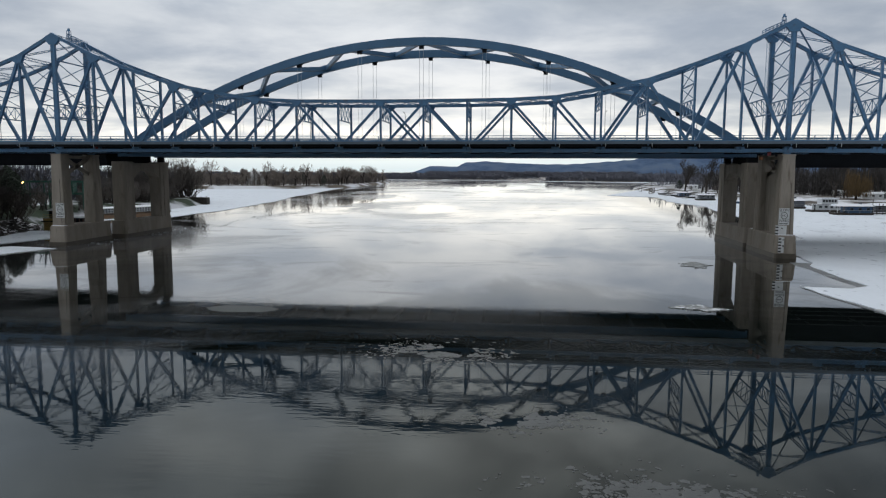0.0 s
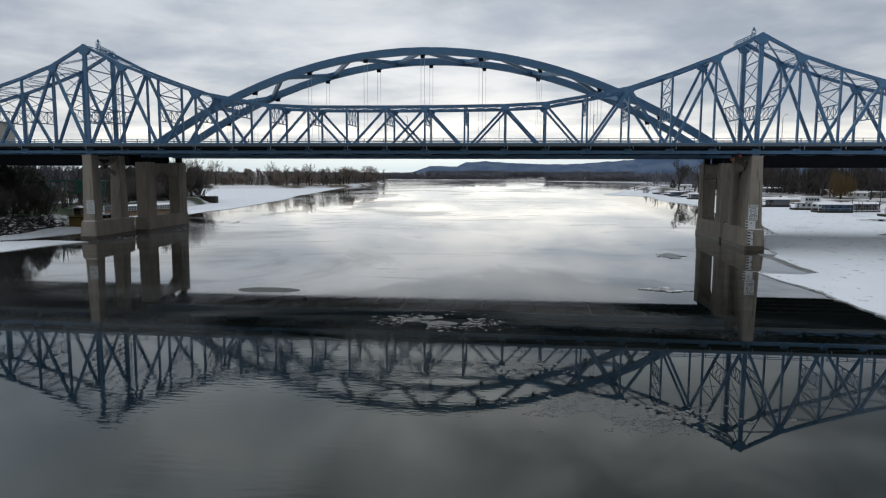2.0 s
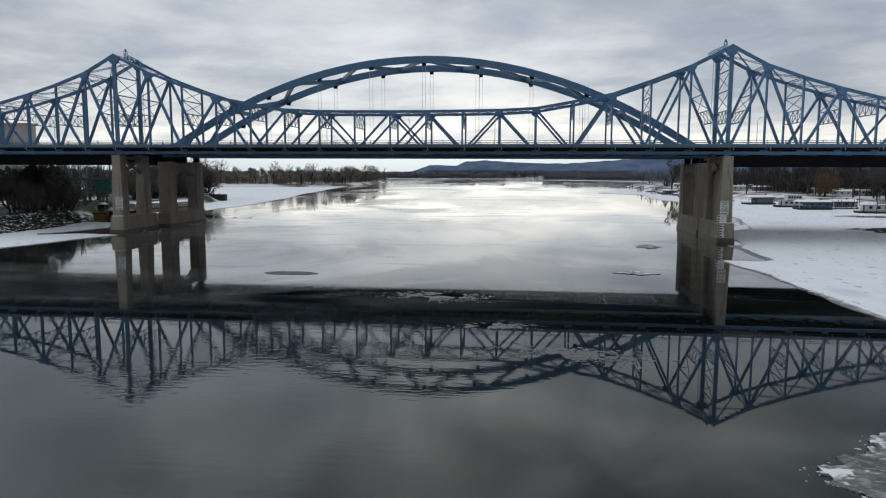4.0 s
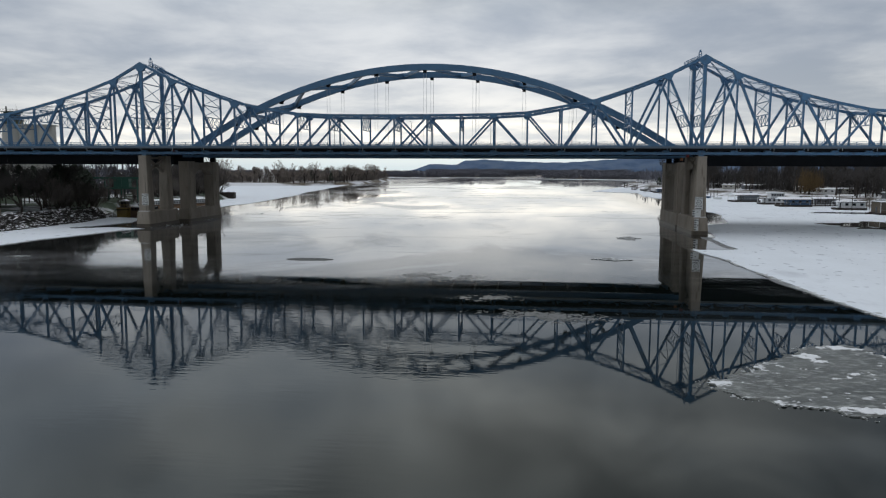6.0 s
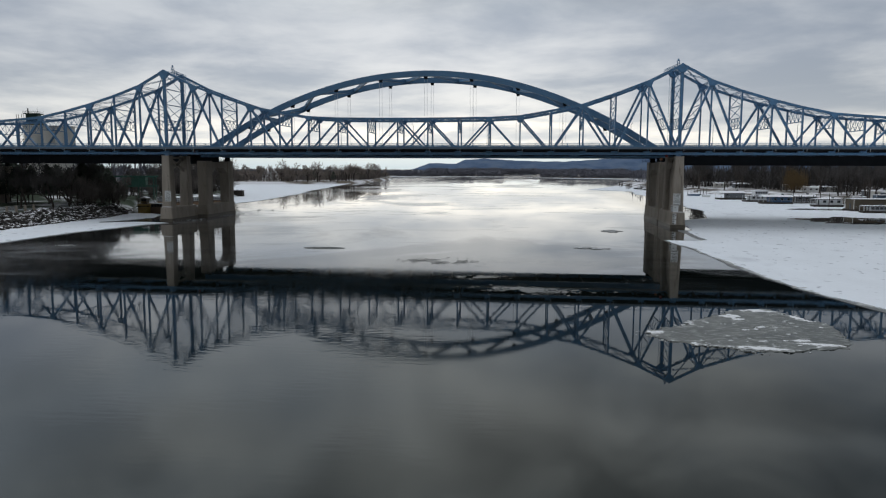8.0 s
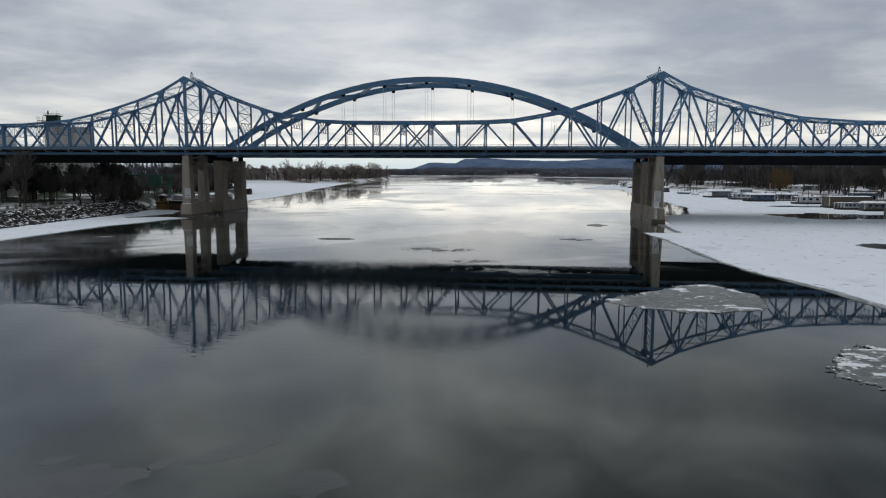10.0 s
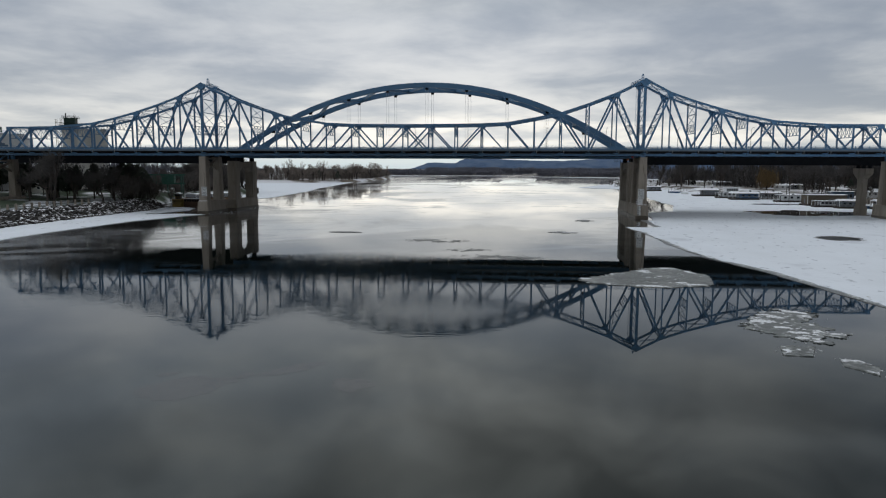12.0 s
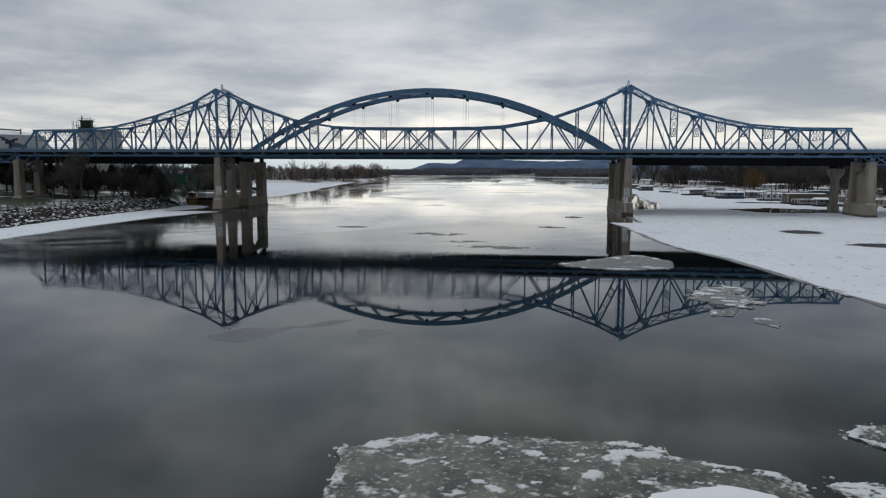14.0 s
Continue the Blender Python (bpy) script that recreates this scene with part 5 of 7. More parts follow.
floe([(56.4, -151.6), (58.8, -147.5), (61.5, -144.2), (64.5, -143.6), (66.1, -146), (64, -149.6), (64.6, -152.6), (64.4, -155.7), (62, -158.9), (59.6, -158.2), (58, -156.2), (56.8, -154.2)], 8, "grey ice floe with long streaks of white slush", 0.16, 1.7, 0.45, 0.3,
     spots=((58.8, -150.4, 1.6, 0.6, 0), (64, -145.2, 2.2, 0.5, -25), (60, -153, 0.9, 0.4, 0), (61, -155.2, 0.9, 0.4, 0), (60.2, -147, 0.8, 0.3, 0), (60.9, -158.6, 1.0, 0.25, 0)))
floe([(57.1, -160.4), (60.3, -160.3), (58.7, -163.8), (56.3, -163.8)], 14, "small squarish pan of pale ice", 0.1, 0.14, 0.5, 0.5, spots=((57.1, -162.2, 0.4, 0.8, 0), (59.6, -162, 0.25, 1.0, 25)))
floe([(60.6, -164.2), (61.9, -164.8), (62.8, -166.6), (61.6, -169), (60, -166.6)], 21, "small wedge of pale ice", 0.1, 0.2, 0.5, 0.5)
big = floe([(25.8, -209.1), (25.4, -204.4), (25.0, -203.1), (27.4, -201.7), (30.4, -200.4), (34.7, -200.3), (38, -200.6), (40.4, -200.9), (41.5, -200.4), (42.9, -200.8), (44.0, -202.2), (46.4, -203), (49.1, -203.6), (49.8, -205.5), (50, -208), (49.6, -212), (38, -216), (27, -213)],
           30, "very large grey ice floe with snow and slush on it", 0.14, 0.35, 0.17, 0.35, GREY_ICE,
           spots=((39.2, -205.3, 0.55, 0.75, 15), (40.6, -203.0, 0.7, 0.9, -30), (42.2, -202.2, 1.9, 0.5, -8), (41.3, -200.9, 1.1, 0.4, 0), (27.3, -202.6, 1.0, 0.5, 15), (29.4, -201.4, 1.9, 0.4, 28), (48.6, -204, 0.9, 0.4, -30), (46.5, -203.4, 1.2, 0.2, -12)))
floe([(54.9, -197.9), (56.4, -196.3), (59, -195.9), (60.5, -197.5), (58.5, -199.8), (56.3, -199.8)], 41, "grey ice pan with a white rim", 0.12, 0.3, 0.4, 0.4, GREY_ICE, spots=((55.3, -198.2, 0.3, 0.8, -40),))
floe([(50.9, -205.2), (51.8, -204.6), (54.6, -204.4), (55.4, -205.6), (53.4, -206.8), (51.4, -206.1)], 47, "thin grey ice pan with a white edge", 0.12, 0.25, 0.4, 0.4, GREY_ICE, spots=((52.4, -205, 1.2, 0.25, -6),))
floe([(40.8, -52.7), (44.1, -50.2), (48.2, -53.2), (44.9, -54.8)], 52, "thin pale ice pan drifting near the pier", 0.2, 0.8, 0.6, 0.4, spots=((46.6, -53.4, 1.6, 0.4, 0),))
floe([(50.6, -14.2), (54, -9.5), (56, -14), (53.1, -18.4)], 57, "thin broken ring of pale ice near the pier", 0.25, 1.2, 0.3, 0.1)
floe([(-64, -62.5), (-61.5, -61), (-60, -62.2), (-62, -63.2)], 66, "small pale ice pan near the rocky bank", 0.15, 0.3, 0.5, 0.3)
drifted = Shape()
drifted.prism(blob(45.2, -208.6, 4.0, 2.75, 0, 4, n=60, rough=0.16), 0.04, 0.2, 0.9)
part("snow_patch", drifted, ROOF_SNOW, big, "smooth patch of fresh snow")


def thin_pan(cx, cy, a, b, turn, seed, label, mat=None, ragged=0.12, top=0.012):
    o = wavy(blob(cx, cy, a, b, turn, seed, n=40, rough=ragged), 0.3, 0.2, seed, 0.8)
    s = Shape()
    n = len(o)
    s.add([(x, y, -0.02) for x, y in o] + [(x, y, top) for x, y in o], [tuple(range(n, 2 * n))] + [(k, (k + 1) % n, n + (k + 1) % n, n + k) for k in range(n)])
    return solid("thin_ice_pan", s, mat or FRAZIL, label, "ice", group="thin ice pans")


def frazil_raft(cx, cy, a, b, turn, seed, label, count=1300):
    """A loose raft of small flat plates, dense in the middle and ragged outside."""
    rng = random.Random(seed)
    s = Shape()
    c, e = math.cos(radians(turn)), math.sin(radians(turn))
    for k in range(count):
        u, v = rng.gauss(0, 0.55), rng.gauss(0, 0.5)
        if noise.noise(Vector((u * 1.6, v * 1.6, seed))) < -0.12:
            continue
        x, y = u * a, v * b
        fleck(s, rng, cx + x * c - y * e, cy + x * e + y * c, 0.012 + 0.0001 * (k % 90), 0.17 * min(3.0, rng.lognormvariate(-0.2, 0.7)) * (1.3 - 0.5 * min(1, math.hypot(u, v))), 0.02)
    return solid("frazil_raft", s, FRAZIL, label, "ice", group="frazil rafts", kind="stuff")


thin_pan(-8.9, -59.6, 4.4, 1.9, 0, 71, "oval pan of thin grey ice", OVAL_ICE, 0.12)
for x, y, a, b, turn, k in ((9.0, -178, 3.4, 2.3, 32, 1), (15.7, -172.4, 3.0, 0.9, 48, 2), (21.2, -175.8, 1.7, 1.4, -20, 3), (12.4, -174.6, 0.6, 0.9, -30, 4), (6.4, -174.9, 0.9, 0.5, 40, 5)):
    thin_pan(x, y, a, b, turn, 110 + k, "thin matte skin of new ice on the dark water", SKIN_ICE, 0.35, 0.004)
for x, y, a, b, turn, n in ((16, -76, 5.5, 3.2, -6, 1500), (24, -92, 3.5, 1.8, 4, 700), (31, -102, 6.5, 3.0, -4, 1500)):
    frazil_raft(x, y, a, b, turn, 70 + n % 97 + x, "loose raft of matte grey frazil ice plates", n)
for x, y, a, b, s, mat, label in ((106.5, -59.5, 5.6, 4.6, 91, DARK_ICE, "dark bare patch in the snow-covered ice"), (112, -89, 7.0, 3.2, 98, DARK_ICE, "dark bare patch in the snow-covered ice"),
                                (138, 32, 20, 14, 92, WATER, "dark open pool in the snow-covered ice"), (150, 92, 14, 6, 97, WATER, "dark open pool in the snow-covered ice")):
    solid("meltwater_pool", Shape().prism(blob(x, y, a, b, 0, s, rough=0.45), 0.1, 0.152, 0.995), mat, label, "pool", group="pools in the ice")

# a thin wet apron outside the snowy sheet
APRON = [(63.0, -36.2), (63.2, -43), (64.7, -52), (64.9, -75), (68.0, -102), (72.0, -114), (74.4, -132), (77.8, -156), (82.6, -190), (91.5, -240), (104.5, -330), (112, -330), (98, -240), (88, -190), (84, -156), (81, -132), (78, -114), (74, -102), (71, -75), (71, -52), (70, -44)]
sheet("ice_apron", APRON, 0.05, WET_ICE, "thin wet grey apron along the snowy ice edge", seed=11.0, step=0.8, rough=0.7)

# broken brash ice along the open edges of the sheets
rubble = Shape()
rub_rng = random.Random(19)
for line, count in (([(63.6, -35.5), (65.3, -52), (65.5, -75), (68.5, -102), (72.5, -114), (75, -132), (78.3, -156), (83, -190)], 2600), ([(-70.3, -7), (-73, -13.5), (-75.1, -26), (-77.8, -37), (-78.5, -70), (-76.5, -103)], 900), ([(-74.6, -3.6), (-70.2, -2.4), (-68.9, 12), (-67.6, 22), (-67, 34), (-66, 50), (-64, 80), (-62, 120)], 700)):
    dense = wavy(line, 0.5, 0.9, 2.0)
    for _ in range(count):
        x, y = rub_rng.choice(dense[:int(len(dense) * 0.55)])
        heap = noise.noise(Vector((x * 0.12, y * 0.12, 4)))
        if heap < -0.1:
            continue
        away = abs(rub_rng.gauss(0, 0.5 + 1.2 * max(0, heap)))
        side = 1 if line[0][0] > 0 else -1
        if count == 700:
            away = rub_rng.gauss(0, 3.0)
        fleck(rubble, rub_rng, x + side * (away - 0.5), y + rub_rng.gauss(0, 0.4 if count != 700 else 3.0), 0.1, 0.24 * min(2.4, rub_rng.lognormvariate(-0.3, 0.6)), 0.14)
solid("brash_ice", rubble, SLUSH, "broken grey-white brash ice along the sheet edges", "ice", kind="stuff")

# ---- rocks along the bank under the bridge ----
rock_rng = random.Random(11)


def rock_mesh(seed):
    rng = random.Random(seed)
    bm = bmesh.new()
    bmesh.ops.create_icosphere(bm, subdivisions=1, radius=1.0)
    for v in bm.verts:
        v.co *= 0.75 + 0.5 * rng.random()
        v.co = Vector((v.co.x * 1.25, v.co.y, v.co.z * 0.62))
    return bm


rock_data = []
for k in range(8):
    bm = rock_mesh(k)
    me = bpy.data.meshes.new("boulder")
    bm.to_mesh(me)
    bm.free()
    me.materials.append(ROCK_OBJECT)
    rock_data.append(me)


def bank_x(y):
    for (x0, y0), (x1, y1) in zip(WEST[1:], WEST[2:]):
        if y0 <= y <= y1:
            return x0 + (x1 - x0) * (y - y0) / (y1 - y0)
    return WEST[1][0]


riprap = thing("riprap", "bank of dark broken stones dusted with snow", "riprap", kind="structure")
heap = Shape()
for k in range(3000):
    y = rock_rng.uniform(-125, 40)
    f = rock_rng.random()
    x = bank_x(y) + 1.5 - f * (9.0 if y < 20 else 6.0)
    r = rock_rng.uniform(0.38, 1.05) * (1.5 if rock_rng.random() < 0.07 else 1)
    d = max(0.0, min(1.0, (bank_x(y) - x) / 7.0))
    z = 3.1 * (d * d * (3 - 2 * d)) ** 0.8 * 0.93 + 0.12
    m = Matrix.LocRotScale((x, y, z), Euler((rock_rng.uniform(-0.6, 0.6), rock_rng.uniform(-0.6, 0.6), rock_rng.uniform(0, 6.28))), (r, r, r))
    me = rock_data[k % 8]
    if -75 < y < -40 and f < 0.55 and len(riprap.children) < 290:
        ob = part("boulder", me, ROCK_OBJECT, riprap)
        ob.matrix_basis = m
    else:
        heap.add([m @ v.co for v in me.vertices], [tuple(p.vertices) for p in me.polygons])
tagged(part("loose_stones", heap, ROCK, riprap), kind="stuff")

# ---- trees ----


def twig_bar(shape, a, b, r):
    d = (b - a).normalized()
    s = d.orthogonal().normalized() * r
    u = d.cross(s)
    shape.add([a + s, a - s * 0.5 + u * 0.87, a - s * 0.5 - u * 0.87, b], [(0, 1, 3), (1, 2, 3), (2, 0, 3)])


def bare_tree(seed, height, depth, spread, twig, fork=3, lift=0.15, bole=0.2, stems=1):
    """Trunk and limbs in one shape, fine twigs in another; the whole is brought to its height."""
    rng = random.Random(seed)
    wood, twigs = Shape(), Shape()

    def grow(p, d, length, r, level):
        bend = Vector((rng.gauss(0, 0.13), rng.gauss(0, 0.13), rng.gauss(0, 0.06)))
        mid = p + d * length * 0.5
        d2 = (d + bend).normalized()
        q = mid + d2 * length * 0.5
        target = twigs if level >= depth - 2 else wood
        n = 6 if level == 0 else (4 if level == 1 else 3)
        if level >= depth - 2:
            twig_bar(target, p, q, r)
        else:
            target.tube(p, mid, r, r * 0.88, n)
            target.tube(mid, q, r * 0.88, r * 0.72, n)
        if level >= depth:
            return
        count = fork + (1 if rng.random() < 0.4 else 0)
        for k in range(count):
            base = q if k < 2 else p.lerp(q, rng.uniform(0.45, 0.95))
            az = rng.uniform(0, 6.283)
            tilt = rng.uniform(0.3, 0.85) * spread * (0.5 if k == 0 else 1.0)
            s = d2.orthogonal().normalized()
            s = (s * math.cos(az) + d2.cross(s) * math.sin(az)).normalized()
            nd = (d2 * math.cos(tilt) + s * math.sin(tilt) + Vector((0, 0, lift))).normalized()
            grow(base, nd, length * rng.uniform(0.6, 0.88) * (0.85 if level == 0 and bole > 0.25 else 1), max(twig, r * rng.uniform(0.45, 0.65)), level + 1)

    for k in range(stems):
        lean = 0.05 if stems == 1 else 0.42
        foot = Vector((0, 0, -0.3)) + (Vector((rng.gauss(0, 0.1), rng.gauss(0, 0.1), 0)) if stems > 1 else Vector())
        grow(foot, Vector((rng.gauss(0, lean), rng.gauss(0, lean), 1)).normalized(), height * bole * (1 if stems == 1 else rng.uniform(0.7, 1.1)), height * 0.02 / stems ** 0.5, 0)
    tall = max(v[2] for v in twigs.v)
    for s in (wood, twigs):
        s.v = [(x * (0.5 + 0.5 * height / tall), y * (0.5 + 0.5 * height / tall), z * height / tall if z > 0 else z) for x, y, z in s.v]
    return wood, twigs


def tree_kind(name, seed, height, depth, spread, twig, fork, label, twig_mat=None, lift=0.15, bole=0.2, stems=1):
    wood, twigs = bare_tree(seed, height, depth, spread, twig, fork, lift, bole, stems)
    t = thing(name, label, "tree", group="bare trees")
    part("trunk", wood, BARK, t)
    part("crown", twigs, twig_mat or TWIGS, t)
    return t


def remove(t):
    for o in (*t.children_recursive, t):
        bpy.data.objects.remove(o)


kinds = [tree_kind("bare_tree", 20 + k, 13 + 2 * (k % 3), 6, 0.95 + 0.1 * (k % 3), 0.034, 3, "leafless grey-brown deciduous tree on the winter bank") for k in range(6)]
far_kinds = [tree_kind("bare_tree", 40 + k, 16 + 2 * (k % 3), 5, 0.9 + 0.08 * (k % 2), 0.06, 3, "leafless brown tree standing in snow", FAR_TWIGS, 0.2, 0.24) for k in range(6)]
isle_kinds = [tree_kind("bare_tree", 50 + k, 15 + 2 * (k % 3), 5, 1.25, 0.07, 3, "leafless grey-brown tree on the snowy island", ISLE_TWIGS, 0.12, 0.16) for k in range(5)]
shrubs = [tree_kind("bare_shrub", 60 + k, 6 + k, 4, 0.9, 0.026, 3, "dense leafless grey-brown thicket on the bank", BRUSH, 0.25, 0.22, 4) for k in range(4)]


def conifer(seed, height):
    rng = random.Random(seed)
    t = thing("pine_tree", "dark green pine tree with snow on the ground below", "tree", group="pines")
    part("trunk", Shape().tube((0, 0, -0.3), (0, 0, height * 0.95), height * 0.02, 0.04, 6), BARK, t)
    c = Shape()
    for k in range(520):
        f = rng.random()
        z = height * (0.3 + 0.7 * f)
        lump = 1 + 0.35 * noise.noise(Vector((f * 4, seed, 0)))
        r = (max(0.0, 1 - (f * 1.02) ** 2.4) * (0.45 + min(1, f * 3) * 0.55)) * height * 0.27 * lump * rng.uniform(0.4, 1.0) + 0.15
        a = rng.uniform(0, 6.283)
        p = Vector((r * math.cos(a), r * math.sin(a), z - 0.12 * r + rng.uniform(-0.3, 0.3)))
        w = rng.uniform(0.5, 1.05)
        d = Vector((math.cos(a + rng.uniform(-0.6, 0.6)), math.sin(a + rng.uniform(-0.6, 0.6)), rng.uniform(-0.35, 0.25)))
        s = d.cross(Vector((0, 0, 1))).normalized()
        c.add([p - d * w * 0.5, p + s * w * 0.45, p + d * w * 0.8, p - s * w * 0.45, p + Vector((0, 0, w * 0.35)), p - Vector((0, 0, w * 0.25))],
              [(0, 1, 4), (1, 2, 4), (2, 3, 4), (3, 0, 4), (1, 0, 5), (2, 1, 5), (3, 2, 5), (0, 3, 5)])
    part("crown", c, NEEDLES, t)
    return t


pines = [conifer(80 + k, 13 + k) for k in range(3)]


def scatter(sources, places, seed, lo=0.8, hi=1.2):
    rng = random.Random(seed)
    for x, y, z in places:
        if x < -100 and y < 230:
            z = west_z(x, y)
        s = rng.uniform(lo, hi)
        ob = copy_thing(rng.choice(sources), pose(x, y, z, 0, 0, rng.uniform(0, 360)))
        ob.scale = (s * rng.uniform(0.9, 1.1), s * rng.uniform(0.9, 1.1), s)


def strew(x0, x1, y0, y1, n, seed, z):
    rng = random.Random(seed)
    return [(rng.uniform(x0, x1), rng.uniform(y0, y1), z) for _ in range(n)]


# the park under the west spans
scatter(pines, [(-138, 22, 4.1), (-146, 40, 4.1), (-133, 50, 4.1), (-160, 30, 4.1), (-166, 50, 4.1), (-152, 62, 4.1), (-141, 70, 4.1), (-175, 44, 4.1), (-156, 26, 4.1), (-170, 24, 4.1), (-148, 54, 4.1), (-136, 36, 4.1), (-131, 28, 4.1), (-150, 34, 4.1), (-144, 20, 4.1), (-126, 40, 4.1), (-164, 16, 4.1), (-180, 30, 4.1), (-188, 44, 4.1), (-196, 30, 4.1)] + strew(-215, -150, 48, 84, 18, 77, 4.1), 1, 0.8, 1.1)
scatter(pines, [(-121, 30, 4), (-127, 34, 4), (-134, 44, 4), (-140, 30, 4), (-147, 28, 4), (-129, 56, 4), (-154, 20, 4), (-161, 40, 4), (-137, 60, 4), (-168, 58, 4), (-119, 46, 4), (-124, 52, 4)], 71, 0.75, 1.0)
scatter(shrubs, strew(-114, -109, 8, 34, 9, 72, 3.2) + strew(-124, -114, 34, 60, 9, 73, 3.4), 74, 0.8, 1.25)
scatter(kinds, [(-126, 8, 4.1), (-136, 10, 4.1), (-122, 34, 4.0), (-132, 18, 4.1), (-128, 48, 4.1), (-140, 4, 4.1), (-150, 14, 4.1), (-158, 44, 4.1), (-168, 36, 4.1)], 2, 0.72, 0.95)
scatter(kinds, [(-112, -22, 4.0), (-111, 2, 4.0), (-114, 14, 4.0), (-119, 22, 4.0), (-126, -6, 4.0), (-122, 38, 4.0)], 23, 0.95, 1.15)
scatter(shrubs, strew(-124, -112, 26, 44, 10, 34, 3.9) + strew(-140, -122, 66, 100, 12, 3, 3.7) + strew(-137, -127, 100, 150, 24, 31, 2.8) + strew(-130, -124, 118, 150, 10, 33, 1.6), 4, 0.7, 1.25)
scatter(shrubs, strew(-150, -131, 148, 188, 46, 35, 1.6), 24, 1.5, 2.3)
scatter(shrubs, strew(-146, -129, 112, 150, 22, 41, 2.4), 42, 1.2, 1.8)
scatter(kinds, strew(-165, -122, 84, 158, 14, 5, 3.6) + strew(-150, -128, 104, 150, 12, 55, 3.6) + strew(-158, -134, 150, 190, 24, 56, 3.0), 6, 0.75, 1.1)
scatter(kinds, strew(-220, -150, 60, 120, 12, 7, 4.1), 8, 0.9, 1.1)
# the island
scatter(isle_kinds, strew(-225, -150, 440, 500, 20, 9, 2.4) + strew(-160, -140, 480, 690, 26, 10, 2.4) + strew(-330, -225, 415, 470, 16, 12, 2.4), 11, 0.7, 1.1)
scatter(isle_kinds, [(-177, 436, 2.4), (-158, 440, 2.2), (-205, 425, 2.4), (-140, 478, 1.8), (-238, 428, 2.4), (-190, 430, 2.4), (-150, 455, 2.2), (-220, 422, 2.4), (-255, 420, 2.4), (-138, 500, 1.8), (-136, 560, 1.8), (-140, 620, 1.8), (-168, 440, 2.2)], 12, 0.9, 1.3)
scatter(shrubs, strew(-250, -165, 418, 445, 26, 36, 1.8) + strew(-160, -140, 450, 520, 16, 37, 1.6) + strew(-142, -136, 520, 690, 26, 38, 1.6), 39, 0.7, 1.4)
scatter(pines, [(-146, 452, 2.0), (-170, 470, 2.4)], 13, 0.6, 0.8)
# the marina shore
scatter(shrubs, strew(188, 250, 90, 280, 30, 44, 2.3) + strew(140, 190, 290, 400, 14, 45, 2.3), 46, 0.45, 0.9)
scatter(far_kinds, strew(190, 262, 120, 310, 48, 14, 2.3) + strew(140, 240, 300, 440, 34, 15, 2.3) + strew(205, 290, 20, 130, 26, 16, 2.3), 17, 0.9, 1.35)
scatter(far_kinds, [(212, 92, 2.3), (222, 98, 2.3), (218, 88, 2.3), (243, 90, 2.3), (250, 96, 2.3)], 22, 1.55, 1.8)
scatter(kinds, [(196, 210, 2.3), (205, 190, 2.3), (212, 160, 2.3), (190, 240, 2.3), (218, 150, 2.3), (226, 138, 2.3), (232, 118, 2.3), (214, 110, 2.3), (222, 92, 2.3), (240, 84, 2.3), (160, 262, 2.2), (150, 285, 2.2), (142, 330, 2.2), (136, 350, 2.2), (200, 130, 2.3), (208, 80, 2.3)], 18, 1.0, 1.4)
scatter(pines, [(131, 345, 2.0), (215, 175, 2.3)], 19, 0.45, 0.6)
for t in kinds + isle_kinds + far_kinds + shrubs + pines:
    remove(t)


def willow(x, y, z, seed):
    rng = random.Random(seed)
    t = thing("willow_tree", "weeping willow with ochre hanging twigs by the marina", "tree", at=(x, y, z))
    wood = Shape().tube((0, 0, -0.3), (0.3, 0, 5), 0.6, 0.42, 8)
    hang = Shape()
    for k in range(12):
        a = k * 0.52 + rng.uniform(-0.2, 0.2)
        r = rng.uniform(2.5, 6.0)
        e = Vector((r * math.cos(a), r * math.sin(a), rng.uniform(9, 13.0)))
        wood.tube((0.3, 0, rng.uniform(3.5, 5)), e * 0.7, 0.25, 0.14, 5).tube(e * 0.7, e, 0.14, 0.06, 4)
        for _ in range(85):
            p = e * rng.uniform(0.62, 1.1) + Vector((rng.gauss(0, 1.3), rng.gauss(0, 1.3), rng.gauss(0.3, 0.9)))
            n = rng.uniform(2.5, 7.0)
            q = p + Vector((rng.gauss(0, 0.5) + p.x * 0.07, rng.gauss(0, 0.5) + p.y * 0.07, -min(n, p.z - 1.5)))
            hang.tube(p, q, 0.06, 0.03, 3)
    part("trunk", wood, BARK, t)
    part("crown", hang, WILLOW, t, "ochre hanging twigs")
    return t


willow(186, 219, 2.2, 3)


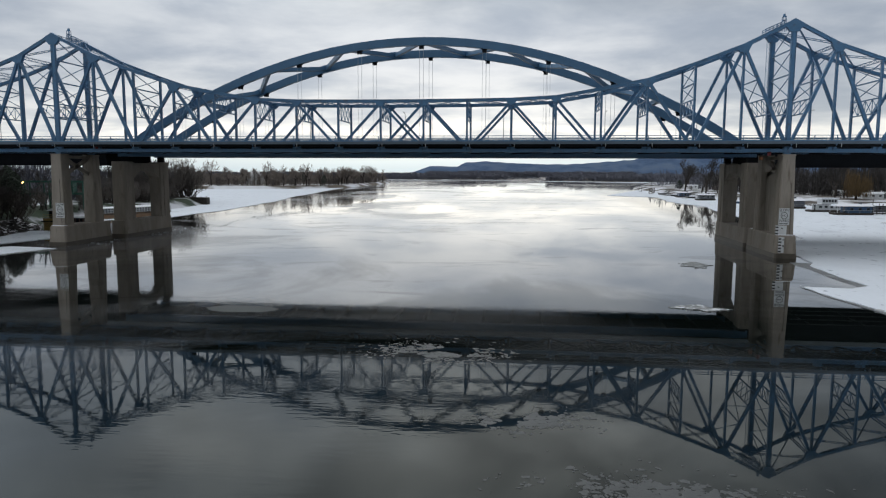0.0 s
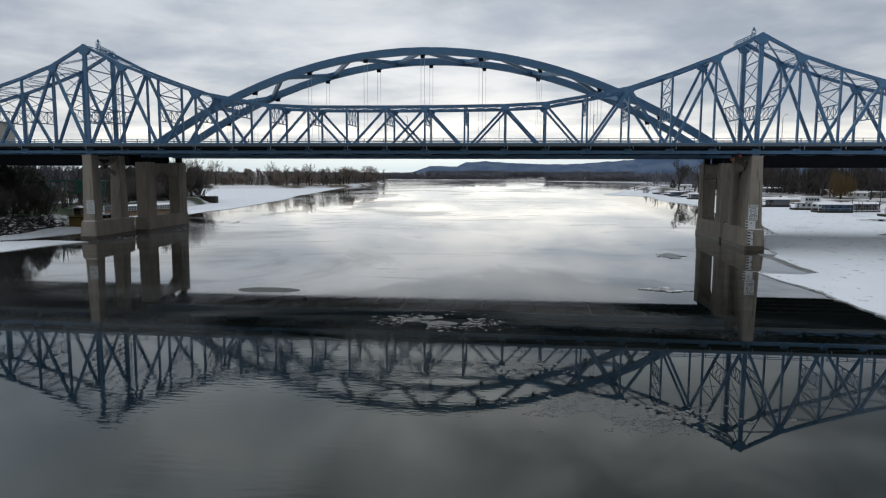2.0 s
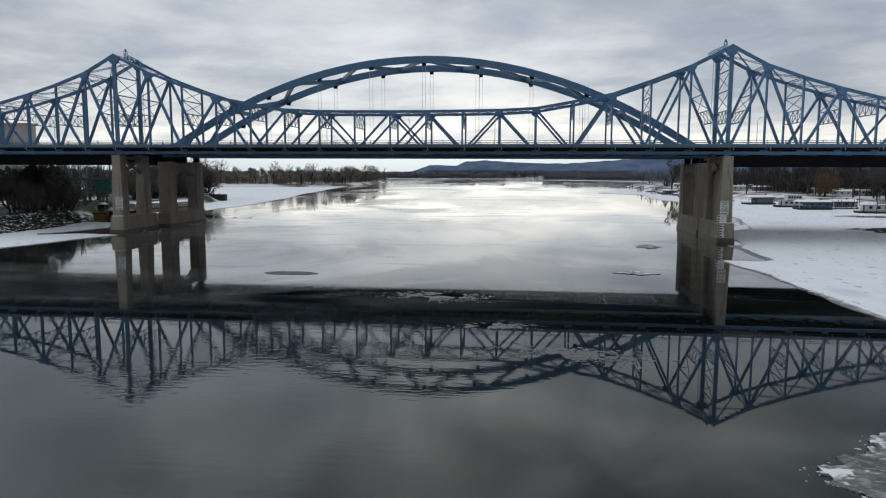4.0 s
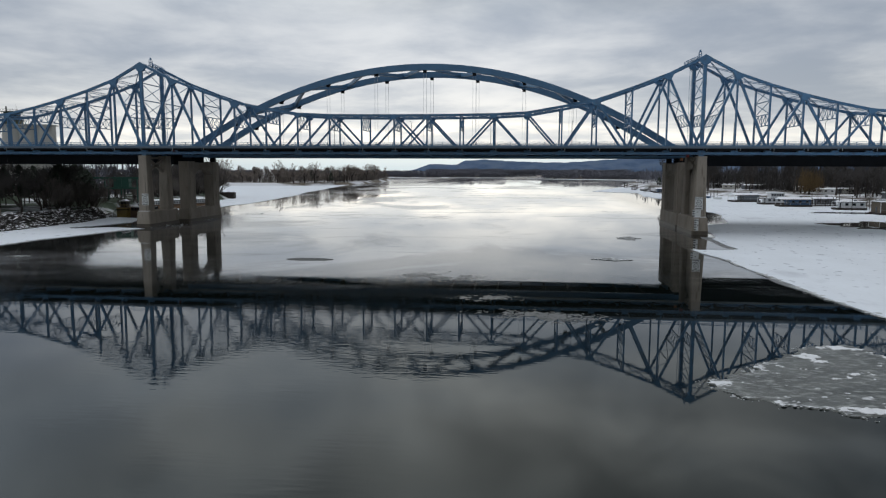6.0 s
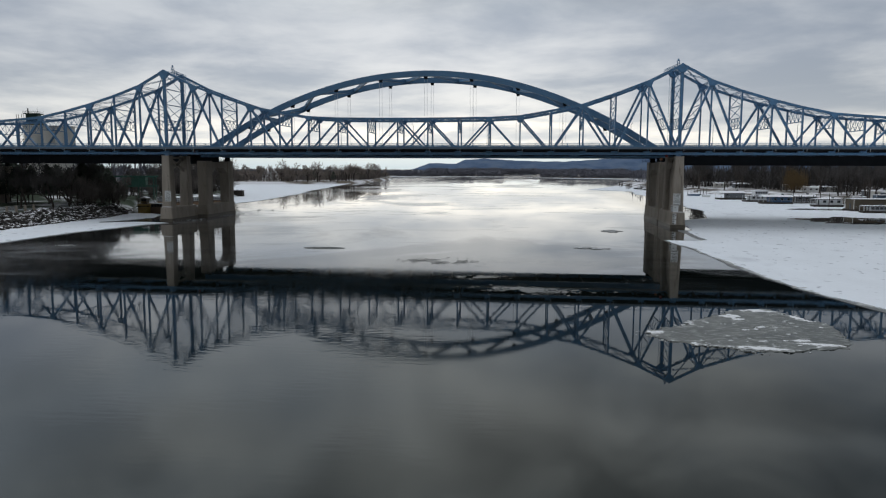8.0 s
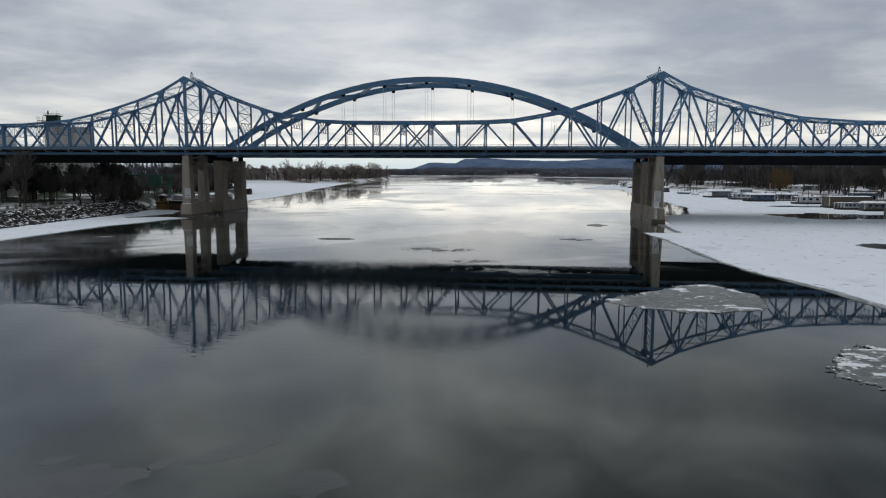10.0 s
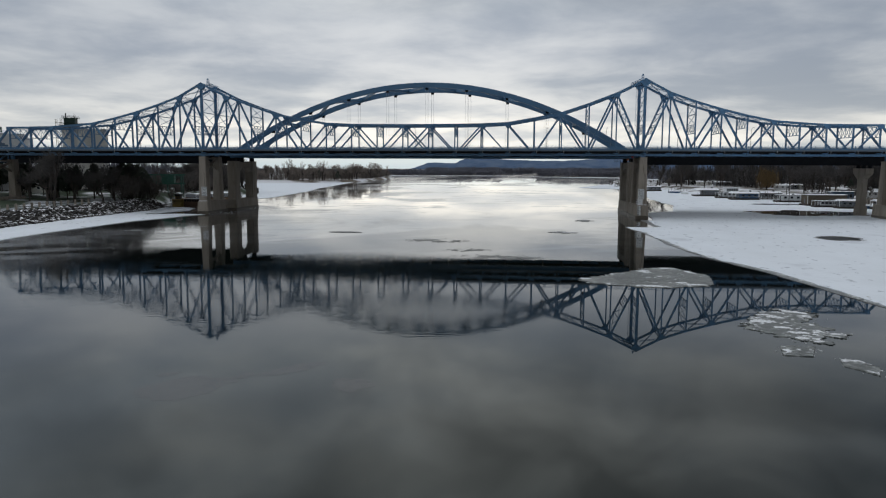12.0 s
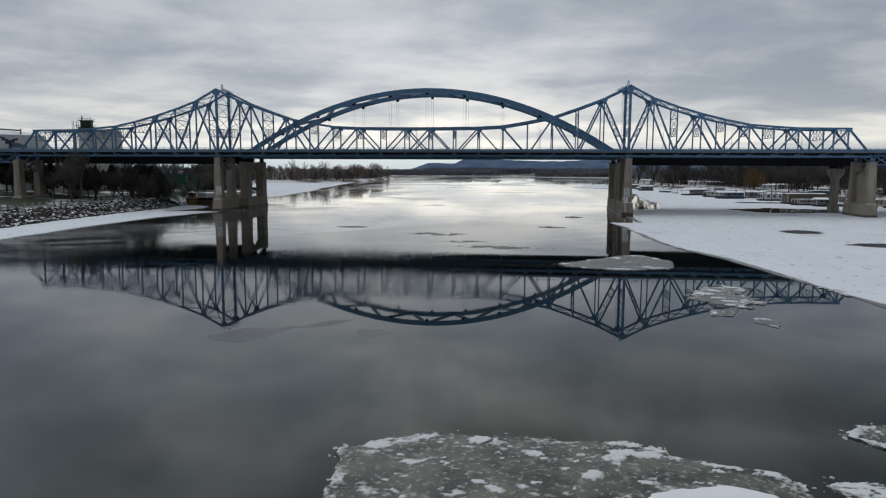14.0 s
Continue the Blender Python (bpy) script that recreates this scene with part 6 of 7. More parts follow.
def woods(name, poly, count, height, seed, label, base=0.4, twigs=16, thin=1.0, mat=None, even=0.62, clump=0.0):
    """Far leafless woods: each tree a spray of slender upright twigs over a thicket."""
    rng = random.Random(seed)
    xs, ys = [p[0] for p in poly], [p[1] for p in poly]
    cand = np.array([(rng.uniform(min(xs), max(xs)), rng.uniform(min(ys), max(ys))) for _ in range(count * 4)])
    ok = cand[inside_distance(cand[:, 0], cand[:, 1], poly) > 0][:count]
    s = Shape()
    for x, y in ok:
        h = height * rng.uniform(even, 1.05) * (1.0 + 0.28 * noise.noise(Vector((x * 0.02, y * 0.02, seed))))
        w = h * rng.uniform(0.24, 0.4)
        for k in range(twigs if clump else 0):
            a, up, r = rng.uniform(0, 6.283), rng.uniform(-0.9, 1.0), rng.uniform(0.25, 1.0) ** 0.6
            flat = math.sqrt(1 - up * up)
            c = Vector((x + w * 1.2 * r * flat * math.cos(a), y + w * 1.2 * r * flat * math.sin(a), base + h * (0.56 + 0.44 * r * up)))
            if k % 5 == 0:
                c.z = base + h * rng.uniform(0.0, 0.35)
            e = Vector((rng.gauss(0, 1), rng.gauss(0, 1), rng.gauss(0, 1))).normalized() * clump * rng.uniform(0.6, 1.5)
            n = e.orthogonal() * rng.uniform(0.25, 0.6)
            s.add([c - e, c + n, c + e, c - n], [(0, 1, 2, 3)])
        for k in range(0 if clump else twigs):
            a, up = rng.uniform(0, 6.283), math.asin(rng.uniform(-0.5, 1.0))
            r = rng.uniform(0.5, 1.05)
            tip = Vector((x + w * 1.25 * r * math.cos(up) * math.cos(a), y + w * 1.25 * r * math.cos(up) * math.sin(a), base + h * (0.42 + 0.58 * r * math.sin(up))))
            foot = Vector((x, y, base + h * rng.uniform(0.1, 0.5))).lerp(tip, rng.uniform(0.0, 0.5))
            if k % 4 == 0:
                tip.z, foot.z = base + h * rng.uniform(0.12, 0.4), base - 0.3
            e = Vector((math.cos(a + 1.3), math.sin(a + 1.3), 0)) * h * thin * rng.uniform(0.02, 0.05)
            m = foot.lerp(tip, 0.6)
            s.add([foot, m + e, tip, m - e], [(0, 1, 2, 3)])
        s.tube((x, y, base - 1), (x, y, base + h * 0.6), h * 0.018, h * 0.01, 3)
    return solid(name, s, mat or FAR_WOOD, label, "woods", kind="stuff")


woods("far_woods_west", [(-1100, 962), (-330, 1000), (-120, 1010), (-60, 1031), (8, 1043), (-10, 1110), (-1100, 1120)], 2200, 12, 1, "far band of leafless woods along the river, hazed blue-grey", 0.4, 44, 1.0, None, 0.9, clump=1.1)
woods("far_woods_east", [(63, 931), (140, 901), (260, 861), (1200, 842), (1200, 940), (160, 980), (70, 990)], 2300, 12, 2, "far band of leafless woods along the river, hazed blue-grey", 0.4, 44, 1.0, None, 0.9, clump=1.1)
woods("far_woods_middle", [(-200, 1500), (300, 1500), (300, 1620), (-200, 1620)], 800, 14, 3, "far band of leafless woods along the river, hazed blue-grey", 0.4, 44, 1.0, None, 0.88, clump=1.3)
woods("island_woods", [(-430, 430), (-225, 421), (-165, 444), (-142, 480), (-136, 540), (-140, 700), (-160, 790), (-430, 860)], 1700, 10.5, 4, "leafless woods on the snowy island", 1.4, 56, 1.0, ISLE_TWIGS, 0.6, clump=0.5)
woods("east_woods", [(300, -50), (690, -50), (690, 820), (330, 760), (170, 640), (135, 500), (150, 430), (250, 330)], 1700, 20, 5, "leafless woods behind the marina", 1.2, 34, 0.55)
woods("marina_woods", [(225, 20), (320, 20), (320, 330), (170, 430), (160, 380), (215, 230)], 1100, 20, 15, "leafless woods standing behind the marina", 1.6, 44, 0.3, FAR_TWIGS)
woods("west_woods", [(-400, 90), (-180, 84), (-150, 100), (-150, 190), (-400, 230)], 900, 20, 6, "leafless woods behind the park", 3.6, 24, 0.5)


# ---- buildings and boats on the west bank ----
silo = thing("grain_silo", "cream concrete silo block with a green headhouse on its roof", "silo", at=(-188, 97, 4.0), turn=18)
for k in range(3):
    part("silo_tube", Shape().tube((1.8 + 6.05 * k, 0, -0.4), (1.8 + 6.05 * k, 0, 29.6), 4.3, 4.3, 28), CREAM, silo)
part("silo_roof", Shape().box(-2.4, -4.6, 29.6, 18.2, 4.6, 30.0), CREAM, silo)
part("headhouse_base", Shape().box(-1.6, -2.6, 30.0, 5.0, 2.6, 31.6), OLIVE, silo, "olive steel base of the headhouse")
part("headhouse", Shape().box(-0.8, -2.2, 31.6, 4.2, 2.2, 35.0), DARK_GREEN, silo, "dark green headhouse")
part("headhouse_roof", Shape().box(-1.6, -2.9, 35.0, 5.0, 3.0, 35.3), DARK_GREEN, silo)
rail = Shape()
for z, x0, x1 in ((36.2, -1.6, 5.0), (35.8, -1.6, 5.0), (32.9, -2.6, 6.2), (32.4, -2.6, 6.2)):
    for y in (-2.8, 2.9):
        rail.beam((x0, y, z), (x1, y, z), 0.09, 0.09)
for k in range(8):
    rail.beam((-1.6 + 0.94 * k, -2.8, 35.2), (-1.6 + 0.94 * k, -2.8, 36.2), 0.08, 0.08, (1, 0, 0))
    rail.beam((-2.6 + 1.25 * k, -2.8, 31.8), (-2.6 + 1.25 * k, -2.8, 32.9), 0.08, 0.08, (1, 0, 0))
rail.box(-2.6, -3.0, 31.6, 6.2, 3.0, 31.8).tube((-0.5, 0, 35), (-0.5, 0, 37.6), 0.3, 0.3, 6).tube((3.2, 0.5, 35), (3.2, 0.5, 38.0), 0.07, 0.05, 5)
part("roof_railing", rail, DARK_STEEL, silo)
stair = Shape()
for z in range(0, 33, 3):
    stair.box(-4.9, -1.2, z + 2.9, -2.6, 1.2, z + 3.0)
    stair.beam((-4.8, -1.1, z), (-2.7, -1.1, z + 3), 0.12, 0.12)
for x, y in ((-4.9, -1.2), (-4.9, 1.2), (-2.7, -1.2), (-2.7, 1.2)):
    stair.beam((x, y, 0), (x, y, 35), 0.16, 0.16, (1, 0, 0))
part("stair_tower", stair, OLIVE, silo, "open steel stair tower")

tank = thing("storage_dome", "large white storage building with a conveyor on its roof", "storage building", at=(-229, 92, 4.0), turn=10)
part("wall", Shape().tube((0, 0, -0.4), (0, 0, 27.3), 19, 19, 48), WHITE_PAINT, tank)
part("roof", Shape().tube((0, 0, 27.3), (0, 0, 29.2), 19.3, 11, 48).tube((0, 0, 29.2), (0, 0, 30.0), 11, 2, 48), ROOF_SNOW, tank, "low snowy domed roof")
part("conveyor", Shape().beam((-6, -2, 31.0), (14, -10, 29.6), 0.8, 0.7, (0, 1, 0)).beam((14, -10, 27.5), (14, -10, 30.4), 0.5, 0.5, (1, 0, 0)), GREEN_STEEL, tank, "green roof conveyor")
# a painted emblem: a dark winged shape over a paler one
for name_of, mat, first, spans in (("painted_emblem", EMBLEM, 0, ((25.6, 26.3), (24.4, 26.0), (22.8, 25.2), (20.4, 24.6), (23.4, 25.2), (24.6, 25.6))),
                                   ("painted_emblem_shade", EMBLEM_PALE, 4, ((20.8, 23.2), (20.8, 23.3), (20.9, 23.1), (21.0, 22.6), (21.0, 21.9)))):
    emb = Shape()
    for k, (z0, z1) in enumerate(spans):
        a = radians(-66 + 4.2 * (k + first))
        emb.beam((19.06 * math.cos(a), 19.06 * math.sin(a), z0), (19.06 * math.cos(a), 19.06 * math.sin(a), z1), 0.06, 1.42, (math.cos(a), math.sin(a), 0))
    part(name_of, emb, mat, tank, "dark blue painted emblem" if first == 0 else "grey-blue painted emblem")
tank2 = thing("storage_dome", "round white storage building with a snowy roof", "storage building", at=(-250, 130, 4.0))
part("wall", Shape().tube((0, 0, -0.4), (0, 0, 27.0), 15, 15, 48), WHITE_PAINT, tank2)
part("roof", Shape().tube((0, 0, 27.0), (0, 0, 28.8), 15.3, 3, 48), ROOF_SNOW, tank2, "snowy roof")


def building(name, x, y, z, w, d, h, turn, mat, roof_mat, label, windows=3):
    b = thing(name, label, "building", at=(x, y, z), turn=turn)
    part("wall", Shape().box(-w / 2, -d / 2, -0.5, w / 2, d / 2, h), mat, b)
    r = Shape()
    e = 0.4
    r.add([(-w / 2 - e, -d / 2 - e, h), (w / 2 + e, -d / 2 - e, h), (w / 2 + e, d / 2 + e, h), (-w / 2 - e, d / 2 + e, h), (-w / 2 - e, 0, h + d * 0.16), (w / 2 + e, 0, h + d * 0.16)],
          [(0, 1, 5, 4), (2, 3, 4, 5), (0, 4, 3), (1, 2, 5), (3, 2, 1, 0)])
    part("roof", r, roof_mat, b, "snow-covered roof")
    for k in range(windows):
        cx = -w / 2 + w * (k + 0.5) / windows
        win = part("window", Shape().box(cx - 0.65, -d / 2 - 0.05, h * 0.42, cx + 0.65, -d / 2 + 0.02, h * 0.78), WHITE_PAINT, b)
        part("pane", Shape().box(cx - 0.55, -d / 2 - 0.07, h * 0.45, cx + 0.55, -d / 2 - 0.045, h * 0.75), GLASS, win)
    return b


building("warehouse", -176, 185, 4.0, 30, 12, 7, 12, WHITE_PAINT, ROOF_SNOW, "long white warehouse with a snowy roof", 6)
building("warehouse", -235, 165, 4.0, 22, 14, 11, 8, BRICK, ROOF_SNOW, "red-brown brick warehouse with a snowy roof", 4)
building("shed", -178, 62, 4.0, 12, 8, 3.6, 20, CREAM, ROOF_SNOW, "low cream shed with a snowy roof", 3)
dome = thing("white_dome", "white domed building among trees on the island", "building", at=(-219, 480, 2.4))
d = Shape()
rings = [(8.5 * math.cos(radians(a)), 13 * math.sin(radians(a))) for a in (0, 18, 36, 54, 70, 84)]
vs, fs = [], []
for r, z in rings:
    vs += [(r * math.cos(2 * math.pi * k / 24), r * math.sin(2 * math.pi * k / 24), z) for k in range(24)]
for j in range(len(rings) - 1):
    for k in range(24):
        fs.append((j * 24 + k, j * 24 + (k + 1) % 24, (j + 1) * 24 + (k + 1) % 24, (j + 1) * 24 + k))
fs.append(tuple(range((len(rings) - 1) * 24, len(rings) * 24)))
part("shell", Shape().add(vs, fs), WHITE_PAINT, dome)
part("base_wall", Shape().tube((0, 0, -0.5), (0, 0, 1.2), 8.8, 8.8, 24), CREAM, dome)

# moored barges behind the west piers
tug = thing("work_barge", "worn yellow steel work barge with a small wheelhouse", "barge", at=(-100.3, 36.5, 0), turn=6)
part("hull", Shape().prism(octagon(-2.1, -3.2, 2.1, 3.2, 0.7), -0.4, 3.0, 1.04), YELLOW, tug)
part("fender", Shape().box(-2.25, -3.4, 2.2, 2.25, -3.2, 2.5), DARK_STEEL, tug)
part("deck", Shape().box(-2.0, -3.0, 3.0, 2.0, 3.0, 3.12), RUST, tug)
part("wheelhouse", Shape().box(-1.7, -0.6, 3.12, 0.2, 1.6, 5.0), DARK_WOOD, tug, "dark wheelhouse")
part("wheelhouse_roof", Shape().add([(-2.0, -0.9, 5.0), (0.5, -0.9, 5.0), (0.5, 1.9, 5.0), (-2.0, 1.9, 5.0), (-0.75, -0.9, 5.6), (-0.75, 1.9, 5.6)], [(3, 2, 1, 0), (0, 1, 4), (2, 3, 5), (1, 2, 5, 4), (3, 0, 4, 5)]), ROOF_SNOW, tug, "small snowy gable roof")
for x in (-1.5, -0.6):
    part("window", Shape().box(x, -0.66, 3.9, x + 0.6, -0.59, 4.6), GLASS, tug)
for k in range(4):
    part("rail_post", Shape().beam((-1.9 + 1.27 * k, -2.9, 3.1), (-1.9 + 1.27 * k, -2.9, 4.1), 0.06, 0.06, (1, 0, 0)), YELLOW, tug)
for z in (3.6, 4.1):
    part("rail", Shape().beam((-1.9, -2.9, z), (1.9, -2.9, z), 0.06, 0.06), YELLOW, tug)
hull = thing("barge", "rusty brown steel barge moored by the pier", "barge", at=(-94.6, 37.5, 0), turn=4)
part("hull", Shape().prism(octagon(-3.2, -3.5, 3.2, 3.5, 0.4), -0.4, 2.1, 1.02), RUST, hull)
part("coaming", Shape().box(-3.0, -3.3, 2.1, 3.0, 3.3, 3.1), DARK_STEEL, hull)
for k in range(7):
    part("stiffener", Shape().box(-3.0 + k, -3.42, 2.1, -2.86 + k, -3.3, 3.15), RUST, hull)
part("cover", Shape().box(-2.9, -3.2, 3.1, 2.9, 3.2, 3.2), DECK_CONCRETE, hull, "grey hatch cover")
dock = thing("floating_dock", "long snow-covered landing barge with a pale slatted railing", "dock", at=(-107.5, 83.5, 0), turn=63)
part("hull", Shape().prism(octagon(-13, -4, 13, 4, 0.5), -0.4, 1.75, 1.01), OCHRE, dock, "orange-brown rusty hull")
part("rubbing_strake", Shape().box(-13.1, -4.16, 1.35, 13.1, -4.02, 1.6), DARK_WOOD, dock)
part("deck", Shape().box(-13, -4.04, 1.75, 13, 4.04, 1.9), DARK_WOOD, dock)
top, cells = Shape(), []
for i in range(27):
    for j in range(9):
        x, y = -12.8 + 25.6 * i / 26, -3.8 + 7.6 * j / 8
        cells.append((x, y, 3.35 + 0.25 * noise.noise(Vector((x * 0.3, y * 0.4, 2))) + 0.4 * (1 - (y / 3.8) ** 2)))
top.add(cells, [(i * 9 + j, (i + 1) * 9 + j, (i + 1) * 9 + j + 1, i * 9 + j + 1) for i in range(26) for j in range(8)])
smooth(part("snow_load", top, ROOF_SNOW, dock, "uneven snow lying over the deck load"))
part("deck_load", Shape().box(-12.7, -3.7, 1.9, 12.7, 3.7, 3.2), GREY_SIDING, dock, "grey tarpaulined deck load")
for y in (-4.0, 4.0):
    for z in (2.05, 2.75, 3.45):
        part("rail", Shape().box(-13, y - 0.05, z - 0.06, 13, y + 0.05, z + 0.06), BOAT_WHITE, dock)
    for k in range(27):
        x = -13 + k
        part("rail_post", Shape().box(x - 0.09, y - 0.07, 1.9, x + 0.09, y + 0.07, 3.6), BOAT_WHITE, dock)
crane = thing("loading_frame", "green steel loading frame on the bank", "loading frame", at=(-131, 80, 2.9), turn=15)
for x in (-9, -3, 3, 9):
    for y in (-2, 2):
        part("leg", Shape().beam((x, y, 0), (x, y, 9), 0.4, 0.4, (1, 0, 0)), GREEN_STEEL, crane)
for z in (5.0, 9.0):
    for y in (-2, 2):
        part("beam", Shape().beam((-10, y, z), (10, y, z), 0.35, 0.6), GREEN_STEEL, crane)
for k in range(3):
    part("brace", Shape().beam((-9 + 6 * k, -2, 5), (-3 + 6 * k, -2, 9), 0.2, 0.2), GREEN_STEEL, crane)
part("panel", Shape().box(0.2, -1.9, 5.3, 5.8, 1.9, 8.7), GREEN_STEEL, crane, "green steel cladding")
part("work_lamp", Shape().tube((-9.4, -2.5, 8.6), (-9.4, -2.3, 9.0), 0.28, 0.18, 8), LAMP_GLOW, crane, "lit amber work lamp")
wall = thing("timber_cribbing", "dark timber cribbing wall at the end of the bank", "retaining wall", at=(-122.6, 165.5, 0), turn=5)
for k in range(7):
    part("timber", Shape().box(-4, -0.3, 0.1 + 0.48 * k, 4, 0.2, 0.1 + 0.48 * k + 0.43), DARK_WOOD, wall)
for x in (-3.7, -1.2, 1.3, 3.7):
    part("pile", Shape().tube((x, -0.5, -0.5), (x, -0.5, 3.9), 0.2, 0.18, 7), DARK_WOOD, wall)
part("fill", Shape().box(-3.9, 0.2, 0.0, 3.9, 3.2, 3.3), DARK_WOOD, wall)

# promenade with low posts above the rocks
path = Shape()
for k in range(20):
    y0, y1 = -160 + 9 * k, -160 + 9 * (k + 1)
    xa, xb = bank_x(y0) - 13, bank_x(y1) - 13
    path.add([(xa, y0, 3.4), (xb, y1, 3.4), (xb - 4, y1, 3.4), (xa - 4, y0, 3.4), (xa, y0, 2.6), (xb, y1, 2.6), (xb - 4, y1, 2.6), (xa - 4, y0, 2.6)], [(0, 1, 2, 3), (4, 5, 1, 0), (2, 6, 7, 3)])
solid("pavement", path, DECK_CONCRETE, "pale concrete riverside promenade", "path", kind="structure")
fence = thing("promenade_fence", "low fence of concrete posts and dark rails above the rocks", "fence")
for k in range(40):
    y = -140 + 3.4 * k
    x = bank_x(y) - 9.5
    part("post", Shape().prism(octagon(x - 0.28, y - 0.28, x + 0.28, y + 0.28, 0.06), 2.6, 5.05), CONCRETE, fence)
    y2 = y + 3.4
    for z in (4.1, 4.7):
        part("rail", Shape().beam((x, y, z), (bank_x(y2) - 9.5, y2, z), 0.06, 0.08), DARK_STEEL, fence)


# ---- the marina ----
def houseboat(x, y, turn, w, d, h, mat, label, roof=0.18, deck=2.0, upper=False, pane_rows=3):
    b = thing("houseboat", label, "houseboat", group="houseboats in the marina", at=(x, y, 0.14), turn=turn)
    part("hull", Shape().prism(octagon(-w / 2 - deck, -d / 2 - 0.4, w / 2 + 0.6, d / 2 + 0.4, 0.4), -0.1, 0.75, 1.03), DARK_WOOD, b)
    part("cabin", Shape().box(-w / 2, -d / 2, 0.75, w / 2, d / 2, h), mat, b)
    r, e = Shape(), 0.5
    r.add([(-w / 2 - deck, -d / 2 - e, h), (w / 2 + e, -d / 2 - e, h), (w / 2 + e, d / 2 + e, h), (-w / 2 - deck, d / 2 + e, h), (-w / 2 - deck, 0, h + d * roof), (w / 2 + e, 0, h + d * roof)],
          [(0, 1, 5, 4), (2, 3, 4, 5), (0, 4, 3), (1, 2, 5), (3, 2, 1, 0)])
    part("roof", r, ROOF_SNOW, b, "snow-covered roof")
    for k in (-1, 1):
        part("porch_post", Shape().beam((-w / 2 - deck + 0.2, k * d / 2, 0.75), (-w / 2 - deck + 0.2, k * d / 2, h), 0.12, 0.12, (1, 0, 0)), WHITE_PAINT, b)
    for k in range(pane_rows):
        cx = -w / 2 + w * (k + 0.5) / pane_rows
        win = part("window", Shape().box(cx - 0.62, -d / 2 - 0.05, h * 0.5, cx + 0.62, -d / 2 + 0.02, h * 0.82), GREY_SIDING, b)
        part("pane", Shape().box(cx - 0.52, -d / 2 - 0.07, h * 0.53, cx + 0.52, -d / 2 - 0.045, h * 0.79), GLASS, win)
    part("door", Shape().box(-w / 2 - 0.06, -0.5, 0.8, -w / 2 + 0.02, 0.5, 2.8), GLASS, b, "dark glazed door")
    for k in range(4):
        px = -w / 2 - deck + 0.15 + k * (w + deck) / 3.2
        part("rail_post", Shape().beam((px, -d / 2 - 0.35, 0.75), (px, -d / 2 - 0.35, 1.75), 0.07, 0.07, (1, 0, 0)), GALV, b)
    part("rail", Shape().box(-w / 2 - deck + 0.1, -d / 2 - 0.38, 1.7, w / 2 + 0.3, -d / 2 - 0.32, 1.77), GALV, b)
    part("fascia_board", Shape().box(-w / 2 - deck, -d / 2 - e - 0.03, h - 0.22, w / 2 + e, -d / 2 - e + 0.05, h - 0.01), DARK_STEEL, b)
    part("window_band", Shape().box(-w * 0.42, d / 2 - 0.02, h * 0.5, w * 0.42, d / 2 + 0.06, h * 0.8), GLASS, b)
    part("end_window", Shape().box(w / 2 - 0.02, -d * 0.3, h * 0.5, w / 2 + 0.06, d * 0.3, h * 0.8), GLASS, b)
    part("roof_box", Shape().box(w * 0.1, -0.4, h + d * roof - 0.2, w * 0.1 + 0.9, 0.4, h + d * roof + 0.5), GREY_SIDING, b, "small grey roof box")
    part("tyre_fender", Shape().tube((-w * 0.2, -d / 2 - 0.62, 0.45), (-w * 0.2, -d / 2 - 0.42, 0.45), 0.34, 0.34, 10), BLACK, b, "black tyre fender")
    if upper:
        part("upper_cabin", Shape().box(-w * 0.3, -d * 0.4, h, w * 0.42, d * 0.4, h + 2.3), mat, b)
        part("upper_roof", Shape().box(-w * 0.36, -d * 0.48, h + 2.3, w * 0.48, d * 0.48, h + 2.5), ROOF_SNOW, b)
        for k in range(5):
            cx = -w * 0.26 + w * 0.66 * k / 5
            part("upper_window", Shape().box(cx, -d * 0.4 - 0.05, h + 0.9, cx + w * 0.09, -d * 0.4 + 0.02, h + 1.8), GLASS, b)
    return b


houseboat(141.5, 179, 12, 8, 6, 3.4, GREY_SIDING, "grey boathouse with an open dark end and snowy roof", deck=5.0, pane_rows=0)
houseboat(145.5, 155, 8, 9.0, 4.2, 3.0, BOAT_WHITE, "white two-deck cabin cruiser frozen in at the marina", upper=True, deck=2.6, pane_rows=4, roof=0.02)
houseboat(148.5, 136.5, 5, 9, 5, 3.2, TEAL, "dark teal houseboat with a snowy roof", deck=4.0)
houseboat(163, 146, 3, 9, 5, 3.1, GREY_SIDING, "pale grey houseboat with a snowy roof", deck=1.0)
houseboat(161, 115, 0, 8.5, 4.5, 3.3, BOAT_WHITE, "white houseboat with a flat snowy roof", deck=2.5, roof=0.04)
houseboat(169.5, 108, -3, 4, 4, 4.6, BOAT_WHITE, "tall white houseboat with dark windows", deck=0.8, roof=0.03, pane_rows=2)
houseboat(164, 86, 4, 16, 6.5, 4.6, TAN, "long tan boathouse with a snowy flat roof", deck=0.6, roof=0.03, pane_rows=0)
houseboat(160, 73.5, 0, 6, 3.2, 2.6, BOAT_WHITE, "white cabin boat with canvas under snow", deck=2.5, roof=0.05, pane_rows=4)
houseboat(179.5, 106, -4, 9, 5, 5.4, NAVY, "navy blue houseboat with a flat snowy roof", deck=0.8, roof=0.03, pane_rows=4)
houseboat(164.5, 65.5, 2, 6.4, 4.2, 3.0, GREY_SIDING, "small grey houseboat with a snowy gable roof", deck=1.2)
houseboat(177, 60, 0, 9, 4.4, 3.2, DARK_WOOD, "dark wooden houseboat with a snowy roof", deck=1.2)
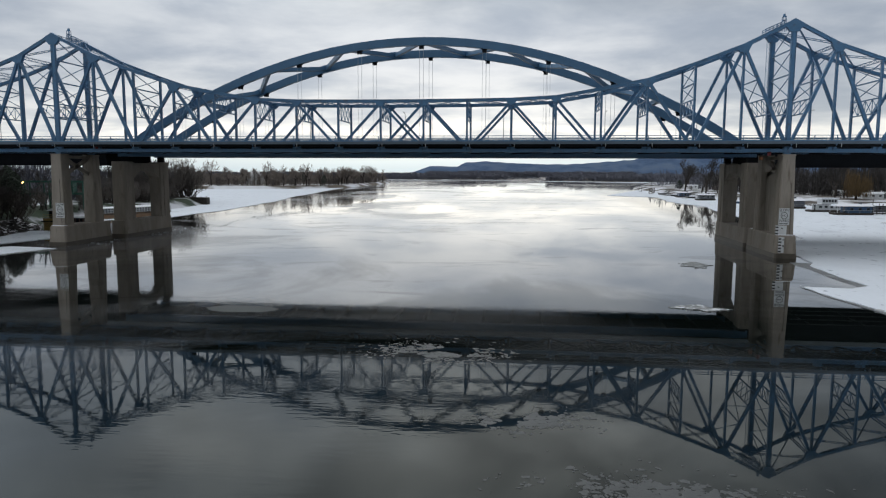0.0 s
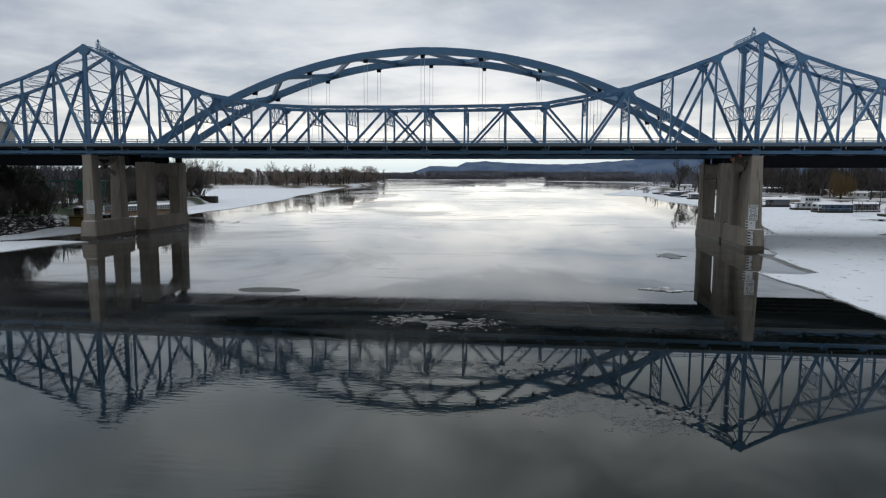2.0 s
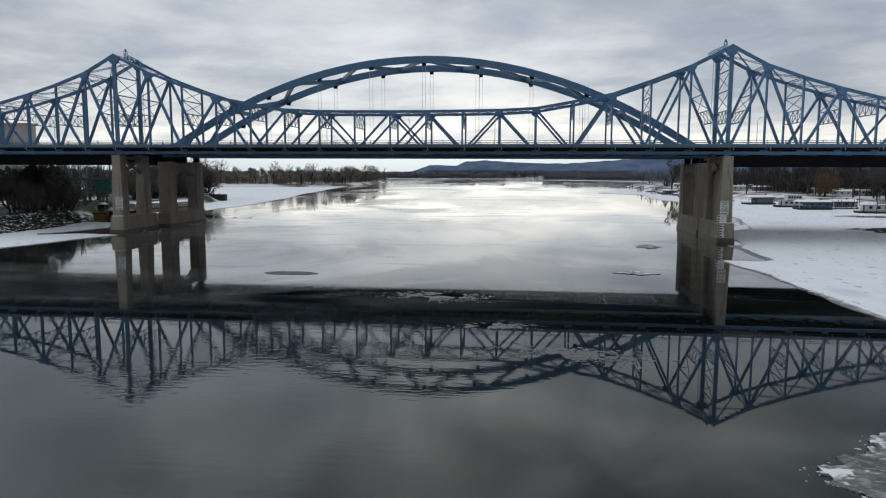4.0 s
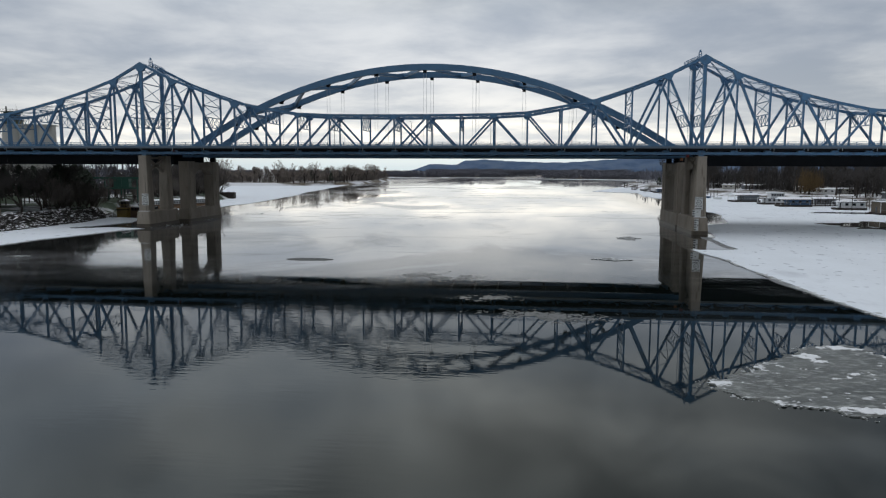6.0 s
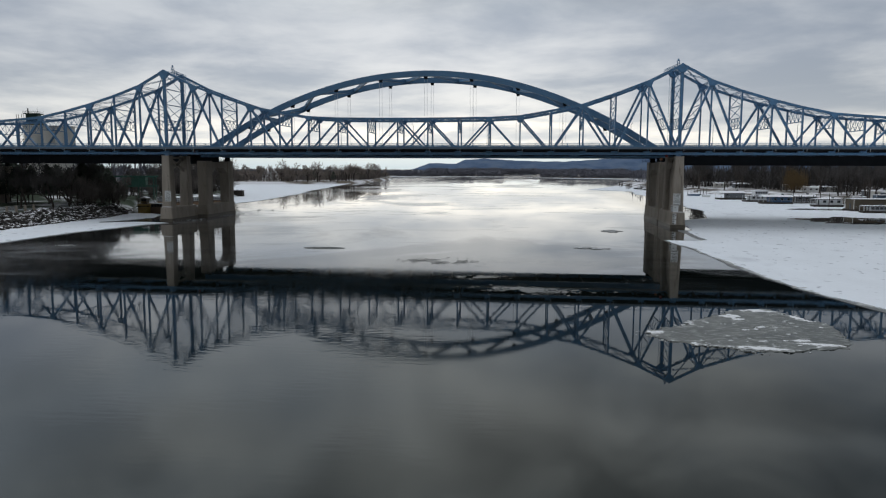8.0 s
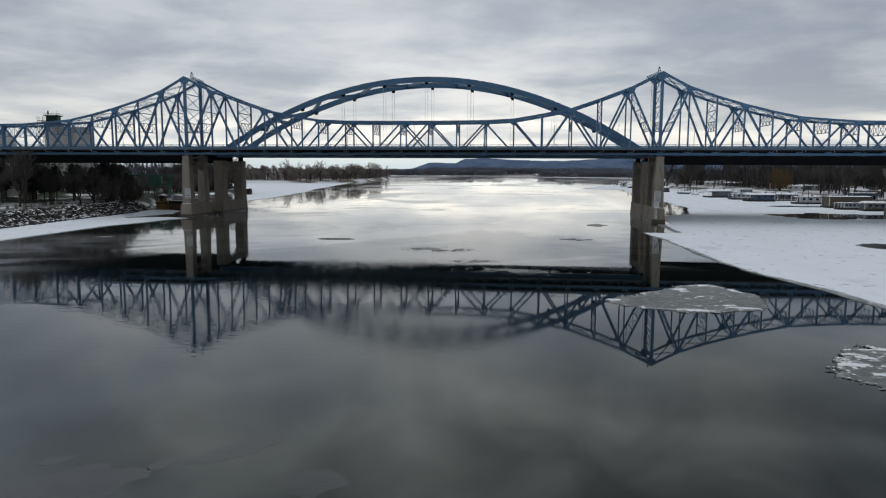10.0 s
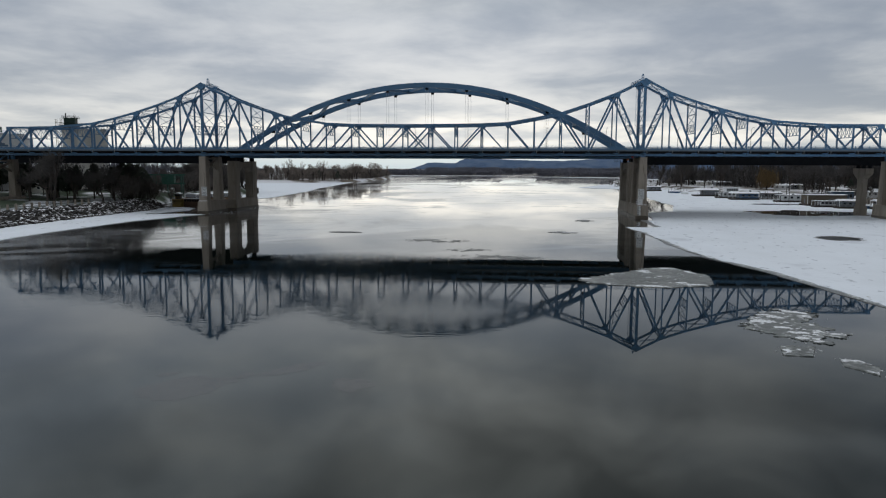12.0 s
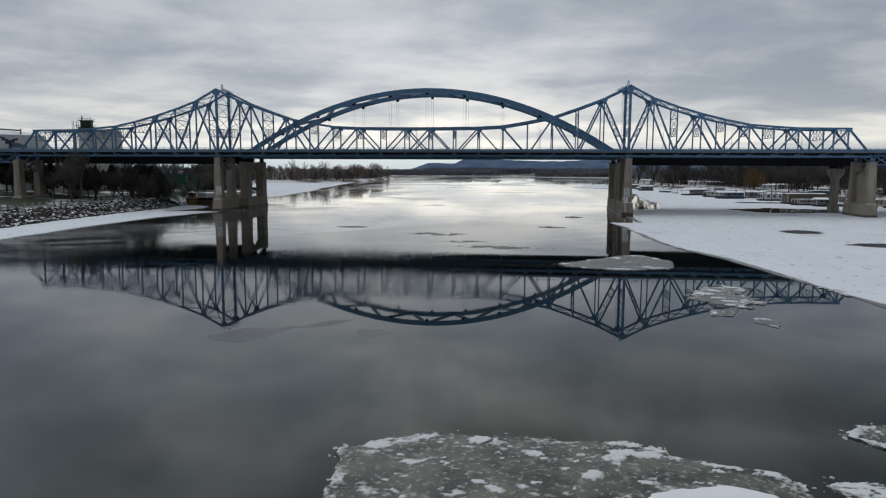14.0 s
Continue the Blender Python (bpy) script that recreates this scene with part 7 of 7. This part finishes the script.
houseboat(190, 56, 0, 9, 4.4, 3.2, TAN, "tan houseboat with a snowy roof", deck=1.2)
houseboat(203, 50, 0, 9, 4.4, 3.2, BOAT_WHITE, "white houseboat with a snowy roof", deck=1.2)
houseboat(126, 258, 14, 8, 4, 2.9, GREY_SIDING, "grey houseboat beside a snowy dock", deck=1.5)
houseboat(124, 300, 14, 7, 4, 2.8, TEAL, "small teal houseboat beside a snowy dock", deck=1.5)


def jetty(x, y, turn, length, label, posts=6):
    j = thing("jetty", label, "jetty", group="jetties", at=(x, y, 0.14), turn=turn)
    part("decking", Shape().box(-length / 2, -0.9, 0.45, length / 2, 0.9, 0.6), DARK_WOOD, j)
    part("snow_cover", Shape().box(-length / 2, -0.85, 0.6, length / 2, 0.85, 0.72), ROOF_SNOW, j, "snow on the decking")
    for k in range(posts):
        px = -length / 2 + length * (k + 0.5) / posts
        for e in (-1, 1):
            part("mooring_post", Shape().tube((px, e * 1.0, -0.3), (px, e * 1.0, 2.6 + (k % 3) * 0.7), 0.14, 0.12, 6), DARK_WOOD, j)
    return j


for x, y, turn, n in ((125, 290, 60, 26), (121, 330, 70, 30), (118, 372, 75, 30), (136, 232, 50, 24), (160, 140, 10, 14), (172, 122, 5, 18), (176, 97, 4, 14), (172, 70, 0, 12), (186, 66, 0, 22), (120, 430, 80, 36)):
    jetty(x, y, turn, n, "dark wooden jetty with snow on its planks")
for x, y, h in ((155, 138, 6), (167, 96, 9), (158, 108, 6), (186, 80, 8), (176, 160, 10), (154, 170, 6)):
    m = thing("mooring_pole", "tall thin mooring pole in the marina ice", "pole", group="mooring poles", at=(x, y, 0.0))
    part("pole", Shape().tube((0, 0, -0.3), (0, 0, h), 0.16, 0.10, 7), DARK_WOOD, m)
    part("pole_cap", Shape().tube((0, 0, h), (0, 0, h + 0.12), 0.17, 0.05, 7), ROOF_SNOW, m)


def covered_boat(x, y, turn, size, mat, label):
    b = thing("covered_boat", label, "boat", group="small laid-up boats", at=(x, y, 0.14), turn=turn)
    L = size
    deck = [(-L / 2, -L * 0.16), (L * 0.2, -L * 0.17), (L * 0.42, -L * 0.08), (L / 2, 0), (L * 0.42, L * 0.08), (L * 0.2, L * 0.17), (-L / 2, L * 0.16)]
    part("hull", Shape().prism([(px * 0.9, py * 0.75) for px, py in deck], 0.0, 1.05, 1.16), mat, b)
    part("canvas_cover", Shape().prism(deck, 1.05, 1.75, 0.45), ROOF_SNOW, b, "snow-covered canvas")
    part("windscreen", Shape().beam((L * 0.02, -L * 0.13, 1.3), (L * 0.02, L * 0.13, 1.3), 0.06, 0.8), GLASS, b)
    part("mast", Shape().tube((-L * 0.1, 0, 1.5), (-L * 0.1, 0, 3.6), 0.05, 0.03, 5), GALV, b)
    return b


boat_rng = random.Random(31)
for x, y in ((168, 128), (170, 136), (178, 92), (176, 82), (170, 66), (184, 72), (150, 168), (134, 205), (132, 222), (128, 270), (126, 285), (122, 318), (121, 345), (146, 188)):
    covered_boat(x + boat_rng.uniform(-1, 1), y, boat_rng.uniform(-60, 60), boat_rng.uniform(5.0, 8.0), boat_rng.choice((NAVY, BOAT_WHITE, BLACK, TEAL, DARK_WOOD)), "small laid-up boat under a snowy cover")

caravan_rng = random.Random(5)
for k in range(40):
    x, y = caravan_rng.uniform(198, 270), caravan_rng.uniform(70, 290)
    if k > 30:
        x, y = caravan_rng.uniform(150, 200), caravan_rng.uniform(300, 420)
    building("caravan", x, y, 2.5, caravan_rng.uniform(8, 12), 3.2, 2.7, caravan_rng.uniform(-20, 20), caravan_rng.choice((WHITE_PAINT, GREY_SIDING, CREAM, WHITE_PAINT)), ROOF_SNOW, "pale caravan with a snowy roof under the trees", 3)
